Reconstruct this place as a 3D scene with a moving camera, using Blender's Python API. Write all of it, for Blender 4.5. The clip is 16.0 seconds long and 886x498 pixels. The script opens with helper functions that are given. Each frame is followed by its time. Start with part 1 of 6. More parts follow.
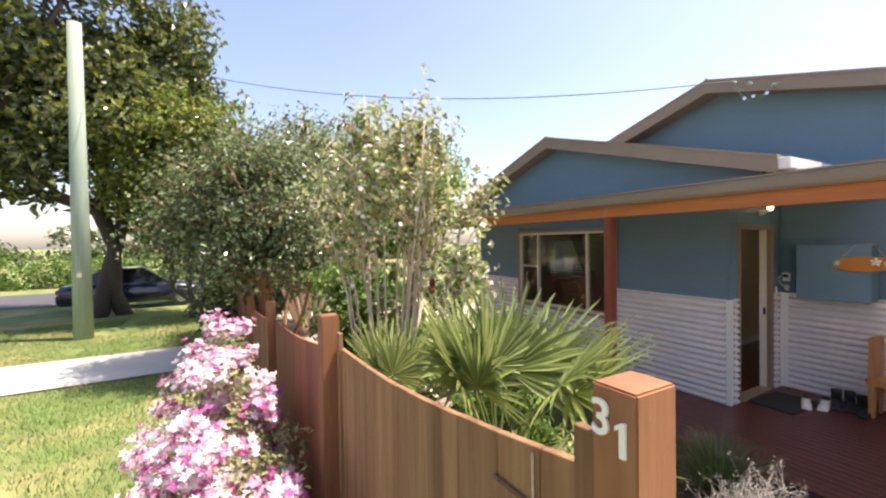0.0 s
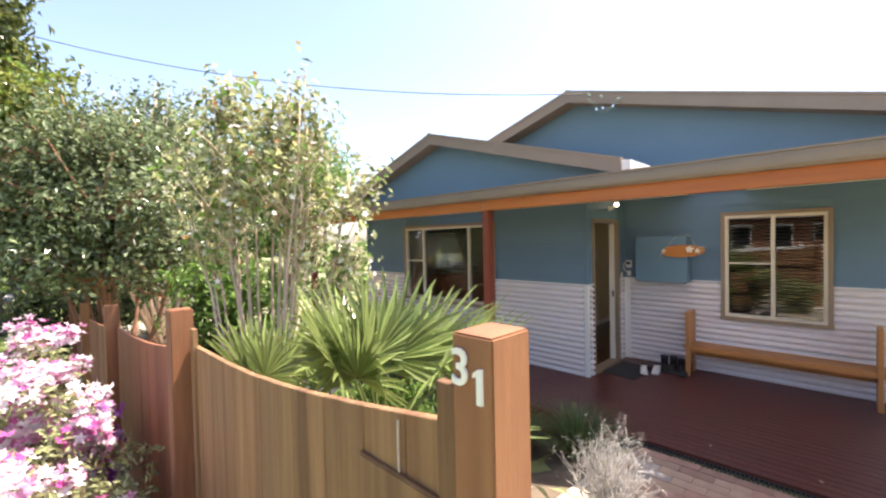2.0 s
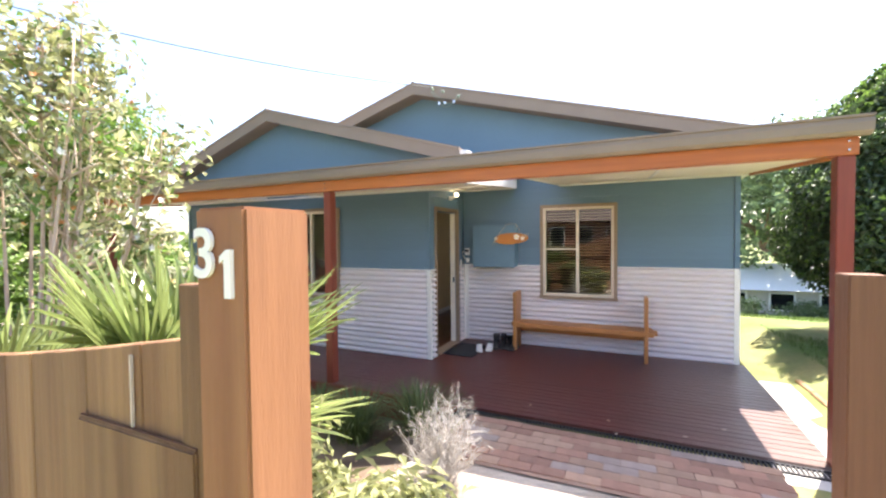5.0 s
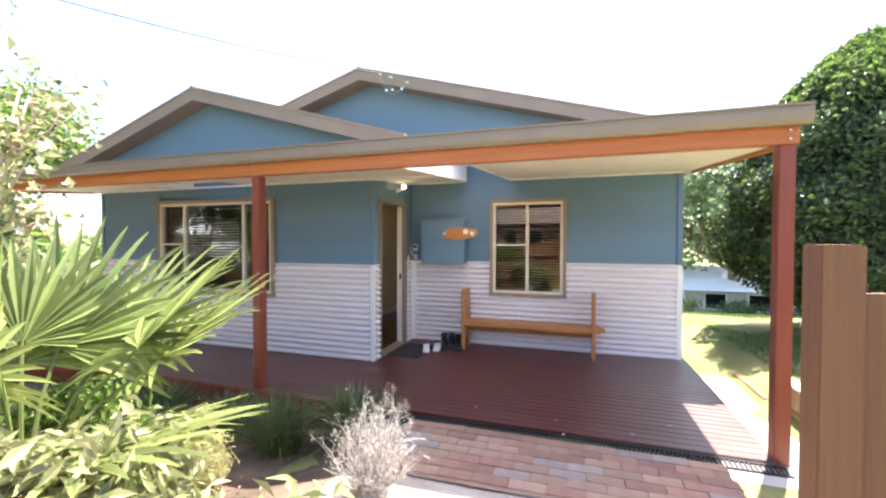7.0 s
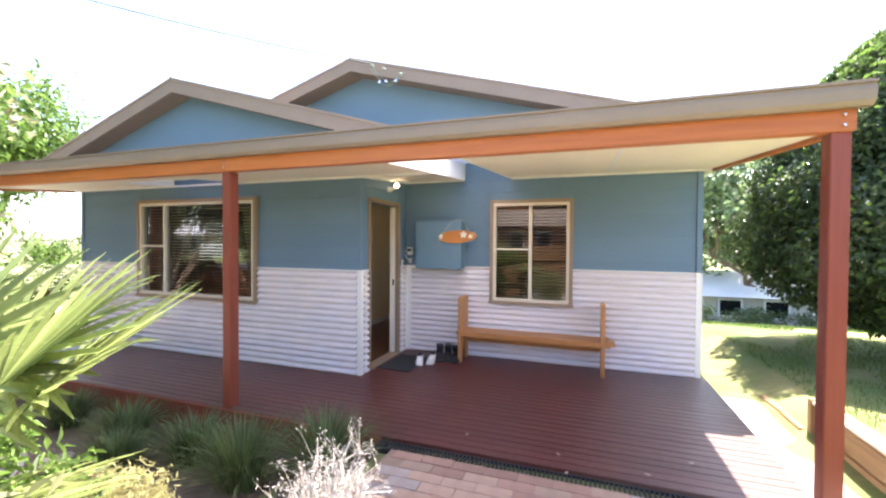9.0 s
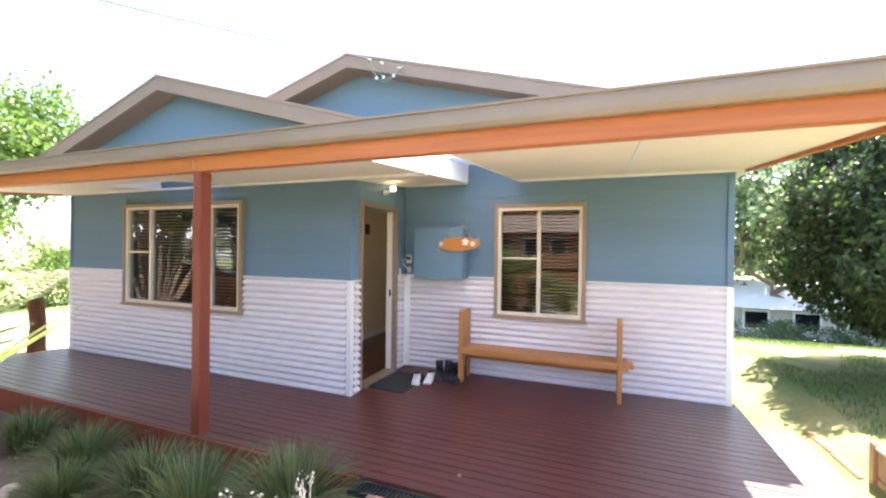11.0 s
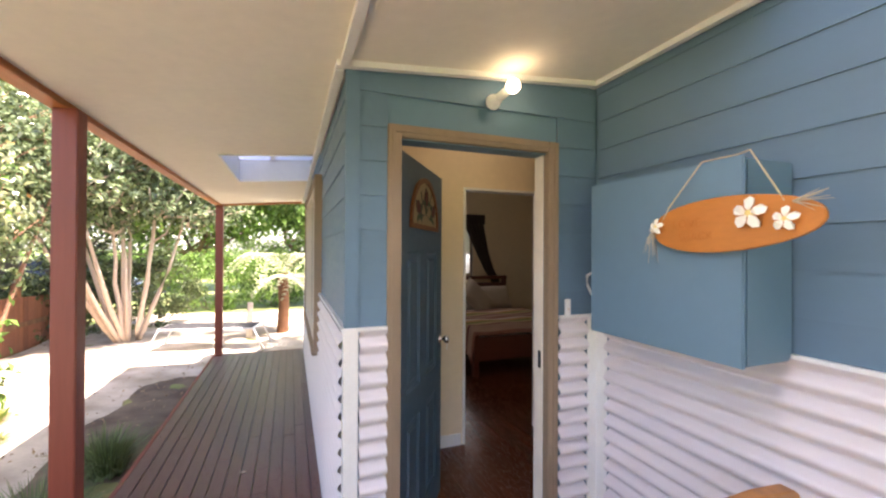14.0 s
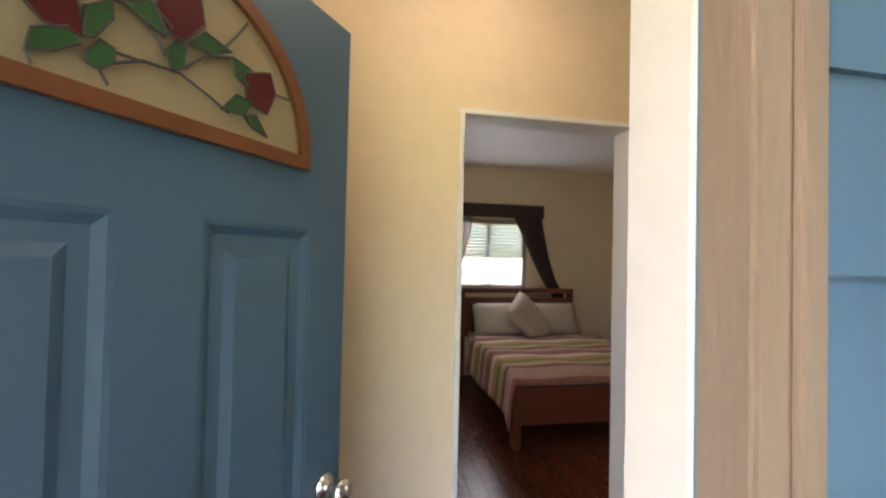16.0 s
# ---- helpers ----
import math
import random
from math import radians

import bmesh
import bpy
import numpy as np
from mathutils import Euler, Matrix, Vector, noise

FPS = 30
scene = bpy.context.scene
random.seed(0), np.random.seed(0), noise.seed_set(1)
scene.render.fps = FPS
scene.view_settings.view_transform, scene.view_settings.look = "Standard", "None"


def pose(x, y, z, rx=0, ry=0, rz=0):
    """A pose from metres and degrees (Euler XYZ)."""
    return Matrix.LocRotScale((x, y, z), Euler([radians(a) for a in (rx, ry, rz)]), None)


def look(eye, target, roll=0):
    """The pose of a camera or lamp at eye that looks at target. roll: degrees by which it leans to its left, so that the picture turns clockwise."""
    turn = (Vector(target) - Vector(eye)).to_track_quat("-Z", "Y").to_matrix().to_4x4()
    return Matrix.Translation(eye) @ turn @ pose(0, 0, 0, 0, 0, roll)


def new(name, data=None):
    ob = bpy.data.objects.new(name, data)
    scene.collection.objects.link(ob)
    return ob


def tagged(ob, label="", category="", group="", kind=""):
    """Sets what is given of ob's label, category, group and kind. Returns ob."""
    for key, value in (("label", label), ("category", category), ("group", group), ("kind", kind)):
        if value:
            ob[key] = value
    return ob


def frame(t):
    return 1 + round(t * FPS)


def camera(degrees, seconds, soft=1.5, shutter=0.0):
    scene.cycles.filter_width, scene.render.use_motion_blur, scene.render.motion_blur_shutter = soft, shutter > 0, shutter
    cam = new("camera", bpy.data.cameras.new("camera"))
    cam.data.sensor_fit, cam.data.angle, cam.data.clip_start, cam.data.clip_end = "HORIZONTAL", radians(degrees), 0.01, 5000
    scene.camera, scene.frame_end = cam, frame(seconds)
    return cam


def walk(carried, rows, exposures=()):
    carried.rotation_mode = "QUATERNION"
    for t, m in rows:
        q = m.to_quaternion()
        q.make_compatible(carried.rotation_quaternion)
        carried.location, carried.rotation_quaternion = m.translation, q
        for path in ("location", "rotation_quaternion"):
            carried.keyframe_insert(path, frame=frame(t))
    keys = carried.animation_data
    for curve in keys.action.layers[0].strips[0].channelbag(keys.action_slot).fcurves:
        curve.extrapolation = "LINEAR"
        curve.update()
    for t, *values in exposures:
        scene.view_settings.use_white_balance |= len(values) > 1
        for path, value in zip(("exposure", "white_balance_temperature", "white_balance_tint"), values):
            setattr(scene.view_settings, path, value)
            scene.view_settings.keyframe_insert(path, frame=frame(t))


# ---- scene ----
cam = camera(94.7, 16.0, 2.3)
PATH = [
    (0, (1.338, 0.477, 1.986), (2.332, 2.212, 1.951), -0.9),
    (1.5, (1.407, 0.491, 1.922), (2.73, 1.99, 1.879), -1.2),
    (2.5, (1.42, 0.474, 1.864), (2.929, 1.786, 1.815), -1.3),
    (3.5, (1.454, 0.462, 1.796), (3.112, 1.58, 1.743), -1.2),
    (4, (1.49, 0.466, 1.763), (3.213, 1.481, 1.707), -1.1),
    (5, (1.58, 0.47, 1.692), (3.402, 1.292, 1.636), -0.6),
    (5.2, (1.607, 0.475, 1.682), (3.447, 1.257, 1.625), -0.7),
    (7.3, (1.979, 0.46, 1.567), (3.88, 1.078, 1.524), 0.1),
    (9, (2.393, 0.448, 1.593), (4.282, 1.106, 1.558), 0.4),
    (11.3, (3.088, 0.425, 1.628), (4.939, 1.183, 1.634), 0.9),
    (11.5, (3.271, 0.42, 1.634), (5.102, 1.225, 1.648), 1.0),
    (11.7, (3.507, 0.412, 1.644), (5.297, 1.305, 1.663), 1.0),
    (12, (3.904, 0.471, 1.655), (5.601, 1.529, 1.683), 0.8),
    (12.5, (4.528, 0.503, 1.601), (5.936, 1.922, 1.642), 0.5),
    (13, (5.218, 0.654, 1.526), (6.295, 2.339, 1.56), 0.4),
    (13.5, (5.815, 0.901, 1.497), (6.652, 2.718, 1.515), 0.3),
    (14, (6.403, 1.193, 1.577), (7.104, 3.067, 1.587), 0.3),
    (14.3, (6.693, 1.339, 1.615), (7.319, 3.238, 1.621), 0.2),
    (14.5, (6.862, 1.467, 1.619), (7.43, 3.384, 1.629), 0.4),
    (15.2, (7.338, 1.994, 1.66), (7.64, 3.971, 1.669), 1.0),
    (15.6, (7.348, 2.388, 1.606), (7.573, 4.375, 1.629), 1.3),
    (15.8, (7.374, 2.564, 1.567), (7.641, 4.545, 1.605), 1.4),
    (16, (7.382, 2.717, 1.525), (7.746, 4.683, 1.564), 1.3),
]
EXPOSURES = [(0, 1.08, 7150, 21), (1.5, 1.33, 6950, 18), (3.5, 1.72, 6700, 17), (5.2, 1.93, 6650, 17), (9, 2.28, 6550, 20),
             (11.5, 2.56, 6600, 20), (12.5, 2.62, 6600, 21), (14, 2.5, 6850, 23), (15.0, 3.05, 6450, 19), (15.5, 3.32, 6100, 15), (16, 3.72, 6200, 19)]
walk(cam, [(t, look(eye, target, roll)) for t, eye, target, roll in PATH], EXPOSURES)

# ---- light ----
SUN_TO = Vector((0.42, -0.195, 1.0)).normalized()
sun = new("sun", bpy.data.lights.new("sun", "SUN"))
sun.data.energy, sun.data.angle, sun.data.color = 5.0, radians(0.6), (1.0, 0.95, 0.86)
sun.matrix_world = look((0, 0, 30), Vector((0, 0, 30)) - SUN_TO)
world = bpy.data.worlds.new("sky")
scene.world = world
world.use_nodes = True
wn = world.node_tree.nodes
sky = wn.new("ShaderNodeTexSky")
sky.sky_type, sky.sun_disc = "NISHITA", False
sky.sun_elevation = math.asin(SUN_TO.z)
sky.sun_rotation = math.atan2(SUN_TO.x, SUN_TO.y)
sky.air_density, sky.dust_density, sky.ozone_density = 1.0, 1.6, 1.0
wn["Background"].inputs["Strength"].default_value = 0.15
world.node_tree.links.new(sky.outputs[0], wn["Background"].inputs[0])


# ---- materials ----
def mat(name, col, rough=0.6, metal=0.0, var=0.12, scale=8.0, fine=0.05, bump=0.15, stretch=(1, 1, 1),
        per_piece=0.0, island=0.0, trans=0.0, spec=0.5, alt=None, altscale=2.0, coat=0.0):
    """A procedural surface: colour varied at two scales, fine relief, roughness that follows the wear."""
    m = bpy.data.materials.new(name)
    m.use_nodes = True
    nt = m.node_tree
    N, L = nt.nodes, nt.links
    p = N["Principled BSDF"]
    co = N.new("ShaderNodeTexCoord")
    mp = N.new("ShaderNodeMapping")
    mp.inputs["Scale"].default_value = stretch
    L.new(co.outputs["Object"], mp.inputs[0])
    big, small = N.new("ShaderNodeTexNoise"), N.new("ShaderNodeTexNoise")
    big.inputs["Scale"].default_value, big.inputs["Detail"].default_value = scale, 5
    small.inputs["Scale"].default_value, small.inputs["Detail"].default_value = scale * 9, 4
    for n in (big, small):
        L.new(mp.outputs[0], n.inputs["Vector"])
    base = N.new("ShaderNodeRGB")
    base.outputs[0].default_value = (*col, 1)
    cur = base.outputs[0]
    if alt:
        an = N.new("ShaderNodeTexNoise")
        an.inputs["Scale"].default_value, an.inputs["Detail"].default_value = altscale, 6
        L.new(mp.outputs[0], an.inputs["Vector"])
        ramp = N.new("ShaderNodeMapRange")
        ramp.inputs[1].default_value, ramp.inputs[2].default_value = 0.42, 0.62
        L.new(an.outputs[0], ramp.inputs[0])
        mx = N.new("ShaderNodeMix")
        mx.data_type = "RGBA"
        mx.inputs[7].default_value = (*alt, 1)
        L.new(ramp.outputs[0], mx.inputs[0])
        L.new(cur, mx.inputs[6])
        cur = mx.outputs[2]
    hs = N.new("ShaderNodeHueSaturation")
    L.new(cur, hs.inputs["Color"])
    add = N.new("ShaderNodeMath")
    add.operation = "MULTIPLY_ADD"
    add.inputs[1].default_value, add.inputs[2].default_value = var * 2.4, 1 - var * 1.2
    L.new(big.outputs[0], add.inputs[0])
    add2 = N.new("ShaderNodeMath")
    add2.operation = "MULTIPLY_ADD"
    add2.inputs[1].default_value = fine * 2.4
    L.new(small.outputs[0], add2.inputs[0])
    sub = N.new("ShaderNodeMath")
    sub.operation = "SUBTRACT"
    L.new(add.outputs[0], sub.inputs[0])
    sub.inputs[1].default_value = fine * 1.2
    L.new(sub.outputs[0], add2.inputs[2])
    val = add2.outputs[0]
    for amount, node, out in ((per_piece, "ShaderNodeObjectInfo", "Random"), (island, "ShaderNodeNewGeometry", "Random Per Island")):
        if amount:
            oi = N.new(node)
            a3 = N.new("ShaderNodeMath")
            a3.operation = "MULTIPLY_ADD"
            a3.inputs[1].default_value, a3.inputs[2].default_value = amount * 2, 1 - amount
            L.new(oi.outputs[out], a3.inputs[0])
            mul = N.new("ShaderNodeMath")
            mul.operation = "MULTIPLY"
            L.new(val, mul.inputs[0])
            L.new(a3.outputs[0], mul.inputs[1])
            val = mul.outputs[0]
    L.new(val, hs.inputs["Value"])
    L.new(hs.outputs[0], p.inputs["Base Color"])
    rr = N.new("ShaderNodeMath")
    rr.operation = "MULTIPLY_ADD"
    rr.inputs[1].default_value, rr.inputs[2].default_value = 0.24, rough - 0.12
    L.new(small.outputs[0], rr.inputs[0])
    L.new(rr.outputs[0], p.inputs["Roughness"])
    p.inputs["Metallic"].default_value = metal
    p.inputs["Specular IOR Level"].default_value = spec
    p.inputs["Coat Weight"].default_value = coat
    if bump:
        b = N.new("ShaderNodeBump")
        b.inputs["Strength"].default_value, b.inputs["Distance"].default_value = bump, 0.01
        mixh = N.new("ShaderNodeMath")
        mixh.operation = "ADD"
        L.new(big.outputs[0], mixh.inputs[0])
        L.new(small.outputs[0], mixh.inputs[1])
        L.new(mixh.outputs[0], b.inputs["Height"])
        L.new(b.outputs[0], p.inputs["Normal"])
    if trans:
        tr = N.new("ShaderNodeBsdfTranslucent")
        L.new(hs.outputs[0], tr.inputs[0])
        ms = N.new("ShaderNodeMixShader")
        ms.inputs[0].default_value = trans
        L.new(p.outputs[0], ms.inputs[1])
        L.new(tr.outputs[0], ms.inputs[2])
        L.new(ms.outputs[0], N["Material Output"].inputs[0])
    return m


def glass_mat(name, face_on=0.06, tint=(0.95, 0.97, 0.96)):
    m = bpy.data.materials.new(name)
    m.use_nodes = True
    N, L = m.node_tree.nodes, m.node_tree.links
    N.remove(N["Principled BSDF"])
    f, t, g, x = (N.new("ShaderNodeMath"), N.new("ShaderNodeBsdfTransparent"), N.new("ShaderNodeBsdfGlossy"), N.new("ShaderNodeMixShader"))
    lw, pw = N.new("ShaderNodeLayerWeight"), N.new("ShaderNodeMath")
    lw.inputs[0].default_value = 0.5
    pw.operation, f.operation = "POWER", "MULTIPLY_ADD"
    pw.inputs[1].default_value = 4.0
    f.inputs[1].default_value, f.inputs[2].default_value = 1 - face_on, face_on
    L.new(lw.outputs["Facing"], pw.inputs[0])
    L.new(pw.outputs[0], f.inputs[0])
    t.inputs[0].default_value = (*tint, 1)
    g.inputs["Roughness"].default_value = 0.01
    L.new(f.outputs[0], x.inputs[0])
    L.new(t.outputs[0], x.inputs[1])
    L.new(g.outputs[0], x.inputs[2])
    L.new(x.outputs[0], N["Material Output"].inputs[0])
    return m


def weather_along(m, grey, spans, axis="Y"):
    """Mixes a material's base colour towards weathered grey over spans (from, to) along an axis, broken up by noise."""
    N, L = m.node_tree.nodes, m.node_tree.links
    hs = [n for n in N if n.type == "HUE_SAT"][0]
    cur = hs.inputs["Color"].links[0].from_socket
    tc, sp, ns = N.new("ShaderNodeTexCoord"), N.new("ShaderNodeSeparateXYZ"), N.new("ShaderNodeTexNoise")
    ns.inputs["Scale"].default_value, ns.inputs["Detail"].default_value = 3.0, 6
    st = N.new("ShaderNodeMapping")
    st.inputs["Scale"].default_value = (5, 0.5, 5)
    L.new(tc.outputs["Object"], sp.inputs[0])
    L.new(tc.outputs["Object"], st.inputs[0])
    L.new(st.outputs[0], ns.inputs["Vector"])
    total = None
    for a, b in spans:
        mr = N.new("ShaderNodeMapRange")
        mr.inputs[1].default_value, mr.inputs[2].default_value = a, b
        L.new(sp.outputs[axis], mr.inputs[0])
        if total is None:
            total = mr.outputs[0]
        else:
            mx = N.new("ShaderNodeMath")
            mx.operation = "MAXIMUM"
            L.new(total, mx.inputs[0])
            L.new(mr.outputs[0], mx.inputs[1])
            total = mx.outputs[0]
    br = N.new("ShaderNodeMath")
    br.operation = "MULTIPLY_ADD"
    br.inputs[1].default_value, br.inputs[2].default_value = 0.9, 0.45
    L.new(ns.outputs[0], br.inputs[0])
    ml = N.new("ShaderNodeMath")
    ml.operation, ml.use_clamp = "MULTIPLY", True
    L.new(total, ml.inputs[0])
    L.new(br.outputs[0], ml.inputs[1])
    mix = N.new("ShaderNodeMix")
    mix.data_type = "RGBA"
    mix.inputs[7].default_value = (*grey, 1)
    L.new(ml.outputs[0], mix.inputs[0])
    L.new(cur, mix.inputs[6])
    L.new(mix.outputs[2], hs.inputs["Color"])
    return m


def ramp_mat(name, stops, source, rough=0.6, trans=0.0, scale=1.0, axis="X"):
    """Colours picked from stops, by island or along an axis."""
    m = mat(name, (0.5, 0.5, 0.5), rough, var=0.08, trans=trans)
    N, L = m.node_tree.nodes, m.node_tree.links
    cr = N.new("ShaderNodeValToRGB")
    cr.color_ramp.interpolation = "CONSTANT"
    els = cr.color_ramp.elements
    while len(els) < len(stops):
        els.new(0.5)
    for e, (pos, c) in zip(els, stops):
        e.position, e.color = pos, (*c, 1)
    if source == "island":
        g = N.new("ShaderNodeNewGeometry")
        L.new(g.outputs["Random Per Island"], cr.inputs[0])
    else:
        tc, sp, mu, fr = N.new("ShaderNodeTexCoord"), N.new("ShaderNodeSeparateXYZ"), N.new("ShaderNodeMath"), N.new("ShaderNodeMath")
        L.new(tc.outputs["Object"], sp.inputs[0])
        mu.operation, fr.operation = "MULTIPLY", "FRACT"
        mu.inputs[1].default_value = scale
        L.new(sp.outputs[axis], mu.inputs[0])
        L.new(mu.outputs[0], fr.inputs[0])
        L.new(fr.outputs[0], cr.inputs[0])
    hs = [n for n in N if n.type == "HUE_SAT"][0]
    L.new(cr.outputs[0], hs.inputs["Color"])
    return m


M_blue = mat("blue_board_paint", (0.120, 0.207, 0.290), 0.55, var=0.07, scale=3, stretch=(1, 0.25, 1), per_piece=0.04, bump=0.12)
M_blue_flat = mat("blue_sheet_paint", (0.126, 0.226, 0.308), 0.5, var=0.06, scale=2, bump=0.06)
M_corr = mat("zinc_white_sheet", (0.74, 0.69, 0.70), 0.45, metal=0.0, var=0.05, scale=2, stretch=(1, 0.3, 0.6), fine=0.015, bump=0)
M_trim = mat("tan_timber_paint", (0.30, 0.215, 0.145), 0.6, var=0.12, scale=6, stretch=(3, 3, 0.4), bump=0.15)
M_cream = mat("cream_aluminium", (0.72, 0.64, 0.52), 0.4, var=0.05, bump=0.03)
M_ceil = mat("cream_ceiling_paint", (0.86, 0.79, 0.68), 0.7, var=0.05, scale=2, bump=0.05)
M_white = mat("white_paint", (0.80, 0.79, 0.76), 0.5, var=0.05, bump=0.05)
M_beam = mat("orange_stained_beam", (0.52, 0.165, 0.036), 0.45, var=0.2, scale=5, stretch=(8, 0.35, 8), bump=0.15, alt=(0.43, 0.128, 0.030), altscale=1.0)
M_post = mat("red_stained_post", (0.24, 0.052, 0.028), 0.45, var=0.16, scale=7, stretch=(6, 6, 0.4), bump=0.15)
M_deck = mat("dark_red_decking", (0.118, 0.035, 0.029), 0.31, var=0.17, scale=5, stretch=(7, 0.35, 7), per_piece=0.10, bump=0.2)
weather_along(M_deck, (0.185, 0.140, 0.125), ((0.6, -0.7), (3.0, 8.5)))
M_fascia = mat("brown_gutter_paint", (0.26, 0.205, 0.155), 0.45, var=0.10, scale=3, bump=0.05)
# Fascia brown darkened evenly so the eave's shade sits in its colour.
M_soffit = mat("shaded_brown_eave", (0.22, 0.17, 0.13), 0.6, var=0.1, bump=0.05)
M_fence = mat("weathered_fence_timber", (0.285, 0.155, 0.070), 0.68, var=0.36, scale=6, stretch=(9, 9, 0.35), per_piece=0.24, bump=0.4, alt=(0.19, 0.092, 0.040), altscale=1.3)
M_fencepost = mat("fresh_sawn_post", (0.30, 0.130, 0.056), 0.65, var=0.22, scale=7, stretch=(9, 9, 0.6), per_piece=0.10, bump=0.2, alt=(0.21, 0.080, 0.034), altscale=0.9)
M_fencered = mat("red_brown_fence_stain", (0.25, 0.095, 0.045), 0.68, var=0.3, scale=6, stretch=(9, 9, 0.35), per_piece=0.22, bump=0.4)
M_gate = mat("dark_gate_timber", (0.15, 0.068, 0.032), 0.68, var=0.25, scale=6, stretch=(9, 9, 0.35), per_piece=0.15, bump=0.4)
M_bench = mat("honey_bench_timber", (0.46, 0.20, 0.065), 0.45, var=0.18, scale=6, stretch=(6, 0.5, 3), bump=0.15)
M_board = mat("orange_varnished_board", (0.52, 0.19, 0.037), 0.35, var=0.12, scale=9, stretch=(2, 1, 6), bump=0.06)
M_petal = mat("cream_petal", (0.88, 0.85, 0.74), 0.5, var=0.03, bump=0.02)
M_yolk = mat("yellow_petal_heart", (0.88, 0.70, 0.24), 0.5, var=0.05, bump=0.02)
M_string = mat("raffia_string", (0.50, 0.42, 0.30), 0.8, var=0.15, bump=0.1)
M_black = mat("black_rubber", (0.02, 0.02, 0.022), 0.6, var=0.2, bump=0.1)
M_mat = mat("charcoal_mat", (0.035, 0.034, 0.036), 0.95, var=0.2, scale=60, bump=0.6)
M_shoe = mat("white_shoe_leather", (0.72, 0.68, 0.66), 0.5, var=0.08, bump=0.08)
M_shoehollow = mat("dark_shoe_hollow", (0.06, 0.045, 0.045), 0.8, var=0.1, bump=0.1)
M_chrome = mat("brushed_steel", (0.70, 0.68, 0.65), 0.22, metal=1.0, var=0.03, bump=0.02)
M_brick = mat("pale_red_paver", (0.385, 0.215, 0.15), 0.8, var=0.22, scale=14, per_piece=0.20, bump=0.4)
M_joint = mat("paver_bedding", (0.34, 0.22, 0.155), 0.9, var=0.25, scale=9, bump=0.4)
M_dirt = mat("garden_soil", (0.17, 0.125, 0.085), 0.95, var=0.35, scale=5, fine=0.15, bump=0.8, alt=(0.10, 0.07, 0.047), altscale=2.2)
# The darker patches stand for leafy shadow as well as darker ground.
M_sand = mat("pale_sandy_path", (0.52, 0.445, 0.355), 0.9, var=0.2, scale=4, fine=0.12, bump=0.5, alt=(0.27, 0.215, 0.15), altscale=1.1)
M_lawn = mat("lawn_ground", (0.13, 0.19, 0.05), 0.95, var=0.3, scale=3, fine=0.2, bump=0.7, alt=(0.27, 0.25, 0.10), altscale=0.7)
M_concrete = mat("pale_concrete", (0.52, 0.50, 0.46), 0.85, var=0.15, scale=2, bump=0.2)
M_asphalt = mat("grey_asphalt", (0.075, 0.075, 0.08), 0.9, var=0.2, scale=3, bump=0.3)
M_grass = mat("grass_blade", (0.125, 0.20, 0.045), 0.7, var=0.25, island=0.45, bump=0, trans=0.35)
M_tuft = mat("dark_tuft_blade", (0.135, 0.18, 0.065), 0.55, var=0.25, island=0.5, bump=0, trans=0.3)
M_dry = mat("silver_dry_stem", (0.43, 0.40, 0.36), 0.8, var=0.15, island=0.25, bump=0)
M_palm = mat("palm_leaf", (0.27, 0.335, 0.11), 0.24, var=0.25, scale=5, island=0.5, bump=0, trans=0.42)
M_leafdark = mat("dark_glossy_leaf", (0.122, 0.155, 0.065), 0.22, var=0.3, island=0.55, bump=0, trans=0.34)
M_leafmid = mat("camellia_leaf", (0.385, 0.40, 0.195), 0.2, var=0.3, island=0.6, bump=0, trans=0.42)
M_leafyel = mat("yellow_green_leaf", (0.20, 0.22, 0.04), 0.5, var=0.3, island=0.6, bump=0, trans=0.4)
M_leafbright = mat("fresh_green_leaf", (0.15, 0.25, 0.05), 0.5, var=0.3, island=0.6, bump=0, trans=0.45)
M_hedge = mat("clipped_hedge_leaf", (0.075, 0.12, 0.045), 0.36, var=0.3, island=0.55, bump=0, trans=0.25)
M_gum = mat("pale_gum_leaf", (0.24, 0.32, 0.16), 0.6, var=0.25, island=0.5, bump=0, trans=0.4)
M_bark = mat("grey_brown_bark", (0.20, 0.135, 0.085), 0.9, var=0.35, scale=9, stretch=(4, 4, 0.6), bump=0.7)
M_barkpale = mat("pale_shrub_bark", (0.62, 0.48, 0.36), 0.85, var=0.3, scale=12, stretch=(4, 4, 0.6), bump=0.4)
M_rustbark = mat("rusty_shrub_bark", (0.30, 0.15, 0.085), 0.9, var=0.3, scale=9, stretch=(4, 4, 0.6), bump=0.5)
# Pale tone mixed into dark crowns to put their sunlit highlights into colour.
M_leafpale = mat("pale_glossy_leaf", (0.31, 0.375, 0.20), 0.2, var=0.3, island=0.5, bump=0, trans=0.4)
M_barkdark = mat("dark_bark", (0.07, 0.055, 0.045), 0.9, var=0.35, scale=5, stretch=(4, 4, 0.6), bump=0.8)
M_fernbark = mat("rusty_fern_trunk", (0.16, 0.07, 0.03), 0.95, var=0.4, scale=14, bump=0.9)
M_pole = mat("treated_pole", (0.27, 0.34, 0.27), 0.85, var=0.2, scale=4, stretch=(4, 4, 0.3), bump=0.4)
M_wire = mat("black_cable", (0.03, 0.035, 0.035), 0.5, var=0.1, bump=0)
M_wirewhite = mat("white_cable", (0.78, 0.78, 0.76), 0.45, var=0.04, bump=0)
M_wall = mat("cream_interior_paint", (0.77, 0.64, 0.45), 0.65, var=0.05, scale=2, bump=0.05)
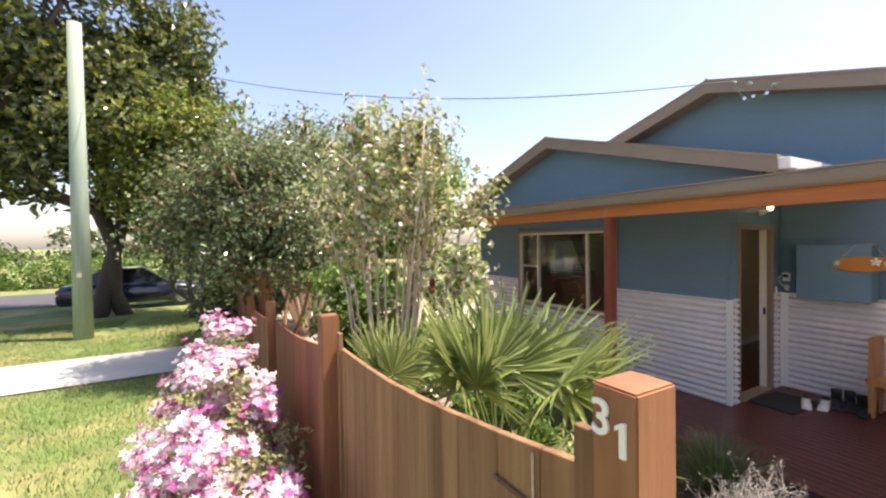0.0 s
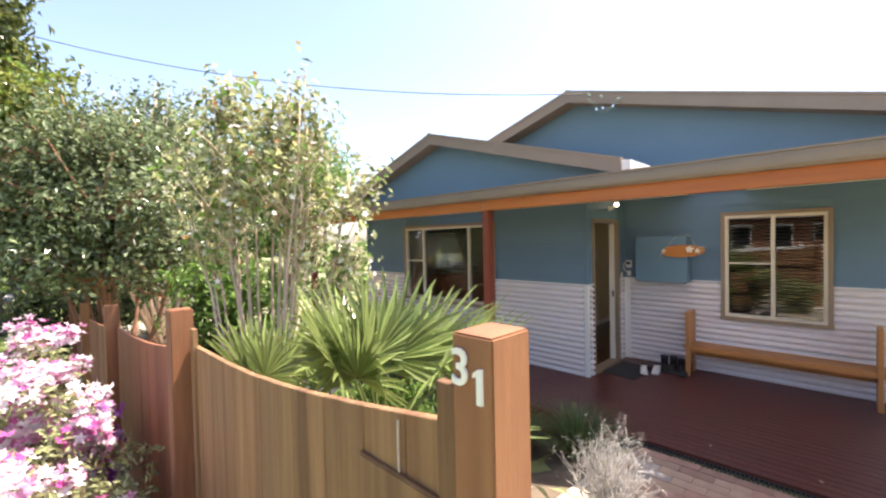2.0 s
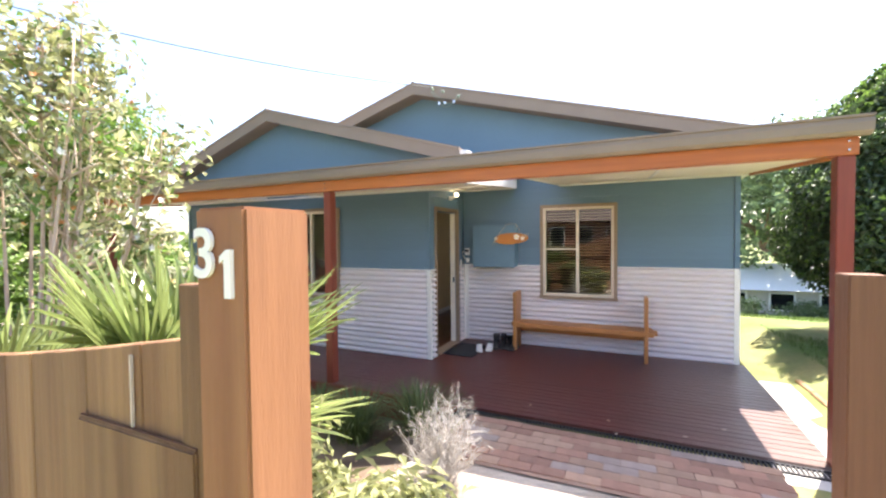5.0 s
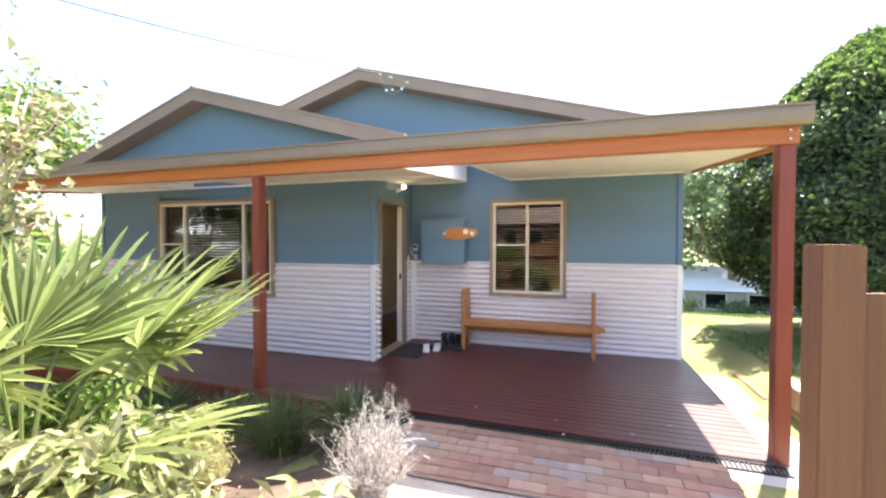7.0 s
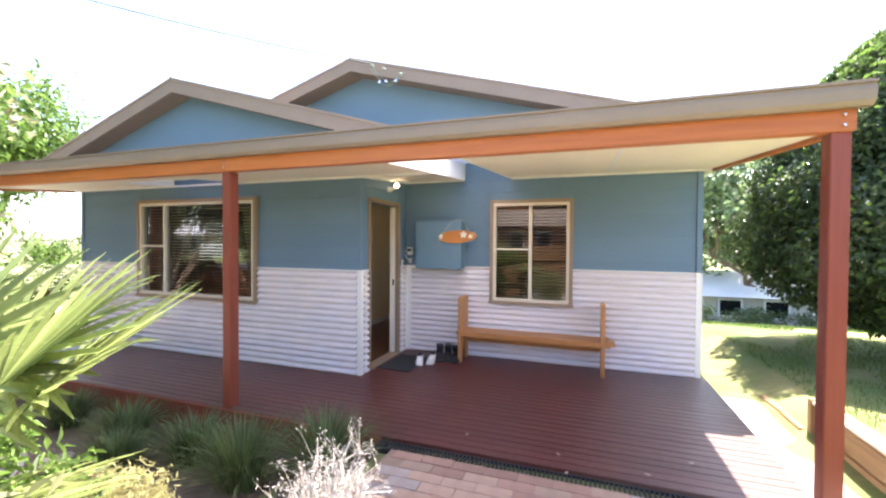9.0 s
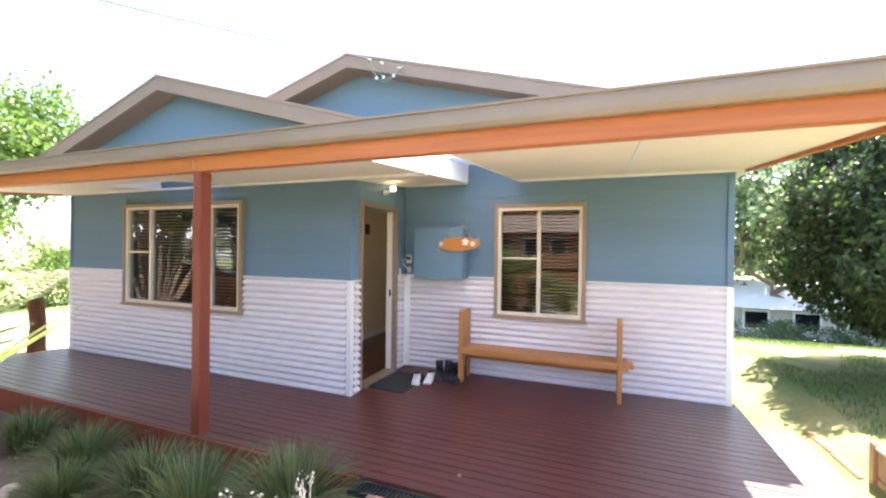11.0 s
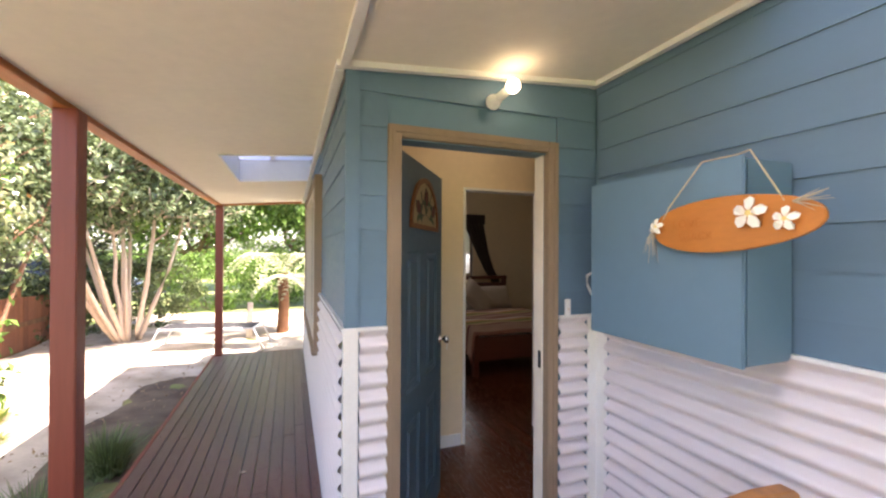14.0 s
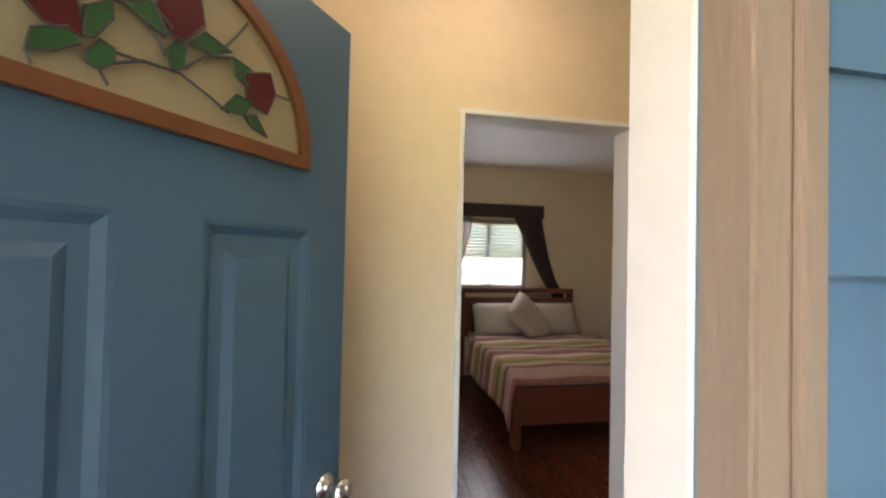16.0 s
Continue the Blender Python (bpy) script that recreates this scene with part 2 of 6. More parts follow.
M_floor = mat("polished_red_floorboard", (0.10, 0.027, 0.011), 0.25, var=0.25, scale=5, stretch=(6, 0.4, 6), per_piece=0.15, bump=0.08)
M_redwood = mat("dark_red_bed_timber", (0.13, 0.035, 0.018), 0.35, var=0.2, scale=5, stretch=(0.6, 5, 5), bump=0.08)
M_pillow = mat("beige_pillow_cotton", (0.52, 0.44, 0.35), 0.9, var=0.08, scale=10, bump=0.25)
M_curtain = mat("dark_brown_curtain", (0.055, 0.038, 0.030), 0.9, var=0.2, scale=12, bump=0.3)
M_net = mat("sheer_curtain", (0.45, 0.40, 0.35), 0.9, var=0.2, trans=0.5, bump=0.1)
M_slat = mat("white_blind_slat", (0.80, 0.79, 0.76), 0.5, var=0.04, bump=0, trans=0.65)
M_drain = mat("black_drain_grate", (0.022, 0.022, 0.024), 0.5, var=0.2, bump=0.2)
M_blind = mat("brown_slat_timber", (0.055, 0.036, 0.026), 0.5, var=0.15, scale=8, bump=0.1)
M_feather = mat("yellow_feather_leaf", (0.48, 0.45, 0.22), 0.6, var=0.25, island=0.4, bump=0, trans=0.35)
M_fern = mat("pale_fern_frond", (0.38, 0.40, 0.24), 0.5, var=0.2, island=0.25, bump=0, trans=0.35)
M_burn = mat("scorched_lettering", (0.50, 0.175, 0.034), 0.7, var=0.2, bump=0.1)
M_glass = glass_mat("window_glass", 0.08, (0.78, 0.81, 0.80))
M_litewood = mat("lite_copper_timber", (0.16, 0.054, 0.017), 0.45, spec=0.25, var=0.2, scale=20, bump=0.1)
M_litecream = mat("cream_lead_glass", (0.33, 0.255, 0.14), 0.45, spec=0.2, var=0.08, bump=0.1)
M_litered = mat("ruby_lead_glass", (0.085, 0.010, 0.010), 0.5, spec=0.15, var=0.15, bump=0.1)
M_litegreen = mat("green_lead_glass", (0.035, 0.09, 0.028), 0.5, spec=0.15, var=0.15, bump=0.1)
M_lead = mat("dark_lead_came", (0.06, 0.055, 0.05), 0.5, var=0.1, bump=0.05)
M_door = mat("slate_blue_door_paint", (0.056, 0.104, 0.152), 0.45, spec=0.42, var=0.06, scale=4, bump=0.05)
M_number = mat("white_number_enamel", (0.82, 0.80, 0.74), 0.45, var=0.04, bump=0.03)
M_carpaint = mat("dark_blue_car_paint", (0.012, 0.016, 0.035), 0.2, var=0.04, bump=0, coat=0.8)
M_carglass = mat("dark_car_glass", (0.01, 0.012, 0.014), 0.08, var=0.02, bump=0)
M_tail = mat("red_tail_lamp", (0.4, 0.02, 0.02), 0.2, var=0.05, bump=0)
M_farwall = mat("pale_cottage_wall", (0.50, 0.47, 0.42), 0.8, var=0.1, bump=0.1)
M_farroof = mat("white_metal_roof", (0.80, 0.80, 0.80), 0.4, var=0.04, bump=0.03)
M_rock = mat("grey_garden_rock", (0.26, 0.25, 0.24), 0.9, var=0.25, scale=6, bump=0.7)
M_sleeper = mat("weathered_sleeper", (0.36, 0.22, 0.11), 0.8, var=0.25, scale=5, stretch=(0.4, 8, 8), per_piece=0.1, bump=0.5)
M_sleepcap = mat("pale_sleeper_top", (0.55, 0.45, 0.36), 0.8, var=0.2, scale=5, stretch=(0.4, 8, 8), bump=0.4)
M_azalea = ramp_mat("azalea_petal", [(0, (0.86, 0.80, 0.80)), (0.45, (0.80, 0.60, 0.68)), (0.66, (0.72, 0.33, 0.52)), (0.88, (0.50, 0.09, 0.30))], "island", 0.6, 0.35)
M_azpurple = ramp_mat("purple_azalea_petal", [(0, (0.30, 0.06, 0.36)), (0.5, (0.40, 0.16, 0.48)), (0.8, (0.55, 0.30, 0.6))], "island", 0.6, 0.35)
M_camflower = ramp_mat("camellia_flower", [(0, (0.82, 0.80, 0.72)), (0.72, (0.45, 0.20, 0.06)), (0.85, (0.55, 0.42, 0.16))], "island", 0.6, 0.2)
M_stripe = ramp_mat("striped_bedspread", [(0, (0.46, 0.30, 0.22)), (0.16, (0.24, 0.09, 0.07)), (0.26, (0.52, 0.37, 0.20)), (0.40, (0.22, 0.25, 0.06)),
                                          (0.52, (0.52, 0.28, 0.11)), (0.66, (0.66, 0.54, 0.40)), (0.80, (0.30, 0.13, 0.09))], "axis", 0.9, 0, 1.55, "Y")
M_bulb = bpy.data.materials.new("lit_bulb")
M_bulb.use_nodes = True
M_bulb.node_tree.nodes["Principled BSDF"].inputs["Emission Color"].default_value = (1, 0.82, 0.5, 1)
M_bulb.node_tree.nodes["Principled BSDF"].inputs["Emission Strength"].default_value = 2.2
M_opal = bpy.data.materials.new("opal_roof_sheet")
M_opal.use_nodes = True
_n, _l = M_opal.node_tree.nodes, M_opal.node_tree.links
_t = _n.new("ShaderNodeBsdfTranslucent")
_t.inputs[0].default_value = (0.86, 0.87, 0.92, 1)
_m = _n.new("ShaderNodeMixShader")
_m.inputs[0].default_value = 0.85
_n["Principled BSDF"].inputs["Base Color"].default_value = (0.8, 0.8, 0.86, 1)
_n["Principled BSDF"].inputs["Roughness"].default_value = 0.4
_l.new(_n["Principled BSDF"].outputs[0], _m.inputs[1])
_l.new(_t.outputs[0], _m.inputs[2])
_l.new(_m.outputs[0], _n["Material Output"].inputs[0])


# ---- builders ----
def mesh_of(name, bm, material, smooth=False):
    me = bpy.data.meshes.new(name)
    bm.to_mesh(me)
    bm.free()
    me.materials.append(material)
    if smooth:
        for f in me.polygons:
            f.use_smooth = True
    return me


def thing(name, label, category, at=(0, 0, 0), group="", kind=""):
    ob = new(name)
    ob.empty_display_size = 0.1
    ob.location = at
    return tagged(ob, label, category, group, kind)


def part(name, bm, material, parent=None, label="", smooth=False, m=None):
    ob = new(name, mesh_of(name, bm, material, smooth))
    if parent is not None:
        ob.parent = parent
    if m is not None:
        ob.matrix_basis = m
    if label:
        ob["label"] = label
    return ob


def solid(name, bm, material, label, category, kind="", group="", smooth=False, m=None):
    return tagged(part(name, bm, material, None, "", smooth, m), label, category, group, kind)


def box(lo, hi, bevel=0.0, bm=None):
    own = bmesh.new()
    bmesh.ops.create_cube(own, size=1)
    c, s = [(a + b) / 2 for a, b in zip(lo, hi)], [abs(b - a) for a, b in zip(lo, hi)]
    for v in own.verts:
        v.co = Vector((v.co.x * s[0] + c[0], v.co.y * s[1] + c[1], v.co.z * s[2] + c[2]))
    if bevel:
        bmesh.ops.bevel(own, geom=own.edges[:], offset=bevel, segments=2, affect="EDGES", clamp_overlap=True)
    if bm is None:
        return own
    merge(bm, own)
    return bm


def merge(bm, other, m=None):
    me = bpy.data.meshes.new("tmp")
    other.to_mesh(me)
    other.free()
    if m is not None:
        me.transform(m)
    bm.from_mesh(me)
    bpy.data.meshes.remove(me)
    return bm


def boxes(*pairs, bevel=0.0):
    bm = bmesh.new()
    for lo, hi in pairs:
        box(lo, hi, bevel, bm)
    return bm


def tube(pts, radii, sides=8, bm=None, cap=True):
    """A tapered tube along points."""
    bm = bm or bmesh.new()
    pts = [Vector(p) for p in pts]
    rings = []
    ref = Vector((0, 0, 1))
    for i, p in enumerate(pts):
        d = (pts[min(i + 1, len(pts) - 1)] - pts[max(i - 1, 0)]).normalized()
        if abs(d.dot(ref)) > 0.95:
            ref = Vector((1, 0, 0))
        u = d.cross(ref).normalized()
        w = d.cross(u)
        r = radii[i] if hasattr(radii, "__len__") else radii
        rings.append([bm.verts.new(p + r * (math.cos(a) * u + math.sin(a) * w)) for a in (2 * math.pi * k / sides for k in range(sides))])
    for a, b in zip(rings, rings[1:]):
        for k in range(sides):
            bm.faces.new((a[k], a[(k + 1) % sides], b[(k + 1) % sides], b[k]))
    if cap:
        bm.faces.new(rings[0][::-1])
        bm.faces.new(rings[-1])
    return bm


def lathe(profile, sides=16, bm=None):
    """A turned shape from (radius, height) pairs."""
    bm = bm or bmesh.new()
    rings = [[bm.verts.new((r * math.cos(2 * math.pi * k / sides), r * math.sin(2 * math.pi * k / sides), z)) for k in range(sides)] for r, z in profile]
    for a, b in zip(rings, rings[1:]):
        for k in range(sides):
            bm.faces.new((a[k], a[(k + 1) % sides], b[(k + 1) % sides], b[k]))
    bm.faces.new(rings[0][::-1])
    bm.faces.new(rings[-1])
    return bm


def prism(outline, thick, bm=None):
    """An outline in x, z drawn out along y from 0 to thick."""
    bm = bm or bmesh.new()
    a = [bm.verts.new((x, 0, z)) for x, z in outline]
    b = [bm.verts.new((x, thick, z)) for x, z in outline]
    bm.faces.new(a)
    bm.faces.new(b[::-1])
    for i in range(len(a)):
        j = (i + 1) % len(a)
        bm.faces.new((a[j], a[i], b[i], b[j]))
    bmesh.ops.recalc_face_normals(bm, faces=bm.faces)
    return bm


def from_arrays(name, verts, faces, material, parent=None, label="", smooth=False):
    me = bpy.data.meshes.new(name)
    me.from_pydata(verts.tolist() if hasattr(verts, "tolist") else verts, [], faces.tolist() if hasattr(faces, "tolist") else faces)
    me.materials.append(material)
    if smooth:
        me.polygons.foreach_set("use_smooth", [True] * len(me.polygons))
    ob = new(name, me)
    if parent is not None:
        ob.parent = parent
    if label:
        ob["label"] = label
    return ob


def unit(v):
    return v / np.maximum(np.linalg.norm(v, axis=1, keepdims=True), 1e-9)


def leaf_arrays(rng, centres, normals, length, width, fold=0.25):
    """Folded four-cornered leaves, one island each."""
    n = len(centres)
    t = rng.normal(size=(n, 3))
    nn = unit(normals + rng.normal(size=(n, 3)) * 0.55)
    t = unit(t - nn * np.sum(t * nn, axis=1, keepdims=True))
    s = np.cross(nn, t)
    ln = (length * rng.uniform(0.6, 1.3, n))[:, None]
    wd = (width * rng.uniform(0.7, 1.2, n))[:, None]
    a = centres - t * ln * 0.5
    b = centres + s * wd * 0.5 + nn * wd * fold
    c = centres + t * ln * 0.5 - nn * ln * 0.12
    d = centres - s * wd * 0.5 + nn * wd * fold
    v = np.stack([a, b, c, d], axis=1).reshape(-1, 3)
    i = np.arange(n)[:, None] * 4
    f = np.concatenate([i + np.array([[0, 1, 2]]), i + np.array([[0, 2, 3]])], axis=0)
    return v, f


def flower_arrays(rng, centres, normals, size, petals=5):
    vs, fs = [], []
    nn = unit(normals + rng.normal(size=centres.shape) * 0.35)
    t = unit(np.cross(nn, rng.normal(size=centres.shape)))
    s = np.cross(nn, t)
    sz = (size * rng.uniform(0.7, 1.25, len(centres)))[:, None]
    n, k = len(centres), 1 + petals * 2
    vs.append(centres)
    for j in range(petals * 2):
        a = math.pi * j / petals
        r = 0.5 if j % 2 == 0 else 0.26
        vs.append(centres + sz * (r * (math.cos(a) * t + math.sin(a) * s) + nn * (0.18 if j % 2 == 0 else 0.02)))
    v = np.stack(vs, axis=1).reshape(-1, 3)
    i = np.arange(n)[:, None] * k
    f = np.concatenate([i + np.array([[0, 1 + j, 1 + (j + 1) % (petals * 2)]]) for j in range(petals * 2)], axis=0)
    return v, f


def crown_points(rng, lobes, n, clump=0.28, shell=0.55):
    """Leaf places in uneven clumps over ellipsoid lobes (cx, cy, cz, rx, ry, rz)."""
    vol = np.array([l[3] * l[4] * l[5] for l in lobes]) ** 0.67
    pts, nor = [], []
    for l, w in zip(lobes, vol / vol.sum()):
        k = max(8, int(n * w / 60))
        d = unit(rng.normal(size=(k, 3)))
        r = rng.uniform(shell, 1.0, (k, 1)) * (1 + 0.08 * np.clip(rng.normal(size=(k, 1)), -1.5, 1.5))
        c = np.array(l[:3]) + d * r * np.array(l[3:6])
        m = int(n * w)
        pick = rng.integers(0, k, m)
        off = np.clip(rng.normal(size=(m, 3)), -1.5, 1.5) * clump * rng.uniform(0.5, 1.3, (m, 1)) * np.array([1, 1, 0.75])
        pts.append(c[pick] + off)
        nor.append(unit(d[pick] * 0.7 + off / clump * 0.3 + np.array([0, 0, 0.45])))
    return np.concatenate(pts), np.concatenate(nor)


def wander(rng, a, b, n=6, amount=0.08):
    a, b = np.array(a, float), np.array(b, float)
    L = np.linalg.norm(b - a)
    return [tuple(a + (b - a) * i / (n - 1) + (rng.normal(size=3) * amount * L * (0 < i < n - 1))) for i in range(n)]


# ---- the lie of the land ----
def ramp(v, a, b):
    return min(1.0, max(0.0, (v - a) / (b - a)))


def ground_z(x, y):
    street = 0.22 - 0.06 * min(max(y - 0.5, -4), 7.5)
    deck = -0.03 - 0.25 * ramp(y, 1.9, 2.6)
    z = street + (deck - street) * ramp(x, 1.9, 5.1)
    if y < -1.2:
        z += (0.14 - z) * ramp(-y, 1.2, 1.6) * ramp(x, 3.4, 3.8)
    z -= 0.16 * max(0, min(x, 34) - 10) * ramp(x, 10, 14)
    return z

# ---- house shell ----
XA, XB, YD, YR, YL = 7.93, 6.62, 2.945, -0.845, 7.98
CORR = 1.237


def ceil_z(x):
    return 2.363 + 0.081 * (x - XB)


def roof_z(x):
    return 2.47 + 0.081 * (x - 5.3)


def wall_with_holes(lo, hi, holes, axis):
    """Boxes that fill a wall lo..hi around rectangular holes (a0, a1, z0, z1) along the axis 'x' or 'y'."""
    i = 0 if axis == "x" else 1
    bm = bmesh.new()
    cuts = sorted({lo[i], hi[i], *[h[0] for h in holes], *[h[1] for h in holes]})
    for a, b in zip(cuts, cuts[1:]):
        mid = (a + b) / 2
        spans = [(lo[2], hi[2])]
        for h in holes:
            if h[0] < mid < h[1]:
                spans = [s for z0, z1 in spans for s in ((z0, h[2]), (h[3], z1)) if s[1] - s[0] > 0.005]
        for z0, z1 in spans:
            l, u = list(lo), list(hi)
            l[i], u[i], l[2], u[2] = a, b, z0, z1
            box(l, u, 0, bm)
    return bm


WIN_A = (0.595, 1.685, 0.755, 2.168)
WIN_B = (4.475, 6.68, 0.77, 2.165)
inner = lambda w, d: (w[0] + d, w[1] - d, w[2] + d, w[3] - d)
door_hole = (6.86, 7.63, -0.01, 2.075)
W = {}
W["a"] = solid("wall_west_recess", wall_with_holes((XA + 0.022, YR, -0.1), (XA + 0.12, YD + 0.1, 2.95), [inner(WIN_A, 0.05)], "y"), M_blue_flat,
               "blue weatherboard house wall above a corrugated sheet dado", "wall", "structure")
W["b"] = solid("wall_west_front", wall_with_holes((XB + 0.022, YD + 0.022, -0.1), (XB + 0.12, YL, 2.75), [inner(WIN_B, 0.05)], "y"), M_blue_flat,
               "blue weatherboard front wall above a corrugated sheet dado", "wall", "structure")
W["d"] = solid("wall_south_entry", wall_with_holes((XB + 0.122, YD + 0.022, -0.1), (XA + 0.018, YD + 0.12, 2.75), [door_hole], "x"), M_blue_flat,
               "blue weatherboard entry wall around the front door", "wall", "structure")
W["l"] = solid("wall_north", wall_with_holes((XB + 0.122, YL - 0.12, -0.4), (13.9, YL, 2.75), [(8.45, 9.45, 1.13, 2.02)], "x"), M_blue_flat,
               "blue painted side wall of the house", "wall", "structure")
W["r"] = solid("wall_south", boxes(((XA + 0.122, YR, -0.6), (13.9, YR + 0.1, 2.95))), M_blue_flat, "blue painted side wall of the house", "wall", "structure")
# The opening serves an unseen window added to let light into the hall.
W["k"] = solid("wall_east", wall_with_holes((13.9, YR, -0.6), (14.0, YL, 2.95), [(3.2, 4.1, 0.3, 2.3)], "y"), M_blue_flat, "blue painted back wall of the house", "wall", "structure")


def weatherboard(lo, hi, axis, face, parent, z0, z1):
    """One lapped board, 15 mm proud at its foot and 7 mm at its head; face: the wall's plane, towards minus."""
    bm = bmesh.new()
    out = []
    for a in (lo, hi):
        for z, p in ((z0, 0.0145), (z1 + 0.006, 0.007)):
            out.append((a, face - p, z))
        for z in (z1 + 0.006, z0):
            out.append((a, face + 0.018, z))
    if axis == "y":
        vs = [bm.verts.new((p, a, z)) for a, p, z in out]
    else:
        vs = [bm.verts.new((a, p, z)) for a, p, z in out]
    for q in ((0, 1, 2, 3), (4, 7, 6, 5), (0, 4, 5, 1), (1, 5, 6, 2), (2, 6, 7, 3), (3, 7, 4, 0)):
        bm.faces.new([vs[k] for k in q])
    bmesh.ops.recalc_face_normals(bm, faces=bm.faces)
    return part("weatherboard", bm, M_blue, parent)


def clad(parent, axis, face, a0, a1, holes, top):
    z, z1 = CORR + 0.006, 1.368
    while z < top - 0.02:
        spans = [(a0, a1)]
        for h in holes:
            if z1 > h[2] + 0.01 and z < h[3] - 0.01:
                spans = [s for s0, s1 in spans for s in ((s0, min(s1, h[0])), (max(s0, h[1]), s1)) if s[1] - s[0] > 0.02]
        for s0, s1 in spans:
            weatherboard(s0, s1, axis, face, parent, z, z1)
        z, z1 = z1, min(z1 + 0.15, top)


def corrugated(name, axis, face, rects, parent, material=M_corr, amp=0.020, pitch=0.0765):
    """Sheet with ribs that run level along the axis; rects (a0, a1, z0, z1)."""
    vs, fs = [], []
    for a0, a1, z0, z1 in rects:
        n = max(2, int((z1 - z0) / pitch * 12))
        base = len(vs)
        for k in range(n + 1):
            z = z0 + (z1 - z0) * k / n
            d = face - 0.003 - 2 * amp * (0.5 + 0.5 * math.sin(2 * math.pi * z / pitch)) ** 0.55
            for a in (a0, a1):
                vs.append((d, a, z) if axis == "y" else (a, d, z))
        for k in range(n):
            q = base + 2 * k
            fs.append((q, q + 2, q + 3, q + 1) if axis == "y" else (q, q + 1, q + 3, q + 2))
    return from_arrays(name, vs, fs, material, parent, smooth=True)


FA, FB, FD = XA + 0.022, XB + 0.022, YD + 0.022
clad(W["a"], "y", FA, YR, YD, [WIN_A], 2.7)
clad(W["b"], "y", FB, YD + 0.05, YL, [WIN_B], 2.55)
clad(W["d"], "x", FD, XB + 0.06, XA, [(6.80, 7.69, -1, 2.135)], 2.6)
for k, (wl, fc, a0, a1, wn_) in {"a": (W["a"], FA, YR + 0.05, YD - 0.08, WIN_A), "b": (W["b"], FB, YD + 0.05, YL - 0.04, WIN_B)}.items():
    corrugated("corrugated_sheet", "y", fc, [(a0, wn_[0], 0.0, CORR), (wn_[0], wn_[1], 0.0, wn_[2]), (wn_[1], a1, 0.0, CORR)], wl)
corrugated("corrugated_sheet", "x", FD, [(XB + 0.06, 6.80, 0, CORR), (7.69, XA - 0.06, 0, CORR)], W["d"])
# corner flashings and capping strips
part("corner_flashing", boxes(((XB - 0.006, YD - 0.004, 0), (XB + 0.0, YD + 0.05, CORR)), ((XB - 0.006, YD - 0.010, 0), (XB + 0.055, YD - 0.004, CORR))), M_white, W["b"], "white folded metal corner flashing")
part("corner_board", boxes(((XB - 0.002, YD, CORR), (XB + 0.06, YD + 0.05, 2.55)), bevel=0.003), M_blue, W["b"])
part("corner_flashing", boxes(((XA - 0.062, YD - 0.010, 0), (XA + 0.0, YD - 0.004, CORR)), ((XA - 0.006, YD - 0.085, 0), (XA, YD - 0.010, CORR))), M_white, W["a"], "white folded metal corner flashing")
part("corner_flashing", boxes(((XA - 0.006, YR - 0.010, 0), (XA + 0.004, YR + 0.05, CORR)), ((XA - 0.006, YR - 0.016, 0), (XA + 0.06, YR - 0.010, CORR))), M_white, W["a"], "white folded metal corner flashing")
part("corner_board", boxes(((XA - 0.008, YR - 0.012, CORR), (XA + 0.022, YR + 0.05, 2.7)), bevel=0.003), M_blue, W["a"])
part("corner_flashing", boxes(((XB - 0.006, YL - 0.05, 0), (XB + 0.02, YL + 0.008, CORR))), M_white, W["b"], "white folded metal corner flashing")
part("corner_board", boxes(((XB - 0.004, YL - 0.05, CORR), (XB + 0.022, YL + 0.01, 2.55)), bevel=0.003), M_blue, W["b"])
for wl, lo, hi in ((W["a"], (XA - 0.012, WIN_A[1], CORR - 0.004), (XA + 0.022, YD - 0.02, CORR + 0.012)), (W["a"], (XA - 0.012, YR, CORR - 0.004), (XA + 0.022, WIN_A[0], CORR + 0.012)),
                   (W["b"], (XB - 0.012, YD, CORR - 0.004), (XB + 0.022, WIN_B[0], CORR + 0.012)), (W["b"], (XB - 0.012, WIN_B[1], CORR - 0.004), (XB + 0.022, YL, CORR + 0.012)),
                   (W["d"], (XB, YD - 0.014, CORR - 0.004), (6.80, YD + 0.02, CORR + 0.012)), (W["d"], (7.69, YD - 0.014, CORR - 0.004), (XA, YD + 0.02, CORR + 0.012))):
    part("dado_capping", box(lo, hi, 0.002), M_white, wl, "white metal capping strip")


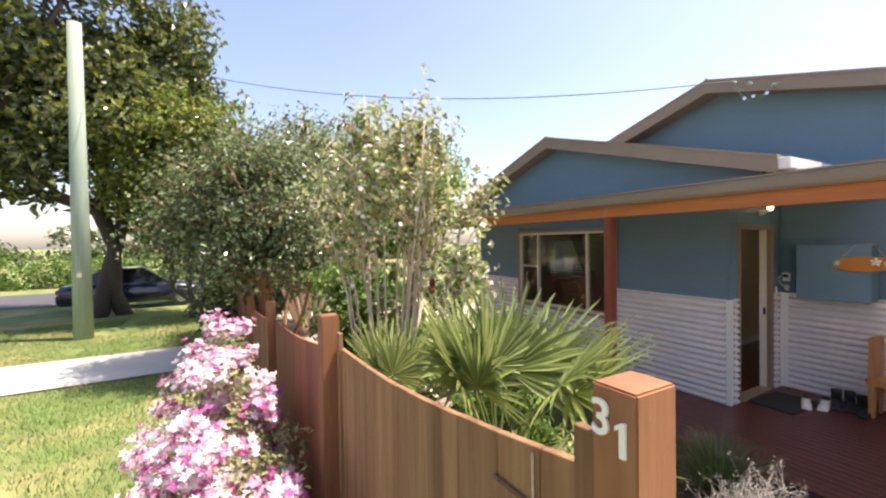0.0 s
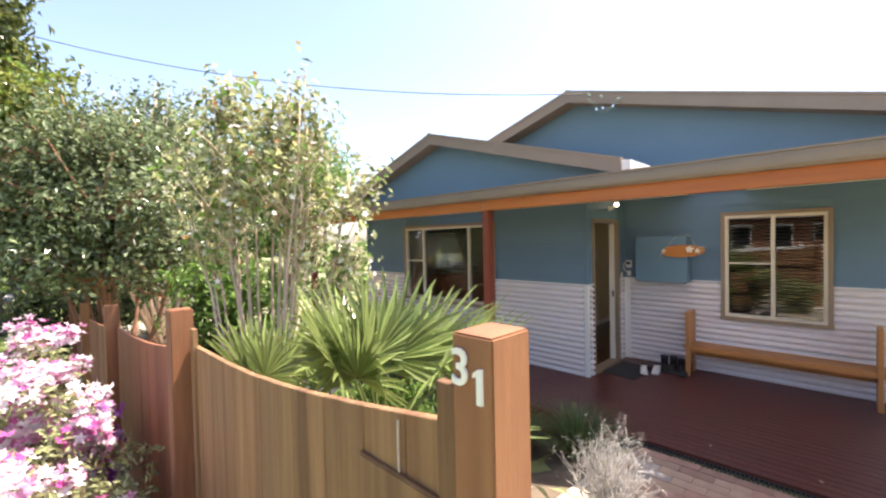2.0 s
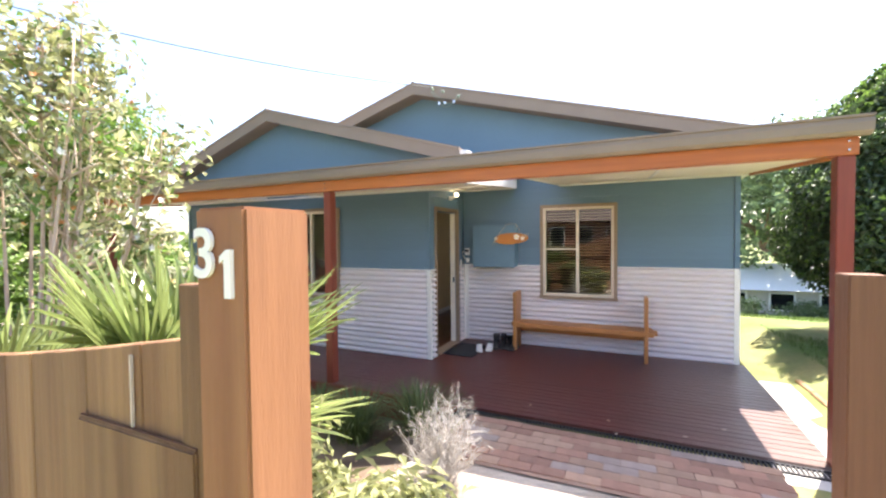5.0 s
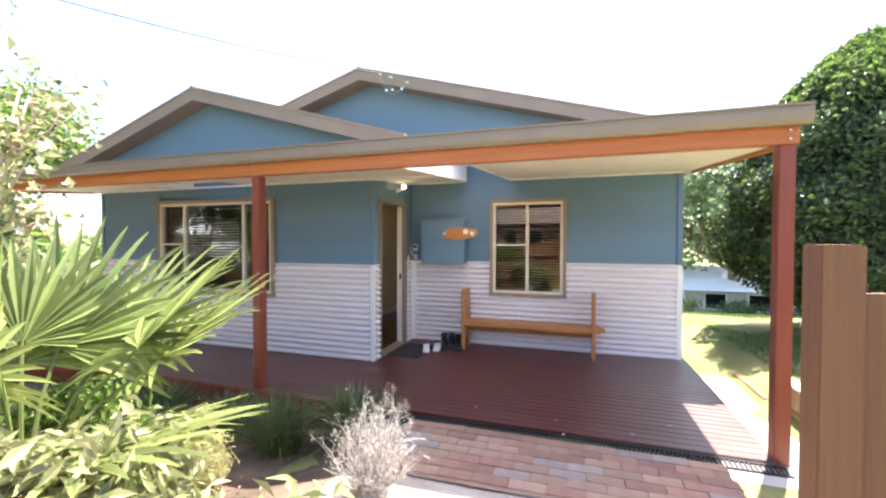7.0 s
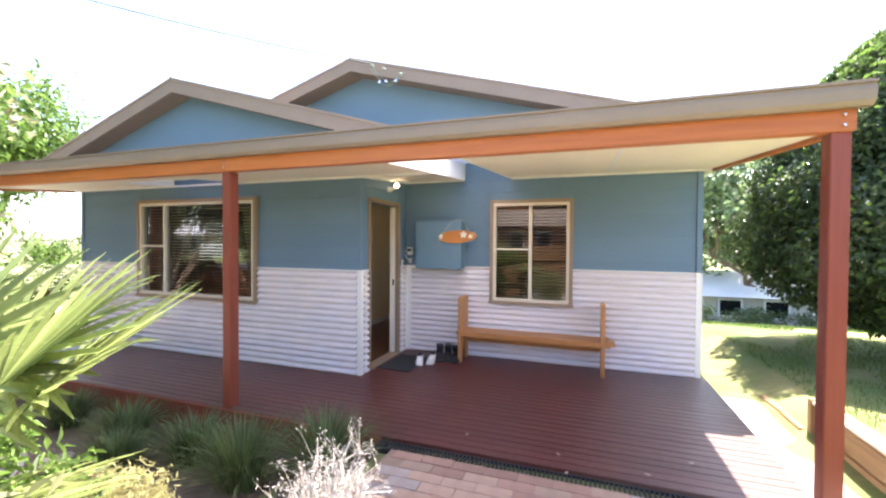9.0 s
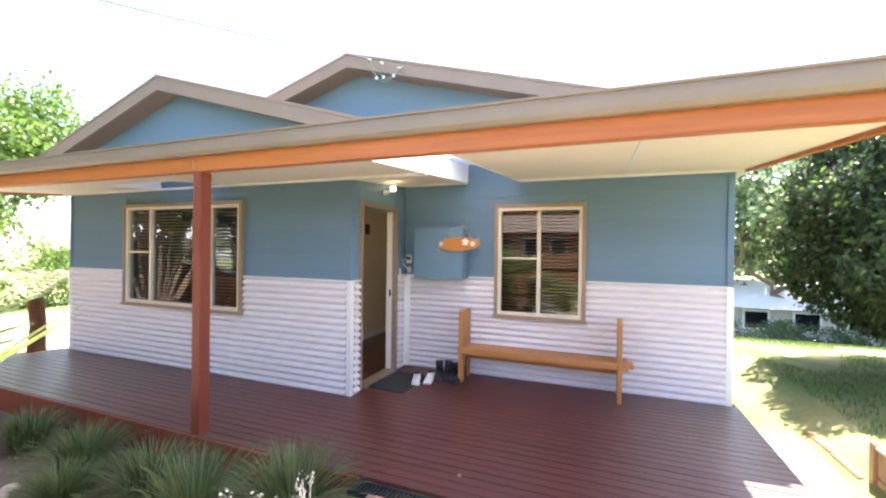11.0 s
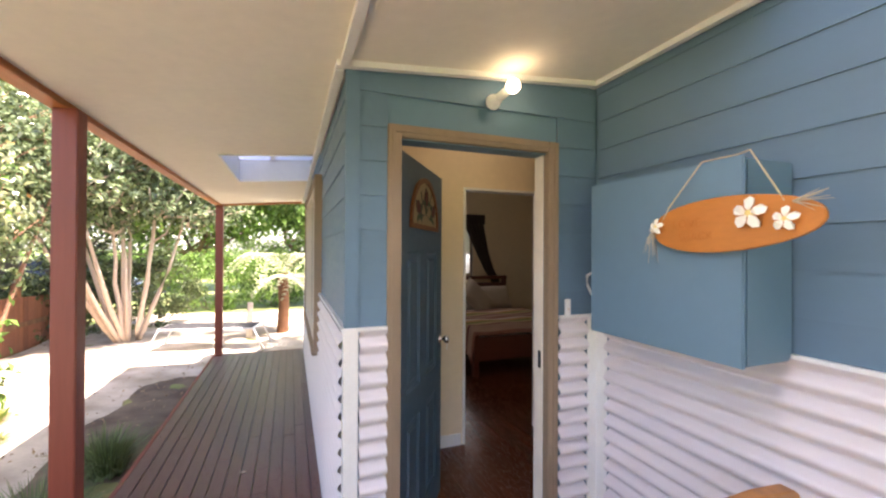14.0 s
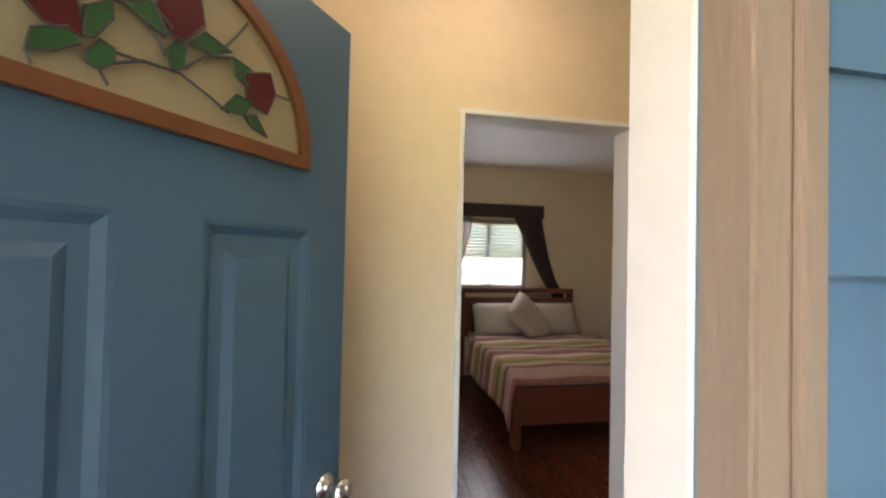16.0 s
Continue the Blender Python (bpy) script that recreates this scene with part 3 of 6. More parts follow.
# ---- windows ----
def window(name, w, face, mull, bar_to, label):
    """A sliding window set in a wall that faces minus x. mull: the mullions' y; bar_to: panes with a mid rail."""
    y0, y1, z0, z1 = w
    win = thing(name, label, "window", (face, y0, z0), kind="structure")
    at = Matrix.Translation((-face, -y0, -z0))
    t = 0.045
    tr = bmesh.new()
    for lo, hi in (((face - 0.045, y0, z1 - t), (face + 0.03, y1, z1)), ((face - 0.045, y0, z0 + 0.04), (face + 0.03, y0 + t, z1 - t)), ((face - 0.045, y1 - t, z0 + 0.04), (face + 0.03, y1, z1 - t))):
        box(lo, hi, 0.003, tr)
    part("window_trim", tr, M_trim, win, "tan painted timber architrave", m=at)
    part("window_sill", box((face - 0.06, y0 - 0.01, z0), (face + 0.03, y1 + 0.01, z0 + 0.04), 0.004), M_trim, win, "tan painted timber sill", m=at)
    fr = bmesh.new()
    a0, a1, b0, b1 = y0 + t, y1 - t, z0 + 0.04, z1 - t
    f = 0.036
    for lo, hi in (((a0, b0), (a1, b0 + f)), ((a0, b1 - f), (a1, b1)), ((a0, b0 + f), (a0 + f, b1 - f)), ((a1 - f, b0 + f), (a1, b1 - f))):
        box((face - 0.03, lo[0], lo[1]), (face + 0.05, hi[0], hi[1]), 0.003, fr)
    for y in mull:
        box((face - 0.024, y - 0.02, b0 + f), (face + 0.045, y + 0.02, b1 - f), 0.003, fr)
    part("window_frame", fr, M_cream, win, "cream aluminium sliding frame", m=at)
    edges = [a0 + f] + [v for y in mull for v in (y - 0.02, y + 0.02)] + [a1 - f]
    for k in range(0, len(edges), 2):
        g = part("pane", box((face + 0.01, edges[k], b0 + f), (face + 0.014, edges[k + 1], b1 - f)), M_glass, win, m=at)
        g.visible_shadow = False
        if k // 2 in bar_to:
            zb = b0 + (b1 - b0) * 0.53
            part("mid_rail", box((face - 0.012, edges[k], zb - 0.011), (face + 0.03, edges[k + 1], zb + 0.011), 0.002), M_cream, win, m=at)
    return win


window("window_1", WIN_A, XA, [1.14], [1], "two-pane cream sliding window with a tan timber surround")
window("window_2", WIN_B, XB, [5.02, 6.14], [2], "three-pane cream sliding window with a tan timber surround")


def blind(name, x, y0, y1, z0, z1, label):
    b = thing(name, label, "blind", (x, y0, z1))
    at = Matrix.Translation((-x, -y0, -z1))
    part("head_rail", box((x - 0.02, y0, z1 - 0.03), (x + 0.02, y1, z1), 0.003), M_blind, b, m=at)
    n = int((z1 - z0 - 0.05) / 0.042)
    for k in range(n):
        z = z1 - 0.05 - k * 0.042
        sl = bmesh.new()
        vs = [sl.verts.new(p) for p in ((x - 0.018, y0, z - 0.012), (x - 0.018, y1, z - 0.012), (x + 0.018, y1, z + 0.012), (x + 0.018, y0, z + 0.012))]
        up = [sl.verts.new(v.co + Vector((0, 0, 0.003))) for v in vs]
        for q in ((vs[0], vs[3], vs[2], vs[1]), up, (vs[0], vs[1], up[1], up[0]), (vs[2], vs[3], up[3], up[2])):
            sl.faces.new(q)
        part("slat", sl, M_blind, b, m=at)
    return b


blind("venetian_blind", XA + 0.085, WIN_A[0] + 0.07, WIN_A[1] - 0.07, WIN_A[2] + 0.06, WIN_A[3] - 0.06, "brown timber venetian blind hanging inside the window above the bench")
blind("venetian_blind", XB + 0.085, WIN_B[0] + 0.07, WIN_B[1] - 0.07, WIN_B[2] + 0.06, WIN_B[3] - 0.06, "dark timber venetian blind hanging inside the front window")

# ---- front door ----
dfr = thing("door_1", "open slate-blue panelled front door with arched lead-glass lite", "door", (6.86, 3.005, 0.0), kind="structure")
dfr.rotation_euler = (0, 0, radians(56))
LW, LH = 0.84, 2.05
bm = bmesh.new()
box((0, 0.012, 0.008), (LW, 0.036, LH), 0.0, bm)
stiles = [((0, 0, 0.008), (0.135, 0.013, LH)), ((0.725, 0, 0.008), (LW, 0.013, LH)), ((0.135, 0, 1.577), (0.725, 0.013, LH)), ((0.135, 0, 0.008), (0.725, 0.013, 0.16)),
          ((0.135, 0, 0.72), (0.725, 0.013, 0.86)), ((0.365, 0, 0.16), (0.485, 0.013, 0.72)), ((0.365, 0, 0.86), (0.485, 0.013, 1.577))]
for lo, hi in stiles:
    box(lo, hi, 0.0, bm)
part("door_leaf", bm, M_door, dfr, "slate-blue painted timber leaf")
for s0, s1 in ((0.135, 0.365), (0.485, 0.725)):
    for z0, z1 in ((0.16, 0.72), (0.86, 1.577)):
        pb = bmesh.new()
        g = 0.012
        o = [(s0, z0), (s1, z0), (s1, z1), (s0, z1)]
        rings = []
        for inset, dep in ((-0.001, 0.0005), (0.008, 0.002), (0.022, 0.0105), (0.045, 0.0105), (0.062, 0.002)):
            rings.append([pb.verts.new((x + inset * (1 if x == s0 else -1), dep, z + inset * (1 if z == z0 else -1))) for x, z in o])
        for a, b in zip(rings, rings[1:]):
            for k in range(4):
                pb.faces.new((a[k], a[(k + 1) % 4], b[(k + 1) % 4], b[k]))
        pb.faces.new(rings[-1])
        part("door_panel", pb, M_door, dfr)


def arch(rx, rz, n=22):
    return [(rx * math.cos(math.pi * k / n), rz * math.sin(math.pi * k / n)) for k in range(n + 1)]


LX, LZ = 0.415, 1.71
CX = 0.432
lite = part("lite", prism([(CX + x, LZ + 0.008 + z) for x, z in arch(0.243, 0.236)], 0.004), M_litecream, dfr, "arched cream lead-glass lite with red roses", m=Matrix.Translation((0, -0.006, 0)))
fr = bmesh.new()
o1, o2 = arch(0.268, 0.260), arch(0.243, 0.234)
for k in range(len(o1) - 1):
    q = [o1[k], o1[k + 1], o2[k + 1], o2[k]]
    prism([(CX + x, LZ + 0.008 + z) for x, z in q], 0.014, fr)
prism([(CX - 0.268, LZ - 0.016), (CX + 0.268, LZ - 0.016), (CX + 0.268, LZ + 0.0085), (CX - 0.268, LZ + 0.0085)], 0.014, fr)
part("lite_frame", fr, M_litewood, lite, "copper-brown moulded lite frame", m=Matrix.Translation((0, -0.010, 0)))
ROSES = (
    [(-0.173, 0.124), (-0.141, 0.133), (-0.107, 0.111), (-0.099, 0.064), (-0.135, 0.062), (-0.163, 0.086)],
    [(-0.021, 0.144), (-0.013, 0.183), (0.011, 0.214), (0.043, 0.19), (0.05, 0.155), (0.021, 0.117), (-0.006, 0.119)],
    [(0.122, 0.115), (0.177, 0.137), (0.19, 0.103), (0.172, 0.061), (0.131, 0.07)])
LEAVES = (
    [(-0.099, 0.064), (-0.098, 0.101), (-0.071, 0.125), (-0.069, 0.102), (-0.088, 0.068)],
    [(-0.149, 0.023), (-0.145, 0.05), (-0.114, 0.068), (-0.101, 0.054), (-0.126, 0.034)],
    [(-0.062, 0.129), (-0.026, 0.147), (0.002, 0.127), (-0.006, 0.11), (-0.036, 0.119)],
    [(0.027, 0.119), (0.051, 0.147), (0.099, 0.137), (0.065, 0.118)],
    [(0.099, 0.131), (0.137, 0.125), (0.13, 0.093), (0.105, 0.104)],
    [(0.082, 0.04), (0.109, 0.073), (0.139, 0.071), (0.125, 0.044)],
    [(0.125, 0.044), (0.148, 0.052), (0.174, 0.02), (0.141, 0.029)],
    [(-0.096, 0.047), (-0.083, 0.069), (-0.067, 0.064), (-0.066, 0.046), (-0.082, 0.032), (-0.094, 0.034)],
    [(-0.005, 0.093), (0.009, 0.113), (0.023, 0.107), (0.022, 0.08), (0.005, 0.07)])
CAMES = (
    [(-0.068, 0.045), (-0.034, 0.064), (0.016, 0.068), (0.061, 0.053), (0.096, 0.038)],
    [(-0.082, 0.032), (-0.072, 0.016)],
    [(-0.092, 0.186), (-0.08, 0.159), (-0.067, 0.129)],
    [(0.078, 0.13), (0.102, 0.162), (0.126, 0.2)],
    [(-0.189, 0.132), (-0.167, 0.113)],
    [(0.024, 0.081), (0.052, 0.111), (0.099, 0.129)],
    [(-0.076, 0.123), (-0.047, 0.129)],
    [(-0.036, 0.119), (-0.014, 0.101), (-0.005, 0.083)],
    [(-0.067, 0.06), (-0.034, 0.062)],
    [(0.19, 0.103), (0.241, 0.107)],
    [(-0.149, 0.023), (-0.143, 0.01)])
for shape in ROSES:
    part("rose", prism([(LX + x, LZ + z) for x, z in shape], 0.004), M_litered, lite, "ruby lead-glass rose", m=Matrix.Translation((0, -0.009, 0)))
for shape in LEAVES:
    part("leaf", prism([(LX + x, LZ + z) for x, z in shape], 0.004), M_litegreen, lite, "green lead-glass leaf", m=Matrix.Translation((0, -0.0088, 0)))
came = bmesh.new()
for pts in CAMES:
    tube([(LX + x, -0.008, LZ + z) for x, z in pts], 0.0022, 5, came)
for shape in ROSES + LEAVES:
    tube([(LX + x, -0.009, LZ + z) for x, z in shape + shape[:1]], 0.0016, 5, came)
part("came", came, M_lead, lite, "dark lead glazing lines")
kn = part("door_handle", lathe([(0.026, 0), (0.028, 0.006), (0.012, 0.010), (0.010, 0.03), (0.022, 0.036), (0.027, 0.048), (0.024, 0.060), (0.012, 0.066)]), M_chrome, dfr, "round brushed steel door knob", True,
          m=Matrix.Translation((0.785, 0, 1.015)) @ pose(0, 0, 0, 90))
part("key_tag", box((0.792, -0.052, 0.945), (0.808, -0.048, 0.985), 0.002), M_wirewhite, dfr, "small key hanging on a ring")
# frame round the opening
jm = thing("door_frame", "cream door jamb with tan timber architrave", "door frame", (6.8, YD, 0), kind="structure")
at = Matrix.Translation((-6.8, -YD, 0))
part("jamb", boxes(((6.842, 2.99, 0), (6.862, 3.070, 2.08)), ((7.626, 2.99, 0), (7.648, 3.070, 2.08)), ((6.842, 2.99, 2.08), (7.648, 3.070, 2.10)), bevel=0.002), M_ceil, jm, "cream-white painted jamb", m=at)
part("architrave", boxes(((6.80, YD - 0.006, 0), (6.862, 2.989, 2.135)), ((7.628, YD - 0.006, 0), (7.69, 2.989, 2.135)), ((6.862, YD - 0.006, 2.08), (7.628, 2.989, 2.135)), bevel=0.004), M_trim, jm, "tan timber architrave", m=at)
part("architrave_bead", boxes(((6.815, YD - 0.014, 0), (6.835, YD - 0.005, 2.12)), ((7.655, YD - 0.014, 0), (7.675, YD - 0.005, 2.12)), ((6.835, YD - 0.014, 2.10), (7.655, YD - 0.005, 2.12)), bevel=0.003), M_trim, jm, m=at)
part("threshold", box((6.862, YD - 0.03, 0.0), (7.628, 3.07, 0.022), 0.004), M_trim, jm, "worn brown timber threshold", m=at)
part("strike_plate", box((7.6255, 3.0, 0.97), (7.6285, 3.03, 1.06), 0.0008), M_chrome, jm, "steel strike plate", m=at)

# ---- gables, eaves and roofs ----
def gable(name, wall_x, front_x, peak_y, peak_z, left, right, base_z, depth_to, label):
    """left, right: (y, z) of the rake's ends along its top edge."""
    body = thing(name, label, "gable roof", (front_x, peak_y, peak_z), kind="structure")
    at = Matrix.Translation((-front_x, -peak_y, -peak_z))
    wallm = bmesh.new()
    pts = [(right[0] + 0.25, base_z), (left[0] - 0.25, base_z), (left[0] - 0.25, left[1] + 0.06), (peak_y, peak_z - 0.05), (right[0] + 0.25, right[1] + 0.06)]
    a = [wallm.verts.new((wall_x + 0.004, y, z)) for y, z in pts]
    b = [wallm.verts.new((wall_x + 0.1, y, z)) for y, z in pts]
    wallm.faces.new(a)
    wallm.faces.new(b[::-1])
    for i in range(5):
        wallm.faces.new((a[i], a[(i + 1) % 5], b[(i + 1) % 5], b[i]))
    bmesh.ops.recalc_face_normals(wallm, faces=wallm.faces)
    part("gable_wall", wallm, M_blue_flat, body, "blue painted gable sheet", m=at)
    for end in (left, right):
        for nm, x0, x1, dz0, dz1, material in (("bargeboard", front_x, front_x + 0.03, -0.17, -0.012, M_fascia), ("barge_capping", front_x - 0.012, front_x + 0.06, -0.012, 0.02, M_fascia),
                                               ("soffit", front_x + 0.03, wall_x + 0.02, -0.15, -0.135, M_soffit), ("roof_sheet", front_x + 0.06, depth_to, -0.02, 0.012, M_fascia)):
            bm = bmesh.new()
            ring = []
            for x in (x0, x1):
                ring.append([bm.verts.new((x, y, z)) for y, z in ((peak_y, peak_z + dz0), (end[0], end[1] + dz0), (end[0], end[1] + dz1), (peak_y, peak_z + dz1))])
            bm.faces.new(ring[0])
            bm.faces.new(ring[1][::-1])
            for i in range(4):
                bm.faces.new((ring[0][i], ring[0][(i + 1) % 4], ring[1][(i + 1) % 4], ring[1][i]))
            bmesh.ops.recalc_face_normals(bm, faces=bm.faces)
            part(nm, bm, material, body, m=at)
    part("ridge_cap", tube([(front_x - 0.01, peak_y, peak_z + 0.005), (depth_to, peak_y, peak_z + 0.005)], 0.03, 8), M_fascia, body, m=at)
    part("eave_gutter", boxes(((front_x + 0.02, right[0] - 0.1, right[1] - 0.13), (depth_to, right[0] + 0.02, right[1] - 0.015)), ((front_x + 0.02, left[0] - 0.02, left[1] - 0.13), (depth_to, left[0] + 0.1, left[1] - 0.015)), bevel=0.01),
         M_white, body, "pale metal eave gutter", m=at)
    return body


gable("roof_front", XB, 6.335, 5.64, 3.72, (8.55, 2.76), (2.38, 2.80), 2.5, 10.0, "lower brown-edged gable roof over a blue gable wall")
gable("roof_main", XA, 7.585, 3.70, 4.235, (8.55, 2.75), (-1.37, 2.85), 2.6, 14.3, "upper brown-edged gable roof over a blue gable wall")

# ---- verandah ----
YV0, YV1 = -0.99, 8.15
SK = [(1.42, 2.05, 5.44, XA - 0.01), (4.7, 5.95, 5.9, XB - 0.01)]


def sloped(rects, zf, t, bm=None):
    """Sloped slabs over rects (y0, y1, x0, x1); zf gives the underside."""
    bm = bm or bmesh.new()
    for y0, y1, x0, x1 in rects:
        vs = [bm.verts.new((x, y, zf(x) + d)) for d in (0, t) for x, y in ((x0, y0), (x1, y0), (x1, y1), (x0, y1))]
        for q in ((0, 3, 2, 1), (4, 5, 6, 7), (0, 1, 5, 4), (1, 2, 6, 5), (2, 3, 7, 6), (3, 0, 4, 7)):
            bm.faces.new([vs[k] for k in q])
    return bm


ce = [(YV0 + 0.05, 1.41, 5.425, XA + 0.015), (2.06, YD, 5.425, XA + 0.015), (YD, 4.69, 5.425, XB + 0.015), (4.69, 5.96, 5.425, 5.89), (5.96, YV1 - 0.05, 5.425, XB + 0.015)]
solid("ceiling_verandah", sloped(ce, ceil_z, 0.012), M_ceil, "cream painted sheet ceiling under the verandah roof", "ceiling", "structure")
tr = sloped([(y - 0.018, y + 0.018, 5.43, x) for y, x in ((0.2, XA - 0.02),)], lambda x: ceil_z(x) - 0.006, 0.007)
sloped([(YD + 0.0, YV1 - 0.06, XB - 0.045, XB - 0.008)], lambda x: ceil_z(x) - 0.026, 0.026, tr)
sloped([(2.07, YD, XA - 0.045, XA - 0.012), (YV0 + 0.06, 1.40, XA - 0.045, XA - 0.012), (YD - 0.045, YD - 0.012, XB - 0.045, XA - 0.045), (2.07, YD - 0.045, XB - 0.03, XB + 0.006)], lambda x: ceil_z(x) - 0.026, 0.026, tr)
solid("trim_ceiling", tr, M_white, "white cover battens and scotia along the verandah ceiling", "trim", "structure")
shaft = bmesh.new()
for y0, y1, x0, x1 in SK:
    for ya, yb in ((y0 - 0.018, y0), (y1, y1 + 0.018)):
        vs = [shaft.verts.new((x, y, z)) for y in (ya, yb) for x, z in ((x0, ceil_z(x0) - 0.012), (x1, ceil_z(x1) - 0.012), (x1, roof_z(x1) + 0.0), (x0, roof_z(x0) + 0.0))]
        for q in ((0, 1, 2, 3), (7, 6, 5, 4), (0, 4, 5, 1), (1, 5, 6, 2), (2, 6, 7, 3), (3, 7, 4, 0)):
            shaft.faces.new([vs[k] for k in q])
    if x0 > 5.6:
        box((x0 - 0.018, y0, ceil_z(x0) - 0.012), (x0, y1, roof_z(x0)), 0, shaft)
    box((x0 + 0.9 * (x0 < 5.6) + 0.3, y0, roof_z(x0 + 1) - 0.06), (x0 + 0.9 * (x0 < 5.6) + 0.345, y1, roof_z(x0 + 1) - 0.02), 0, shaft)
bmesh.ops.recalc_face_normals(shaft, faces=shaft.faces)
solid("trim_skylight", shaft, M_white, "white boarded sides of the verandah skylight wells", "trim", "structure")
ro = [(YV0 - 0.04, 1.42, 5.27, XA), (2.05, 4.7, 5.27, XA), (1.42, 2.05, 5.27, 5.40), (4.7, 5.95, 5.27, 5.9), (5.95, YV1 + 0.04, 5.27, XB + 0.02)]
ro[1] = (2.05, YD, 5.27, XA)
ro.append((YD, 4.7, 5.27, XB + 0.02))
vr = thing("verandah_roof", "brown metal skillion roof over the verandah", "roof", (5.27, 0, 2.47), kind="structure")
at = Matrix.Translation((-5.27, 0, -2.47))
part("roof_sheet", sloped(ro, lambda x: roof_z(x) + 0.01, 0.02), M_fascia, vr, m=at)
for y0, y1, x0, x1 in SK:
    vs, fs = [], []
    x0 = 5.38 if x0 < 5.6 else x0
    n = int((y1 - y0 + 0.1) / 0.0765 * 8)
    for k in range(n + 1):
        y = y0 - 0.05 + (y1 - y0 + 0.1) * k / n
        for x in (x0, x1 + 0.02):
            vs.append((x, y, roof_z(x) + 0.012 + 0.010 * math.sin(2 * math.pi * y / 0.0765)))
    for k in range(n):
        fs.append((2 * k, 2 * k + 1, 2 * k + 3, 2 * k + 2))
    o = from_arrays("skylight_sheet", vs, fs, M_opal, vr, "opal corrugated polycarbonate sheet", True)
    o.matrix_basis = at
gut = bmesh.new()
prof = [(5.335, 2.36), (5.285, 2.36), (5.262, 2.385), (5.256, 2.44), (5.262, 2.475), (5.246, 2.478), (5.246, 2.492), (5.27, 2.492), (5.335, 2.495)]
a = [gut.verts.new((x, YV0 - 0.045, z)) for x, z in prof]
b = [gut.verts.new((x, YV1 + 0.045, z)) for x, z in prof]
gut.faces.new(a)
gut.faces.new(b[::-1])
for i in range(len(prof)):
    j = (i + 1) % len(prof)
    gut.faces.new((a[i], a[j], b[j], b[i]))
bmesh.ops.recalc_face_normals(gut, faces=gut.faces)
part("gutter", gut, M_fascia, vr, "brown metal gutter along the verandah edge", m=at)
solid("trim_fascia", box((5.336, YV0 - 0.03, 2.364), (5.358, YV1 + 0.03, 2.478)), M_fascia, "brown fascia board behind the gutter", "fascia", "structure")
solid("verandah_beam", box((5.34, YV0, 2.238), (5.424, YV1, 2.362), 0.004), M_beam, "orange stained timber beam along the verandah", "beam", "structure")
for y0, y1, xe in ((YV0, YV0 + 0.045, XA + 0.02), (YV1 - 0.045, YV1, XB + 0.02)):
    bm = sloped([(y0, y1, 5.425, xe)], lambda x: ceil_z(x) - 0.03, 0.17)
    solid("verandah_end_beam", bm, M_beam, "orange stained end beam rising to the house wall", "beam", "structure")
for y in (-0.93, 3.65, 8.09):
    p = thing("verandah_post", "square dark-red stained post standing under the verandah beam", "post", (5.41, y, 0), "verandah posts")
    part("shaft", box((-0.05, -0.05, -0.35), (0.05, 0.05, 2.24), 0.005), M_post, p)
    for dz in (2.27, 2.33):
        part("bolt", lathe([(0.009, 0), (0.009, 0.008), (0.004, 0.010)], 8), M_chrome, p, m=Matrix.Translation((-0.078, 0.0, dz)) @ pose(0, 0, 0, 0, -90))

# deck: boards run along y
dk = thing("deck", "dark red stained timber verandah deck", "deck", (5.36, 0, 0), kind="structure")
at = Matrix.Translation((-5.36, 0, 0))
x, k = 5.36, 0
rng = random.Random(4)
while x < XA - 0.02:
    x1 = x + 0.0865
    ends = (YV0 + 0.08, 8.12) if x < XB - 0.012 else (YV0 + 0.08, YD + 0.01)
    cut = rng.uniform(1.2, 5.5)
    segs = [(ends[0], cut), (cut + 0.003, ends[1])] if cut < ends[1] - 0.8 else [ends]
    for y0, y1 in segs:
        part("deck_board", box((x, y0, -0.03), (min(x1, XA + 0.015), y1, 0.0 - rng.uniform(0, 0.0012)), 0.0025), M_deck, dk, m=at)
    x = x1 + 0.0045
part("joists", boxes(((5.40, YV0 + 0.1, -0.3), (XB + 0.1, 8.1, -0.034)), ((XB + 0.1, YV0 + 0.1, -0.3), (XA, YD, -0.034))), M_black, dk, "dark deck framing", m=at)
part("deck_fascia", boxes(((5.325, 2.0, -0.26), (5.357, 8.12, -0.003)), ((5.36, 8.122, -0.26), (XB, 8.15, -0.003)), bevel=0.004), M_post, dk, "dark red stained edge board", m=at)

# ---- rooms behind the walls ----
solid("floor", boxes(((XB + 0.125, YD + 0.12, -0.08), (13.9, YL - 0.12, 0.0)), ((XA + 0.125, YR + 0.1, -0.08), (13.9, YD + 0.12, 0.0))), M_black, "dark sub-floor under the boards", "floor", "structure")
fl = bpy.data.objects["floor"]
x = XB + 0.13
while x < 11.0:
    part("floor_board", box((x, (3.07 if x < XA + 0.13 else YR + 0.1), 0.0), (x + 0.118, YL - 0.13, 0.016), 0.0015), M_floor, fl)
    x += 0.12
solid("ceiling_inside", boxes(((XB + 0.125, YD + 0.12, 2.72), (13.9, YL - 0.12, 2.76)), ((XA + 0.125, YR + 0.1, 2.72), (13.9, YD + 0.12, 2.76))), M_white, "white plaster ceiling in the rooms", "ceiling", "structure")
solid("wall_hall", wall_with_holes((XB + 0.125, 4.235, 0), (13.9, 4.33, 2.72), [(7.715, 8.46, -0.01, 2.095)], "x"), M_wall, "cream painted hall wall with a bedroom doorway", "wall", "structure")
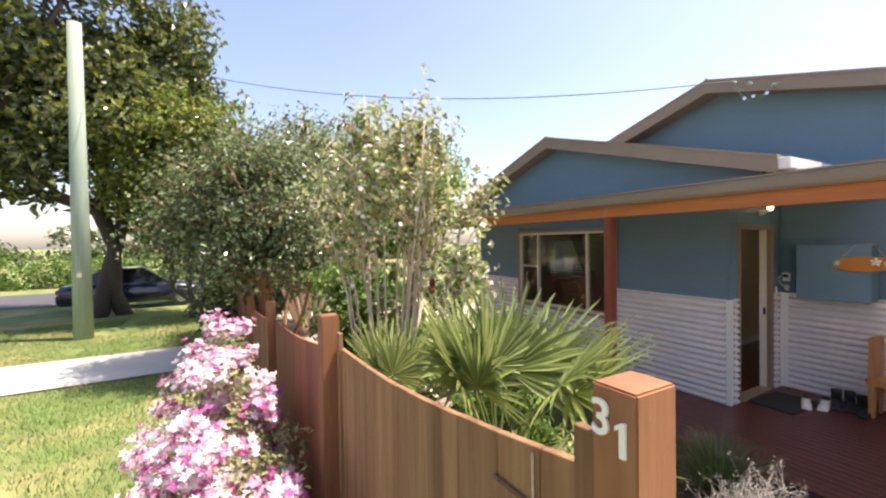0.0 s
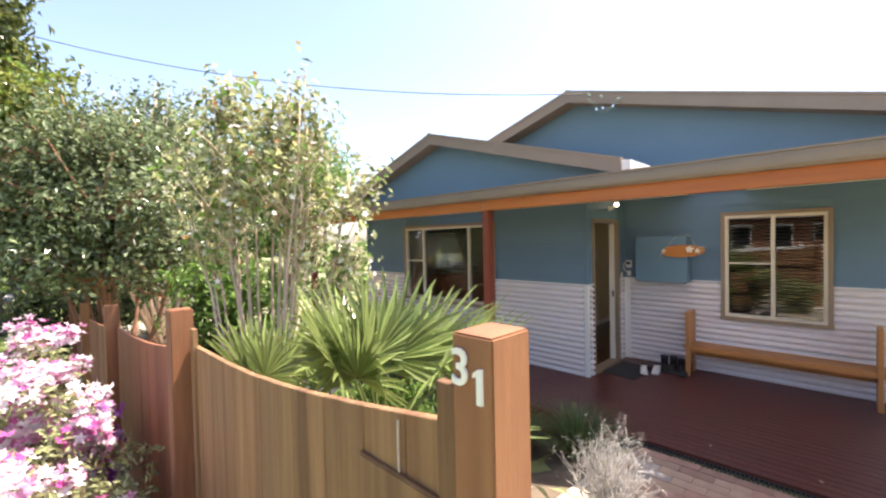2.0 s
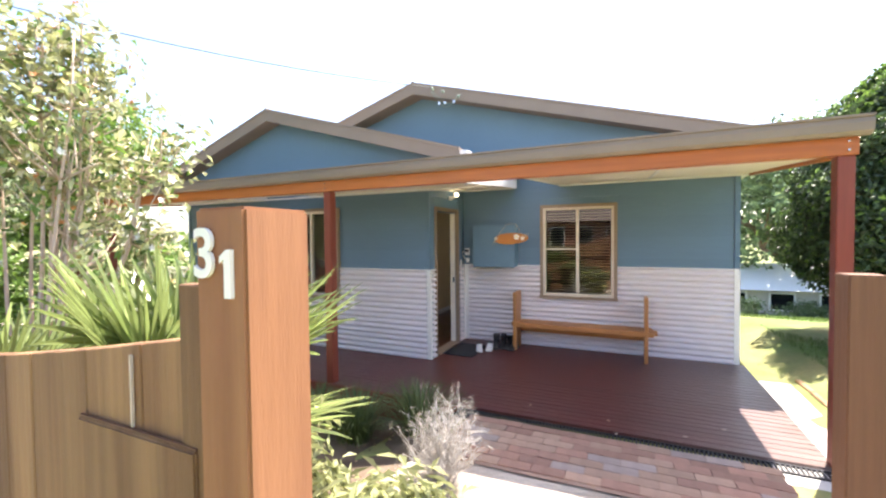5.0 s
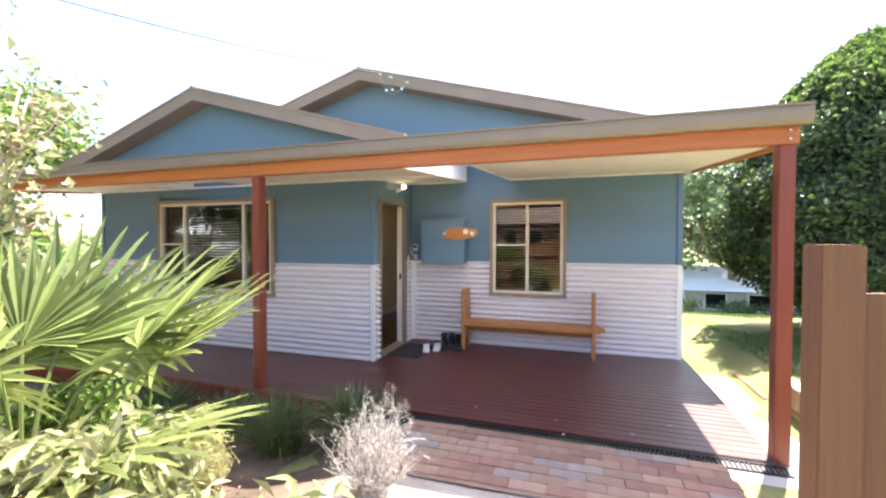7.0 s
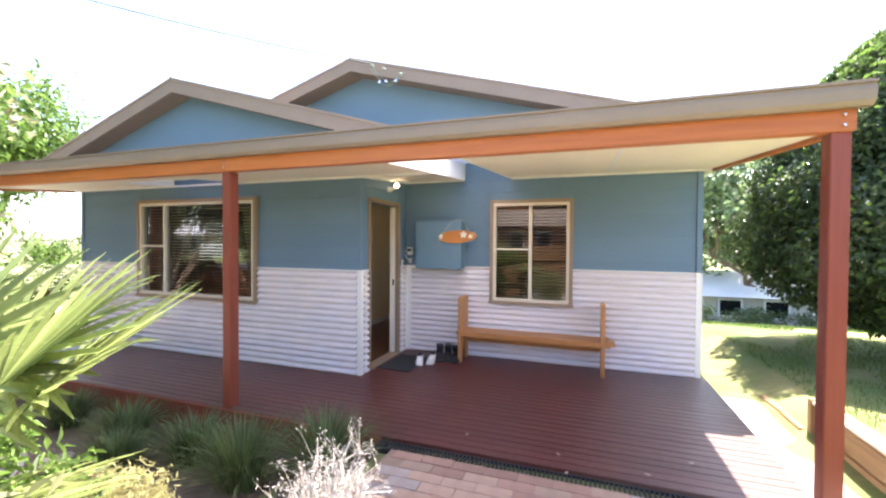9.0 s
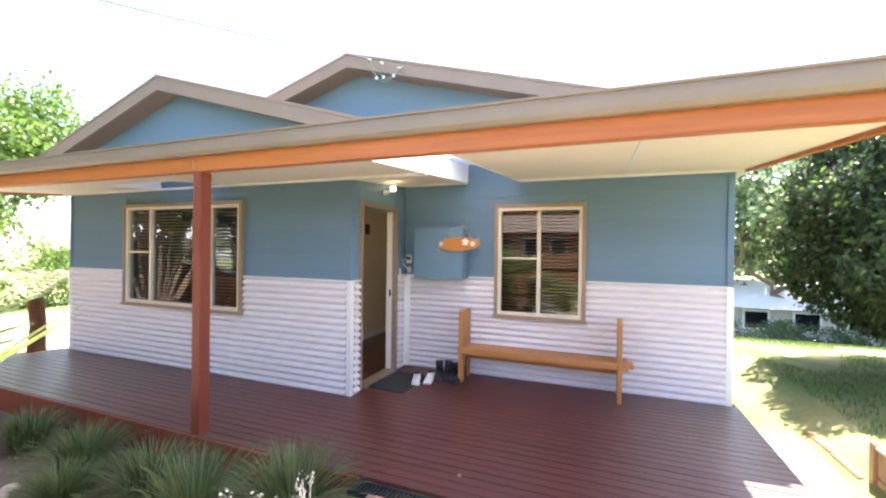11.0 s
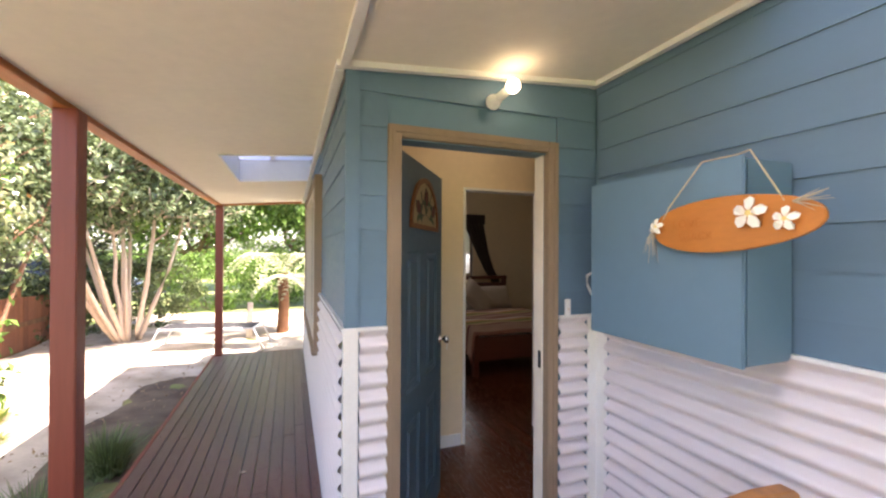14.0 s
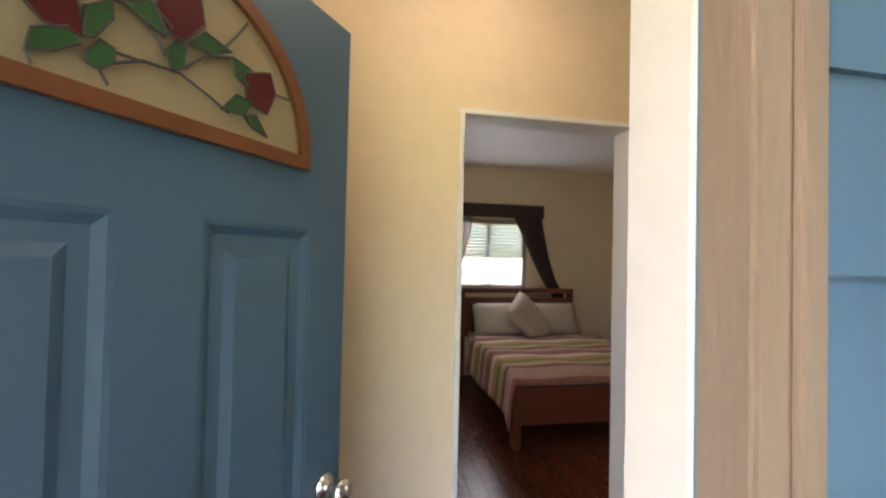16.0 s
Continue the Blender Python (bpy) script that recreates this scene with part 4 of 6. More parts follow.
solid("wall_lining", boxes(((XB + 0.121, 4.331, 0), (XB + 0.133, 4.52, 2.72)), ((XB + 0.121, 6.64, 0), (XB + 0.133, YL - 0.135, 2.72)), ((XB + 0.121, 4.52, 0), (XB + 0.133, 6.64, 0.8)), ((XB + 0.121, 4.52, 2.13), (XB + 0.133, 6.64, 2.72)),
                           ((XB + 0.121, 3.07, 0), (XB + 0.133, 4.234, 2.72)), ((XB + 0.134, YL - 0.134, 0), (8.44, YL - 0.121, 2.72)), ((9.46, YL - 0.134, 0), (13.8, YL - 0.121, 2.72)), ((8.44, YL - 0.134, 0), (9.46, YL - 0.121, 1.12)), ((8.44, YL - 0.134, 2.03), (9.46, YL - 0.121, 2.72)),
                           ((XB + 0.134, 3.066, 2.11), (XA + 0.11, 3.078, 2.72)), ((11.5, 4.34, 0), (11.55, YL - 0.14, 2.72)), ((XA + 0.125, YR + 0.102, 0), (13.88, YR + 0.112, 2.72)), ((13.87, YR + 0.12, 0), (13.885, 3.15, 2.72))), M_wall, "cream painted plaster wall lining", "wall", "structure")
# Unseen partition, added to keep hall light out of the living room.
solid("wall_living", boxes(((XA + 0.125, 3.0, 0), (13.9, 3.06, 2.72))), M_wall, "unseen partition added between hall and living room to block light", "wall", "structure")
solid("baseboard", boxes(((XB + 0.14, 4.222, 0.017), (7.70, 4.234, 0.11)), ((8.48, 4.222, 0.017), (12, 4.234, 0.11))), M_white, "white painted skirting board", "baseboard", "structure")
solid("trim_doorway", boxes(((7.715, 4.222, 0.017), (7.735, 4.345, 2.075)), ((8.44, 4.222, 0.017), (8.46, 4.345, 2.075)), ((7.715, 4.222, 2.075), (8.46, 4.345, 2.095)), bevel=0.002), M_white, "white door lining of the bedroom", "trim", "structure")
hp = thing("wall_picture", "small dark framed picture hung on the hall wall", "picture", (9.0, 4.233, 1.92))
part("frame", boxes(((-0.07, -0.018, -0.09), (-0.055, 0, 0.09)), ((0.055, -0.018, -0.09), (0.07, 0, 0.09)), ((-0.055, -0.018, -0.09), (0.055, 0, -0.075)), ((-0.055, -0.018, 0.075), (0.055, 0, 0.09))), M_curtain, hp)
part("print", box((-0.055, -0.010, -0.075), (0.055, 0, 0.075)), M_redwood, hp, "dark brown print")
# bedroom window, blind and curtains
bw = thing("window_3", "white bedroom window with a pale slatted blind", "window", (8.45, YL - 0.1, 1.13), kind="structure")
at = Matrix.Translation((-8.45, -(YL - 0.1), -1.13))
part("window_frame", boxes(((8.45, 7.87, 1.13), (8.49, 7.94, 2.02)), ((9.41, 7.87, 1.13), (9.45, 7.94, 2.02)), ((8.49, 7.87, 1.13), (9.41, 7.94, 1.17)), ((8.49, 7.87, 1.98), (9.41, 7.94, 2.02)), ((8.93, 7.87, 1.17), (8.965, 7.94, 1.98)), bevel=0.003), M_trim, bw, m=at)
g = part("pane", box((8.49, 7.90, 1.17), (9.41, 7.904, 1.98)), M_glass, bw, m=at)
g.visible_shadow = False
for k in range(19):
    part("slat", box((8.50, 7.845, 1.18 + k * 0.042), (9.40, 7.862, 1.182 + k * 0.042 + 0.036)), M_slat, bw, m=at)
solid("curtain_rod", boxes(((8.3, 7.80, 2.06), (9.68, 7.845, 2.23))), M_curtain, "dark brown pelmet over the bedroom window", "pelmet")


def drape(name, pts, label, material):
    """A gathered cloth between a top and a bottom line: pts (x0, x1, z) from top to foot."""
    vs, fs = [], []
    n = 24
    for j, (x0, x1, z) in enumerate(pts):
        for k in range(n + 1):
            u = k / n
            vs.append((x0 + (x1 - x0) * u, 7.815 + 0.02 * math.sin(u * 34 + j * 0.4), z))
    for j in range(len(pts) - 1):
        for k in range(n):
            a = j * (n + 1) + k
            fs.append((a, a + 1, a + n + 2, a + n + 1))
    o = from_arrays(name, vs, fs, material, smooth=True)
    so = o.modifiers.new("cloth", "SOLIDIFY")
    so.thickness = 0.004
    return tagged(o, label, "curtain")


drape("curtain", [(9.25, 9.66, 2.08), (9.38, 9.70, 1.85), (9.52, 9.76, 1.55), (9.68, 9.86, 1.25), (9.82, 9.98, 1.05), (9.86, 10.02, 0.85)], "dark brown curtain tied back beside the window", M_curtain)
drape("curtain", [(8.46, 8.72, 2.06), (8.46, 8.68, 1.8), (8.46, 8.58, 1.45), (8.46, 8.54, 1.2)], "sheer brown curtain gathered beside the window", M_net)
# bed
bed = thing("bed", "dark red timber double bed made up for sleeping", "bed", (9.3, 6.8, 0.016))
at = Matrix.Translation((-9.3, -6.8, -0.016))
part("footboard", boxes(((8.56, 5.80, 0.2), (10.06, 5.84, 0.50)), ((8.54, 5.78, 0.016), (8.61, 5.86, 0.56)), ((10.01, 5.78, 0.016), (10.08, 5.86, 0.56)), bevel=0.006), M_redwood, bed, m=at)
part("headboard", boxes(((8.60, 7.74, 0.3), (10.02, 7.78, 1.02)), ((8.54, 7.73, 0.016), (8.61, 7.80, 1.14)), ((10.01, 7.73, 0.016), (10.08, 7.80, 1.14)), ((8.54, 7.72, 1.08), (10.08, 7.80, 1.14)), bevel=0.006), M_redwood, bed, m=at)
part("mattress", box((8.60, 5.86, 0.25), (10.02, 7.72, 0.60), 0.05), M_pillow, bed, smooth=False, m=at)
vs, fs = [], []
ny, nx = 20, 30
for j in range(ny + 1):
    for k in range(nx + 1):
        u = -1.15 + 2.3 * k / nx
        y = 5.80 + 1.35 * j / ny
        out = max(0, abs(u) - 0.78)
        vs.append((9.31 + math.copysign(min(abs(u), 0.78 + 0.10 * out), u), y - (0.03 if j == 0 else 0), 0.635 - out * 0.95 - (0.10 if j == 0 else 0) + 0.008 * math.sin(u * 9 + y * 7)))
for j in range(ny):
    for k in range(nx):
        a = j * (nx + 1) + k
        fs.append((a, a + 1, a + nx + 2, a + nx + 1))
o = from_arrays("bedspread", vs, fs, M_stripe, smooth=True)
o.modifiers.new("cloth", "SOLIDIFY").thickness = 0.012
tagged(o, "striped brown, green and cream bedspread laid over the bed", "bedspread")


def pillow(at_m, label):
    bm = bmesh.new()
    bmesh.ops.create_grid(bm, x_segments=10, y_segments=10, size=0.5)
    for v in bm.verts:
        e = (1 - (2 * v.co.x) ** 4) * (1 - (2 * v.co.y) ** 4)
        v.co.z = 0.09 * max(0, e) ** 0.6
    low = bmesh.new()
    bmesh.ops.create_grid(low, x_segments=10, y_segments=10, size=0.5)
    for v in low.verts:
        e = (1 - (2 * v.co.x) ** 4) * (1 - (2 * v.co.y) ** 4)
        v.co.z = -0.09 * max(0, e) ** 0.6
    bmesh.ops.reverse_faces(low, faces=low.faces)
    merge(bm, low)
    bmesh.ops.remove_doubles(bm, verts=bm.verts, dist=0.0005)
    return solid("pillow", bm, M_pillow, label, "pillow", smooth=True, group="pillows on the bed", m=at_m @ Matrix.Diagonal((0.62, 0.42, 1, 1)))


pillow(pose(8.98, 7.52, 0.78, 62, 0, 0), "beige pillow propped against the headboard")
pillow(pose(9.72, 7.52, 0.78, 62, 0, 3), "beige pillow propped against the headboard")
pillow(pose(9.32, 7.34, 0.80, 58, 45, 0), "beige cushion standing on one corner before the pillows")
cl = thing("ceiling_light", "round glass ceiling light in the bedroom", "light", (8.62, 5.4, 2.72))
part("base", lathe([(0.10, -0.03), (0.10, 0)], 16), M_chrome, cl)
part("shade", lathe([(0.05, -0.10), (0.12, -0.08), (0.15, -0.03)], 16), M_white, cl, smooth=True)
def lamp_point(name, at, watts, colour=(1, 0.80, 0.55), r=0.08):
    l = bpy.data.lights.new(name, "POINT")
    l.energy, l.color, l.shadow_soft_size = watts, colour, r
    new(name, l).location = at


def lamp_window(name, eye, target, w, h, watts):
    l = bpy.data.lights.new(name, "AREA")
    l.shape, l.size, l.size_y, l.energy, l.color = "RECTANGLE", w, h, watts, (0.95, 0.97, 1.0)
    new(name, l).matrix_world = look(eye, target)


# Fill added at the bedroom fitting to brighten the room; not known lit.
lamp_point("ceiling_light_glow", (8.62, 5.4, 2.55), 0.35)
# Unseen fitting, assumed from the hall wall's warm upper part.
hl = thing("ceiling_light", "assumed round ceiling light in the hall, out of view", "light", (7.75, 3.62, 2.72))
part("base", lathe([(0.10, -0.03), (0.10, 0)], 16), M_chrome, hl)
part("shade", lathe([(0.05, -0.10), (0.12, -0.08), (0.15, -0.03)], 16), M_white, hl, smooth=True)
# Warm fill added at the assumed fitting to brighten the hall.
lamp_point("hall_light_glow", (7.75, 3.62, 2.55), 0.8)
lamp_window("bedroom_window_sky", (8.95, 7.84, 1.58), (8.95, 5, 1.3), 0.9, 0.8, 1.1)
# Fill lamp set in the added, unseen window at the hall's end.
lamp_window("hall_window_sky", (13.88, 3.65, 1.3), (8, 3.65, 1.2), 0.85, 1.9, 0.3)
lamp_window("front_window_sky", (6.86, 5.58, 1.5), (10, 5.58, 1.0), 2.0, 1.2, 0.3)
# unseen back window, added at the hall's end to let light in
g = tagged(new("window_4", mesh_of("window_4", boxes(((13.93, 3.2, 0.3), (13.94, 4.1, 2.3))), M_glass)), "unseen back window added at the hall's end to let in light", "window", kind="structure")
g.visible_shadow = False

# ---- on the verandah ----
bench = thing("bench", "honey timber bench with tall plank ends against the wall", "bench", (7.69, 1.08, 0))
for y in (0.235, 1.995):
    bm = prism([(-0.17, 0), (-0.085, 0), (-0.05, 0.27), (0.0, 0.31), (0.05, 0.27), (0.085, 0), (0.165, 0), (0.165, 0.845), (0.14, 0.862), (0.0, 0.872), (-0.15, 0.866), (-0.17, 0.85)], 0.045)
    bmesh.ops.bevel(bm, geom=bm.edges[:], offset=0.004, segments=1, affect="EDGES")
    part("end_plank", bm, M_bench, bench, m=Matrix.Translation((0, y - 1.08 - 0.022, 0)))
part("seat", box((-0.165, -0.93, 0.352), (0.16, 0.95, 0.418), 0.006), M_bench, bench)
for y in (-0.955, 0.945):
    part("tenon", box((-0.10, y - 0.025, 0.362), (0.06, y + 0.035, 0.408), 0.004), M_bench, bench)
part("stretcher", box((0.10, -0.82, 0.24), (0.13, 0.89, 0.34), 0.003), M_bench, bench)

mb = thing("meter_box", "blue painted meter box fixed high on the wall", "meter box", (XA, 2.37, 1.22))
part("cabinet", box((-0.225, -0.335, 0.005), (0.0, 0.332, 0.65), 0.006), M_blue_flat, mb)
part("door", box((-0.24, -0.337, 0.0), (-0.226, 0.334, 0.655), 0.004), M_blue_flat, mb)
part("latch", box((-0.243, 0.02, 0.012), (-0.238, 0.05, 0.03), 0.002), M_blue_flat, mb, "small dark latch")
part("hinge", box((-0.20, -0.30, -0.010), (-0.17, -0.27, 0.004), 0.002), M_black, mb)

sb = thing("surfboard_sign", "orange varnished surfboard sign with frangipani flowers hung on string", "sign", (7.668, 2.075, 1.665))
outline = []
for k in range(48):
    a = 2 * math.pi * k / 48
    outline.append((0.262 * math.copysign(abs(math.cos(a)) ** 1.0, math.cos(a)), 0.086 * math.copysign(abs(math.sin(a)) ** 0.92, math.sin(a)) * (1 - 0.10 * math.cos(a))))
bm = prism(outline, 0.014)
bmesh.ops.bevel(bm, geom=bm.edges[:], offset=0.003, segments=2, affect="EDGES")
face_m = Matrix(((0, 1, 0, 0), (-1, 0, 0, 0), (0, 0, 1, 0), (0, 0, 0, 1)))
part("board", bm, M_board, sb, m=pose(0, 0, 0, -2.5, 0, 0) @ face_m @ Matrix.Translation((0, -0.007, 0)))


def frangipani(y, z, s, parent):
    fb = bmesh.new()
    for k in range(5):
        a = 2 * math.pi * k / 5 + 0.3
        pts = [(0.10, 0.0, 0.010), (0.48, 0.33, 0.014), (0.82, 0.31, 0.008), (1.0, 0.03, 0.004), (0.80, -0.24, 0.010), (0.38, -0.22, 0.010)]
        vs = [fb.verts.new((-d - 0.006 - 0.002 * k, s * (u * math.cos(a) - v * math.sin(a)), s * (u * math.sin(a) + v * math.cos(a)))) for u, v, d in pts]
        fb.faces.new(vs)
        vs2 = [fb.verts.new(v.co + Vector((0.003, 0, 0))) for v in vs]
        fb.faces.new(vs2[::-1])
        for i in range(6):
            fb.faces.new((vs[i], vs2[i], vs2[(i + 1) % 6], vs[(i + 1) % 6]))
    bmesh.ops.recalc_face_normals(fb, faces=fb.faces)
    f = part("flower", fb, M_petal, parent, "white frangipani flower", m=Matrix.Translation((-0.006, y, z)))
    part("heart", lathe([(0.24 * s, 0), (0.20 * s, 0.008), (0.05 * s, 0.011)], 10), M_yolk, f, "yellow flower heart", m=Matrix.Translation((-0.012, 0, 0)) @ pose(0, 0, 0, 0, -90))


frangipani(-0.085, 0.026, 0.050, sb)
frangipani(-0.178, 0.004, 0.036, sb)
frangipani(0.235, 0.004, 0.030, sb)


def lettering(word, y, z, size, parent):
    cu = bpy.data.curves.new("word", "FONT")
    cu.body, cu.size, cu.extrude, cu.align_x, cu.align_y = word, size, 0.0006, "CENTER", "CENTER"
    cu.offset, cu.space_character = -0.0006, 1.12
    tmp = bpy.data.objects.new("word", cu)
    scene.collection.objects.link(tmp)
    bpy.context.view_layer.update()
    me = bpy.data.meshes.new_from_object(tmp.evaluated_get(bpy.context.evaluated_depsgraph_get()))
    bpy.data.objects.remove(tmp)
    me.materials.clear()
    me.materials.append(M_burn)
    o = new("word", me)
    o.parent = parent
    o.matrix_basis = pose(0, 0, 0, -2.5, 0, 0) @ Matrix(((0, 0, -1, -0.0145), (-1, 0, 0, y), (0, 1, 0, z), (0, 0, 0, 1)))
    o["label"] = "burnt-in word " + word


lettering("LOVE", 0.120, 0.012, 0.040, sb)
lettering("SHACK", 0.090, -0.033, 0.035, sb)
st = bmesh.new()
tube([(-0.004, 0.225, 0.02), (-0.010, 0.19, 0.07), (0.013, 0.085, 0.212)], 0.0028, 6, st)
tube([(0.013, 0.085, 0.212), (0.08, 0.01, 0.228), (0.02, -0.062, 0.220)], 0.0028, 6, st)
tube([(0.02, -0.062, 0.220), (0.0, -0.14, 0.10), (-0.006, -0.168, 0.055)], 0.0028, 6, st)
part("string", st, M_string, sb, "twisted raffia string")
rr = random.Random(3)
for y0, z0, sgn in ((0.25, 0.0, 1), (-0.19, 0.05, -1)):
    ra = bmesh.new()
    for k in range(9):
        dy, dz = sgn * rr.uniform(-0.02, 0.05) + (0 if sgn > 0 else -0.05), (-rr.uniform(0.05, 0.14) if sgn > 0 else rr.uniform(-0.03, 0.03))
        tube([(-0.012, y0, z0), (-0.02, y0 + dy * 0.5, z0 + dz * 0.4), (-0.015, y0 + dy, z0 + dz)], [0.0022, 0.0014, 0.0006], 4, ra)
    part("raffia_tassel", ra, M_string, sb, "frayed raffia ends")

wl = thing("wall_light", "lit bare bulb in a white fitting over the door", "light", (7.30, YD, 2.285))
part("base", lathe([(0.036, 0), (0.036, 0.014), (0.026, 0.022), (0.024, 0.05)], 16), M_white, wl, smooth=True, m=pose(0, -0.015, 0, 90))
part("holder", tube([(0, -0.045, 0), (0.02, -0.075, 0.018), (0.038, -0.09, 0.034)], 0.02, 12), M_white, wl, smooth=True)
bb = bmesh.new()
bmesh.ops.create_uvsphere(bb, u_segments=16, v_segments=10, radius=0.034)
part("bulb", bb, M_bulb, wl, "glowing warm bulb", True, m=Matrix.Translation((0.062, -0.102, 0.056)))
lp = bpy.data.lights.new("wall_light_glow", "POINT")
lp.energy, lp.color, lp.shadow_soft_size = 0.075, (1, 0.78, 0.45), 0.035
lo = new("wall_light_glow", lp)
lo.location = (7.362, YD - 0.165, 2.345)

db = thing("doorbell", "white doorbell button beside the door", "doorbell", (7.733, YD - 0.012, 1.29))
part("plate", box((-0.015, -0.016, -0.045), (0.015, 0.0, 0.045), 0.003), M_white, db)
part("button", lathe([(0.007, 0), (0.007, 0.004), (0.004, 0.006)], 10), M_cream, db, m=pose(0, -0.016, -0.005, 90))
sw = thing("outlet_box", "white outlet with black plugs and a looped white cable", "outlet", (XA, 2.885, 1.45))
part("plate", box((-0.03, -0.04, -0.05), (0.004, 0.04, 0.06), 0.004), M_white, sw)
part("plug", box((-0.06, -0.03, 0.0), (-0.03, 0.03, 0.04), 0.005), M_black, sw, "black plug")
part("lower_plate", box((-0.025, -0.03, -0.175), (0.004, 0.02, -0.10), 0.004), M_white, sw)
part("cable", tube([(-0.04, 0.035, 0.02), (-0.05, 0.07, 0.0), (-0.05, 0.075, -0.04), (-0.04, 0.05, -0.09), (-0.03, 0.01, -0.13), (-0.02, 0.0, -0.15)], 0.0075, 8), M_wirewhite, sw, "looped white cable", True)
dm = solid("doormat", box((-0.33, -0.23, 0.0), (0.33, 0.23, 0.014), 0.004), M_mat, "charcoal rubber-backed doormat lying at the threshold", "doormat", m=pose(7.26, 2.66, 0.0, 0, 0, -4))


def shoe(at_m, material, label, tall=0.0, group="shoes by the door"):
    s = thing("boot" if tall else "shoe", label, "boot" if tall else "shoe", group=group)
    s.matrix_basis = at_m @ Matrix.Diagonal((1.1, 1.15, 1.1, 1))
    vs, fs = [], []
    prof = [(-0.12, 0.030, 0.05), (-0.10, 0.036, 0.075), (-0.05, 0.036, 0.085), (0.0, 0.034, 0.075), (0.05, 0.040, 0.055), (0.10, 0.042, 0.045), (0.135, 0.030, 0.035), (0.148, 0.010, 0.025)]
    n = 12
    for x, w, h in prof:
        for k in range(n):
            a = 2 * math.pi * k / n
            vs.append((x, w * math.cos(a), 0.018 + (h - 0.018) * (0.5 + 0.5 * math.sin(a))))
    for j in range(len(prof) - 1):
        for k in range(n):
            fs.append((j * n + k, j * n + (k + 1) % n, (j + 1) * n + (k + 1) % n, (j + 1) * n + k))
    fs += [tuple(range(n))[::-1], tuple(range((len(prof) - 1) * n, len(prof) * n))]
    from_arrays("upper", vs, fs, material, s, smooth=True)
    part("sole", prism([(-0.122, 0), (0.14, 0), (0.152, 0.016), (0.148, 0.022), (-0.124, 0.022)], 0.076), M_white if not tall else M_black, s, m=Matrix.Translation((0, -0.038, 0)))
    if tall:
        part("shaft", tube([(-0.075, 0, 0.06), (-0.07, 0, 0.14), (-0.07, 0, tall)], [0.04, 0.042, 0.046], 12), M_black, s, smooth=True)
    else:
        # Dark cap on the solid upper stands for the shade inside the shoe.
        part("opening", lathe([(0.033, 0), (0.033, 0.014), (0.026, 0.016)], 12), M_shoehollow, s, "dark cap standing for the shade inside the shoe", m=Matrix.Translation((-0.062, 0, 0.072)) @ Matrix.Diagonal((1.5, 0.9, 1, 1)))
        part("laces", boxes(*[((0.005 + 0.02 * k, -0.022, 0.070 - 0.007 * k), (0.013 + 0.02 * k, 0.022, 0.078 - 0.007 * k)) for k in range(4)]), M_white, s, "white laces")
    return s


shoe(pose(7.35, 2.49, 0, 0, 0, 200), M_shoe, "worn white leather sneaker lying on the deck")
shoe(pose(7.46, 2.36, 0, 0, 0, 190), M_shoe, "worn white leather sneaker standing on the deck")
for x, y, a in ((7.60, 2.30, 195), (7.64, 2.205, 188), (7.66, 2.115, 183), (7.60, 2.03, 176)):
    shoe(pose(x, y, 0, 0, 0, a), M_black, "black rubber boot standing against the wall", 0.15 + 0.02 * (y > 2.15), "boots by the bench")

# ---- service cable and insulators ----
ins = thing("service_bracket", "pale insulators and looped wires on the gable bargeboard", "bracket", (7.57, 3.2, 4.0))
for y, z in ((3.12, 3.99), (3.30, 4.06), (2.86, 3.88)):
    part("insulator", lathe([(0.010, 0), (0.022, 0.01), (0.015, 0.03), (0.022, 0.05), (0.010, 0.06)], 10), M_pole, ins, smooth=True, m=Matrix.Translation((-0.03, y - 3.2, z - 4.0)) @ pose(0, 0, 0, 0, -90))
for dy, sag in ((0.0, 0.20), (0.03, 0.15)):
    wv = [(-0.06, 0.13 - dy - 0.50 * u, 0.02 - 0.12 * u - sag * math.sin(math.pi * u) + 0.015 * math.sin(9 * u)) for u in (0, 0.12, 0.25, 0.38, 0.5, 0.62, 0.75, 0.88, 1)]
    part("wire", tube(wv, 0.0045, 6), M_pole, ins, "looped pale service wires", True)
for u in (0.3, 0.5, 0.8):
    part("clamp", box((-0.075, 0.11 - 0.50 * u, -0.20 - 0.02 * u), (-0.045, 0.15 - 0.50 * u, -0.16 - 0.02 * u), 0.004), M_chrome, ins, "metal wire clamp")
P0 = Vector((7.53, 3.3, 4.09))
pts = []
for k in range(29):
    u = 14.0 * k / 28
    pts.append(P0 + Vector((-0.643 * u, 0.766 * u, 0.013 * u + 0.0154 * u * u)))
solid("service_cable", tube(pts, 0.007, 6), M_wire, "thin dark service cable strung to the gable", "cable")

# ---- street fence ----
def paling(y0, y1, top0, top1, x, parent, thick=0.022, material=M_fence, low=None):
    z0 = min(ground_z(1.9, y0), ground_z(1.9, y1)) - 0.05 if low is None else low
    bm = prism([(y0, z0), (y1, z0), (y1, top1), (y0, top0)], thick)
    bmesh.ops.bevel(bm, geom=bm.edges[:], offset=0.002, segments=1, affect="EDGES")
    return part("paling", bm, material, parent, m=Matrix(((0, 1, 0, x), (1, 0, 0, 0), (0, 0, 1, 0), (0, 0, 0, 1))))


fence = thing("fence", "sawn timber paling fence with a dipping top edge", "fence", (1.95, 6, 0), kind="structure")
fence.location = (0, 0, 0)
posts = [(2.80, 1.585), (5.30, 1.36), (8.0, 1.13), (10.5, 0.93), (13.0, 0.93)]


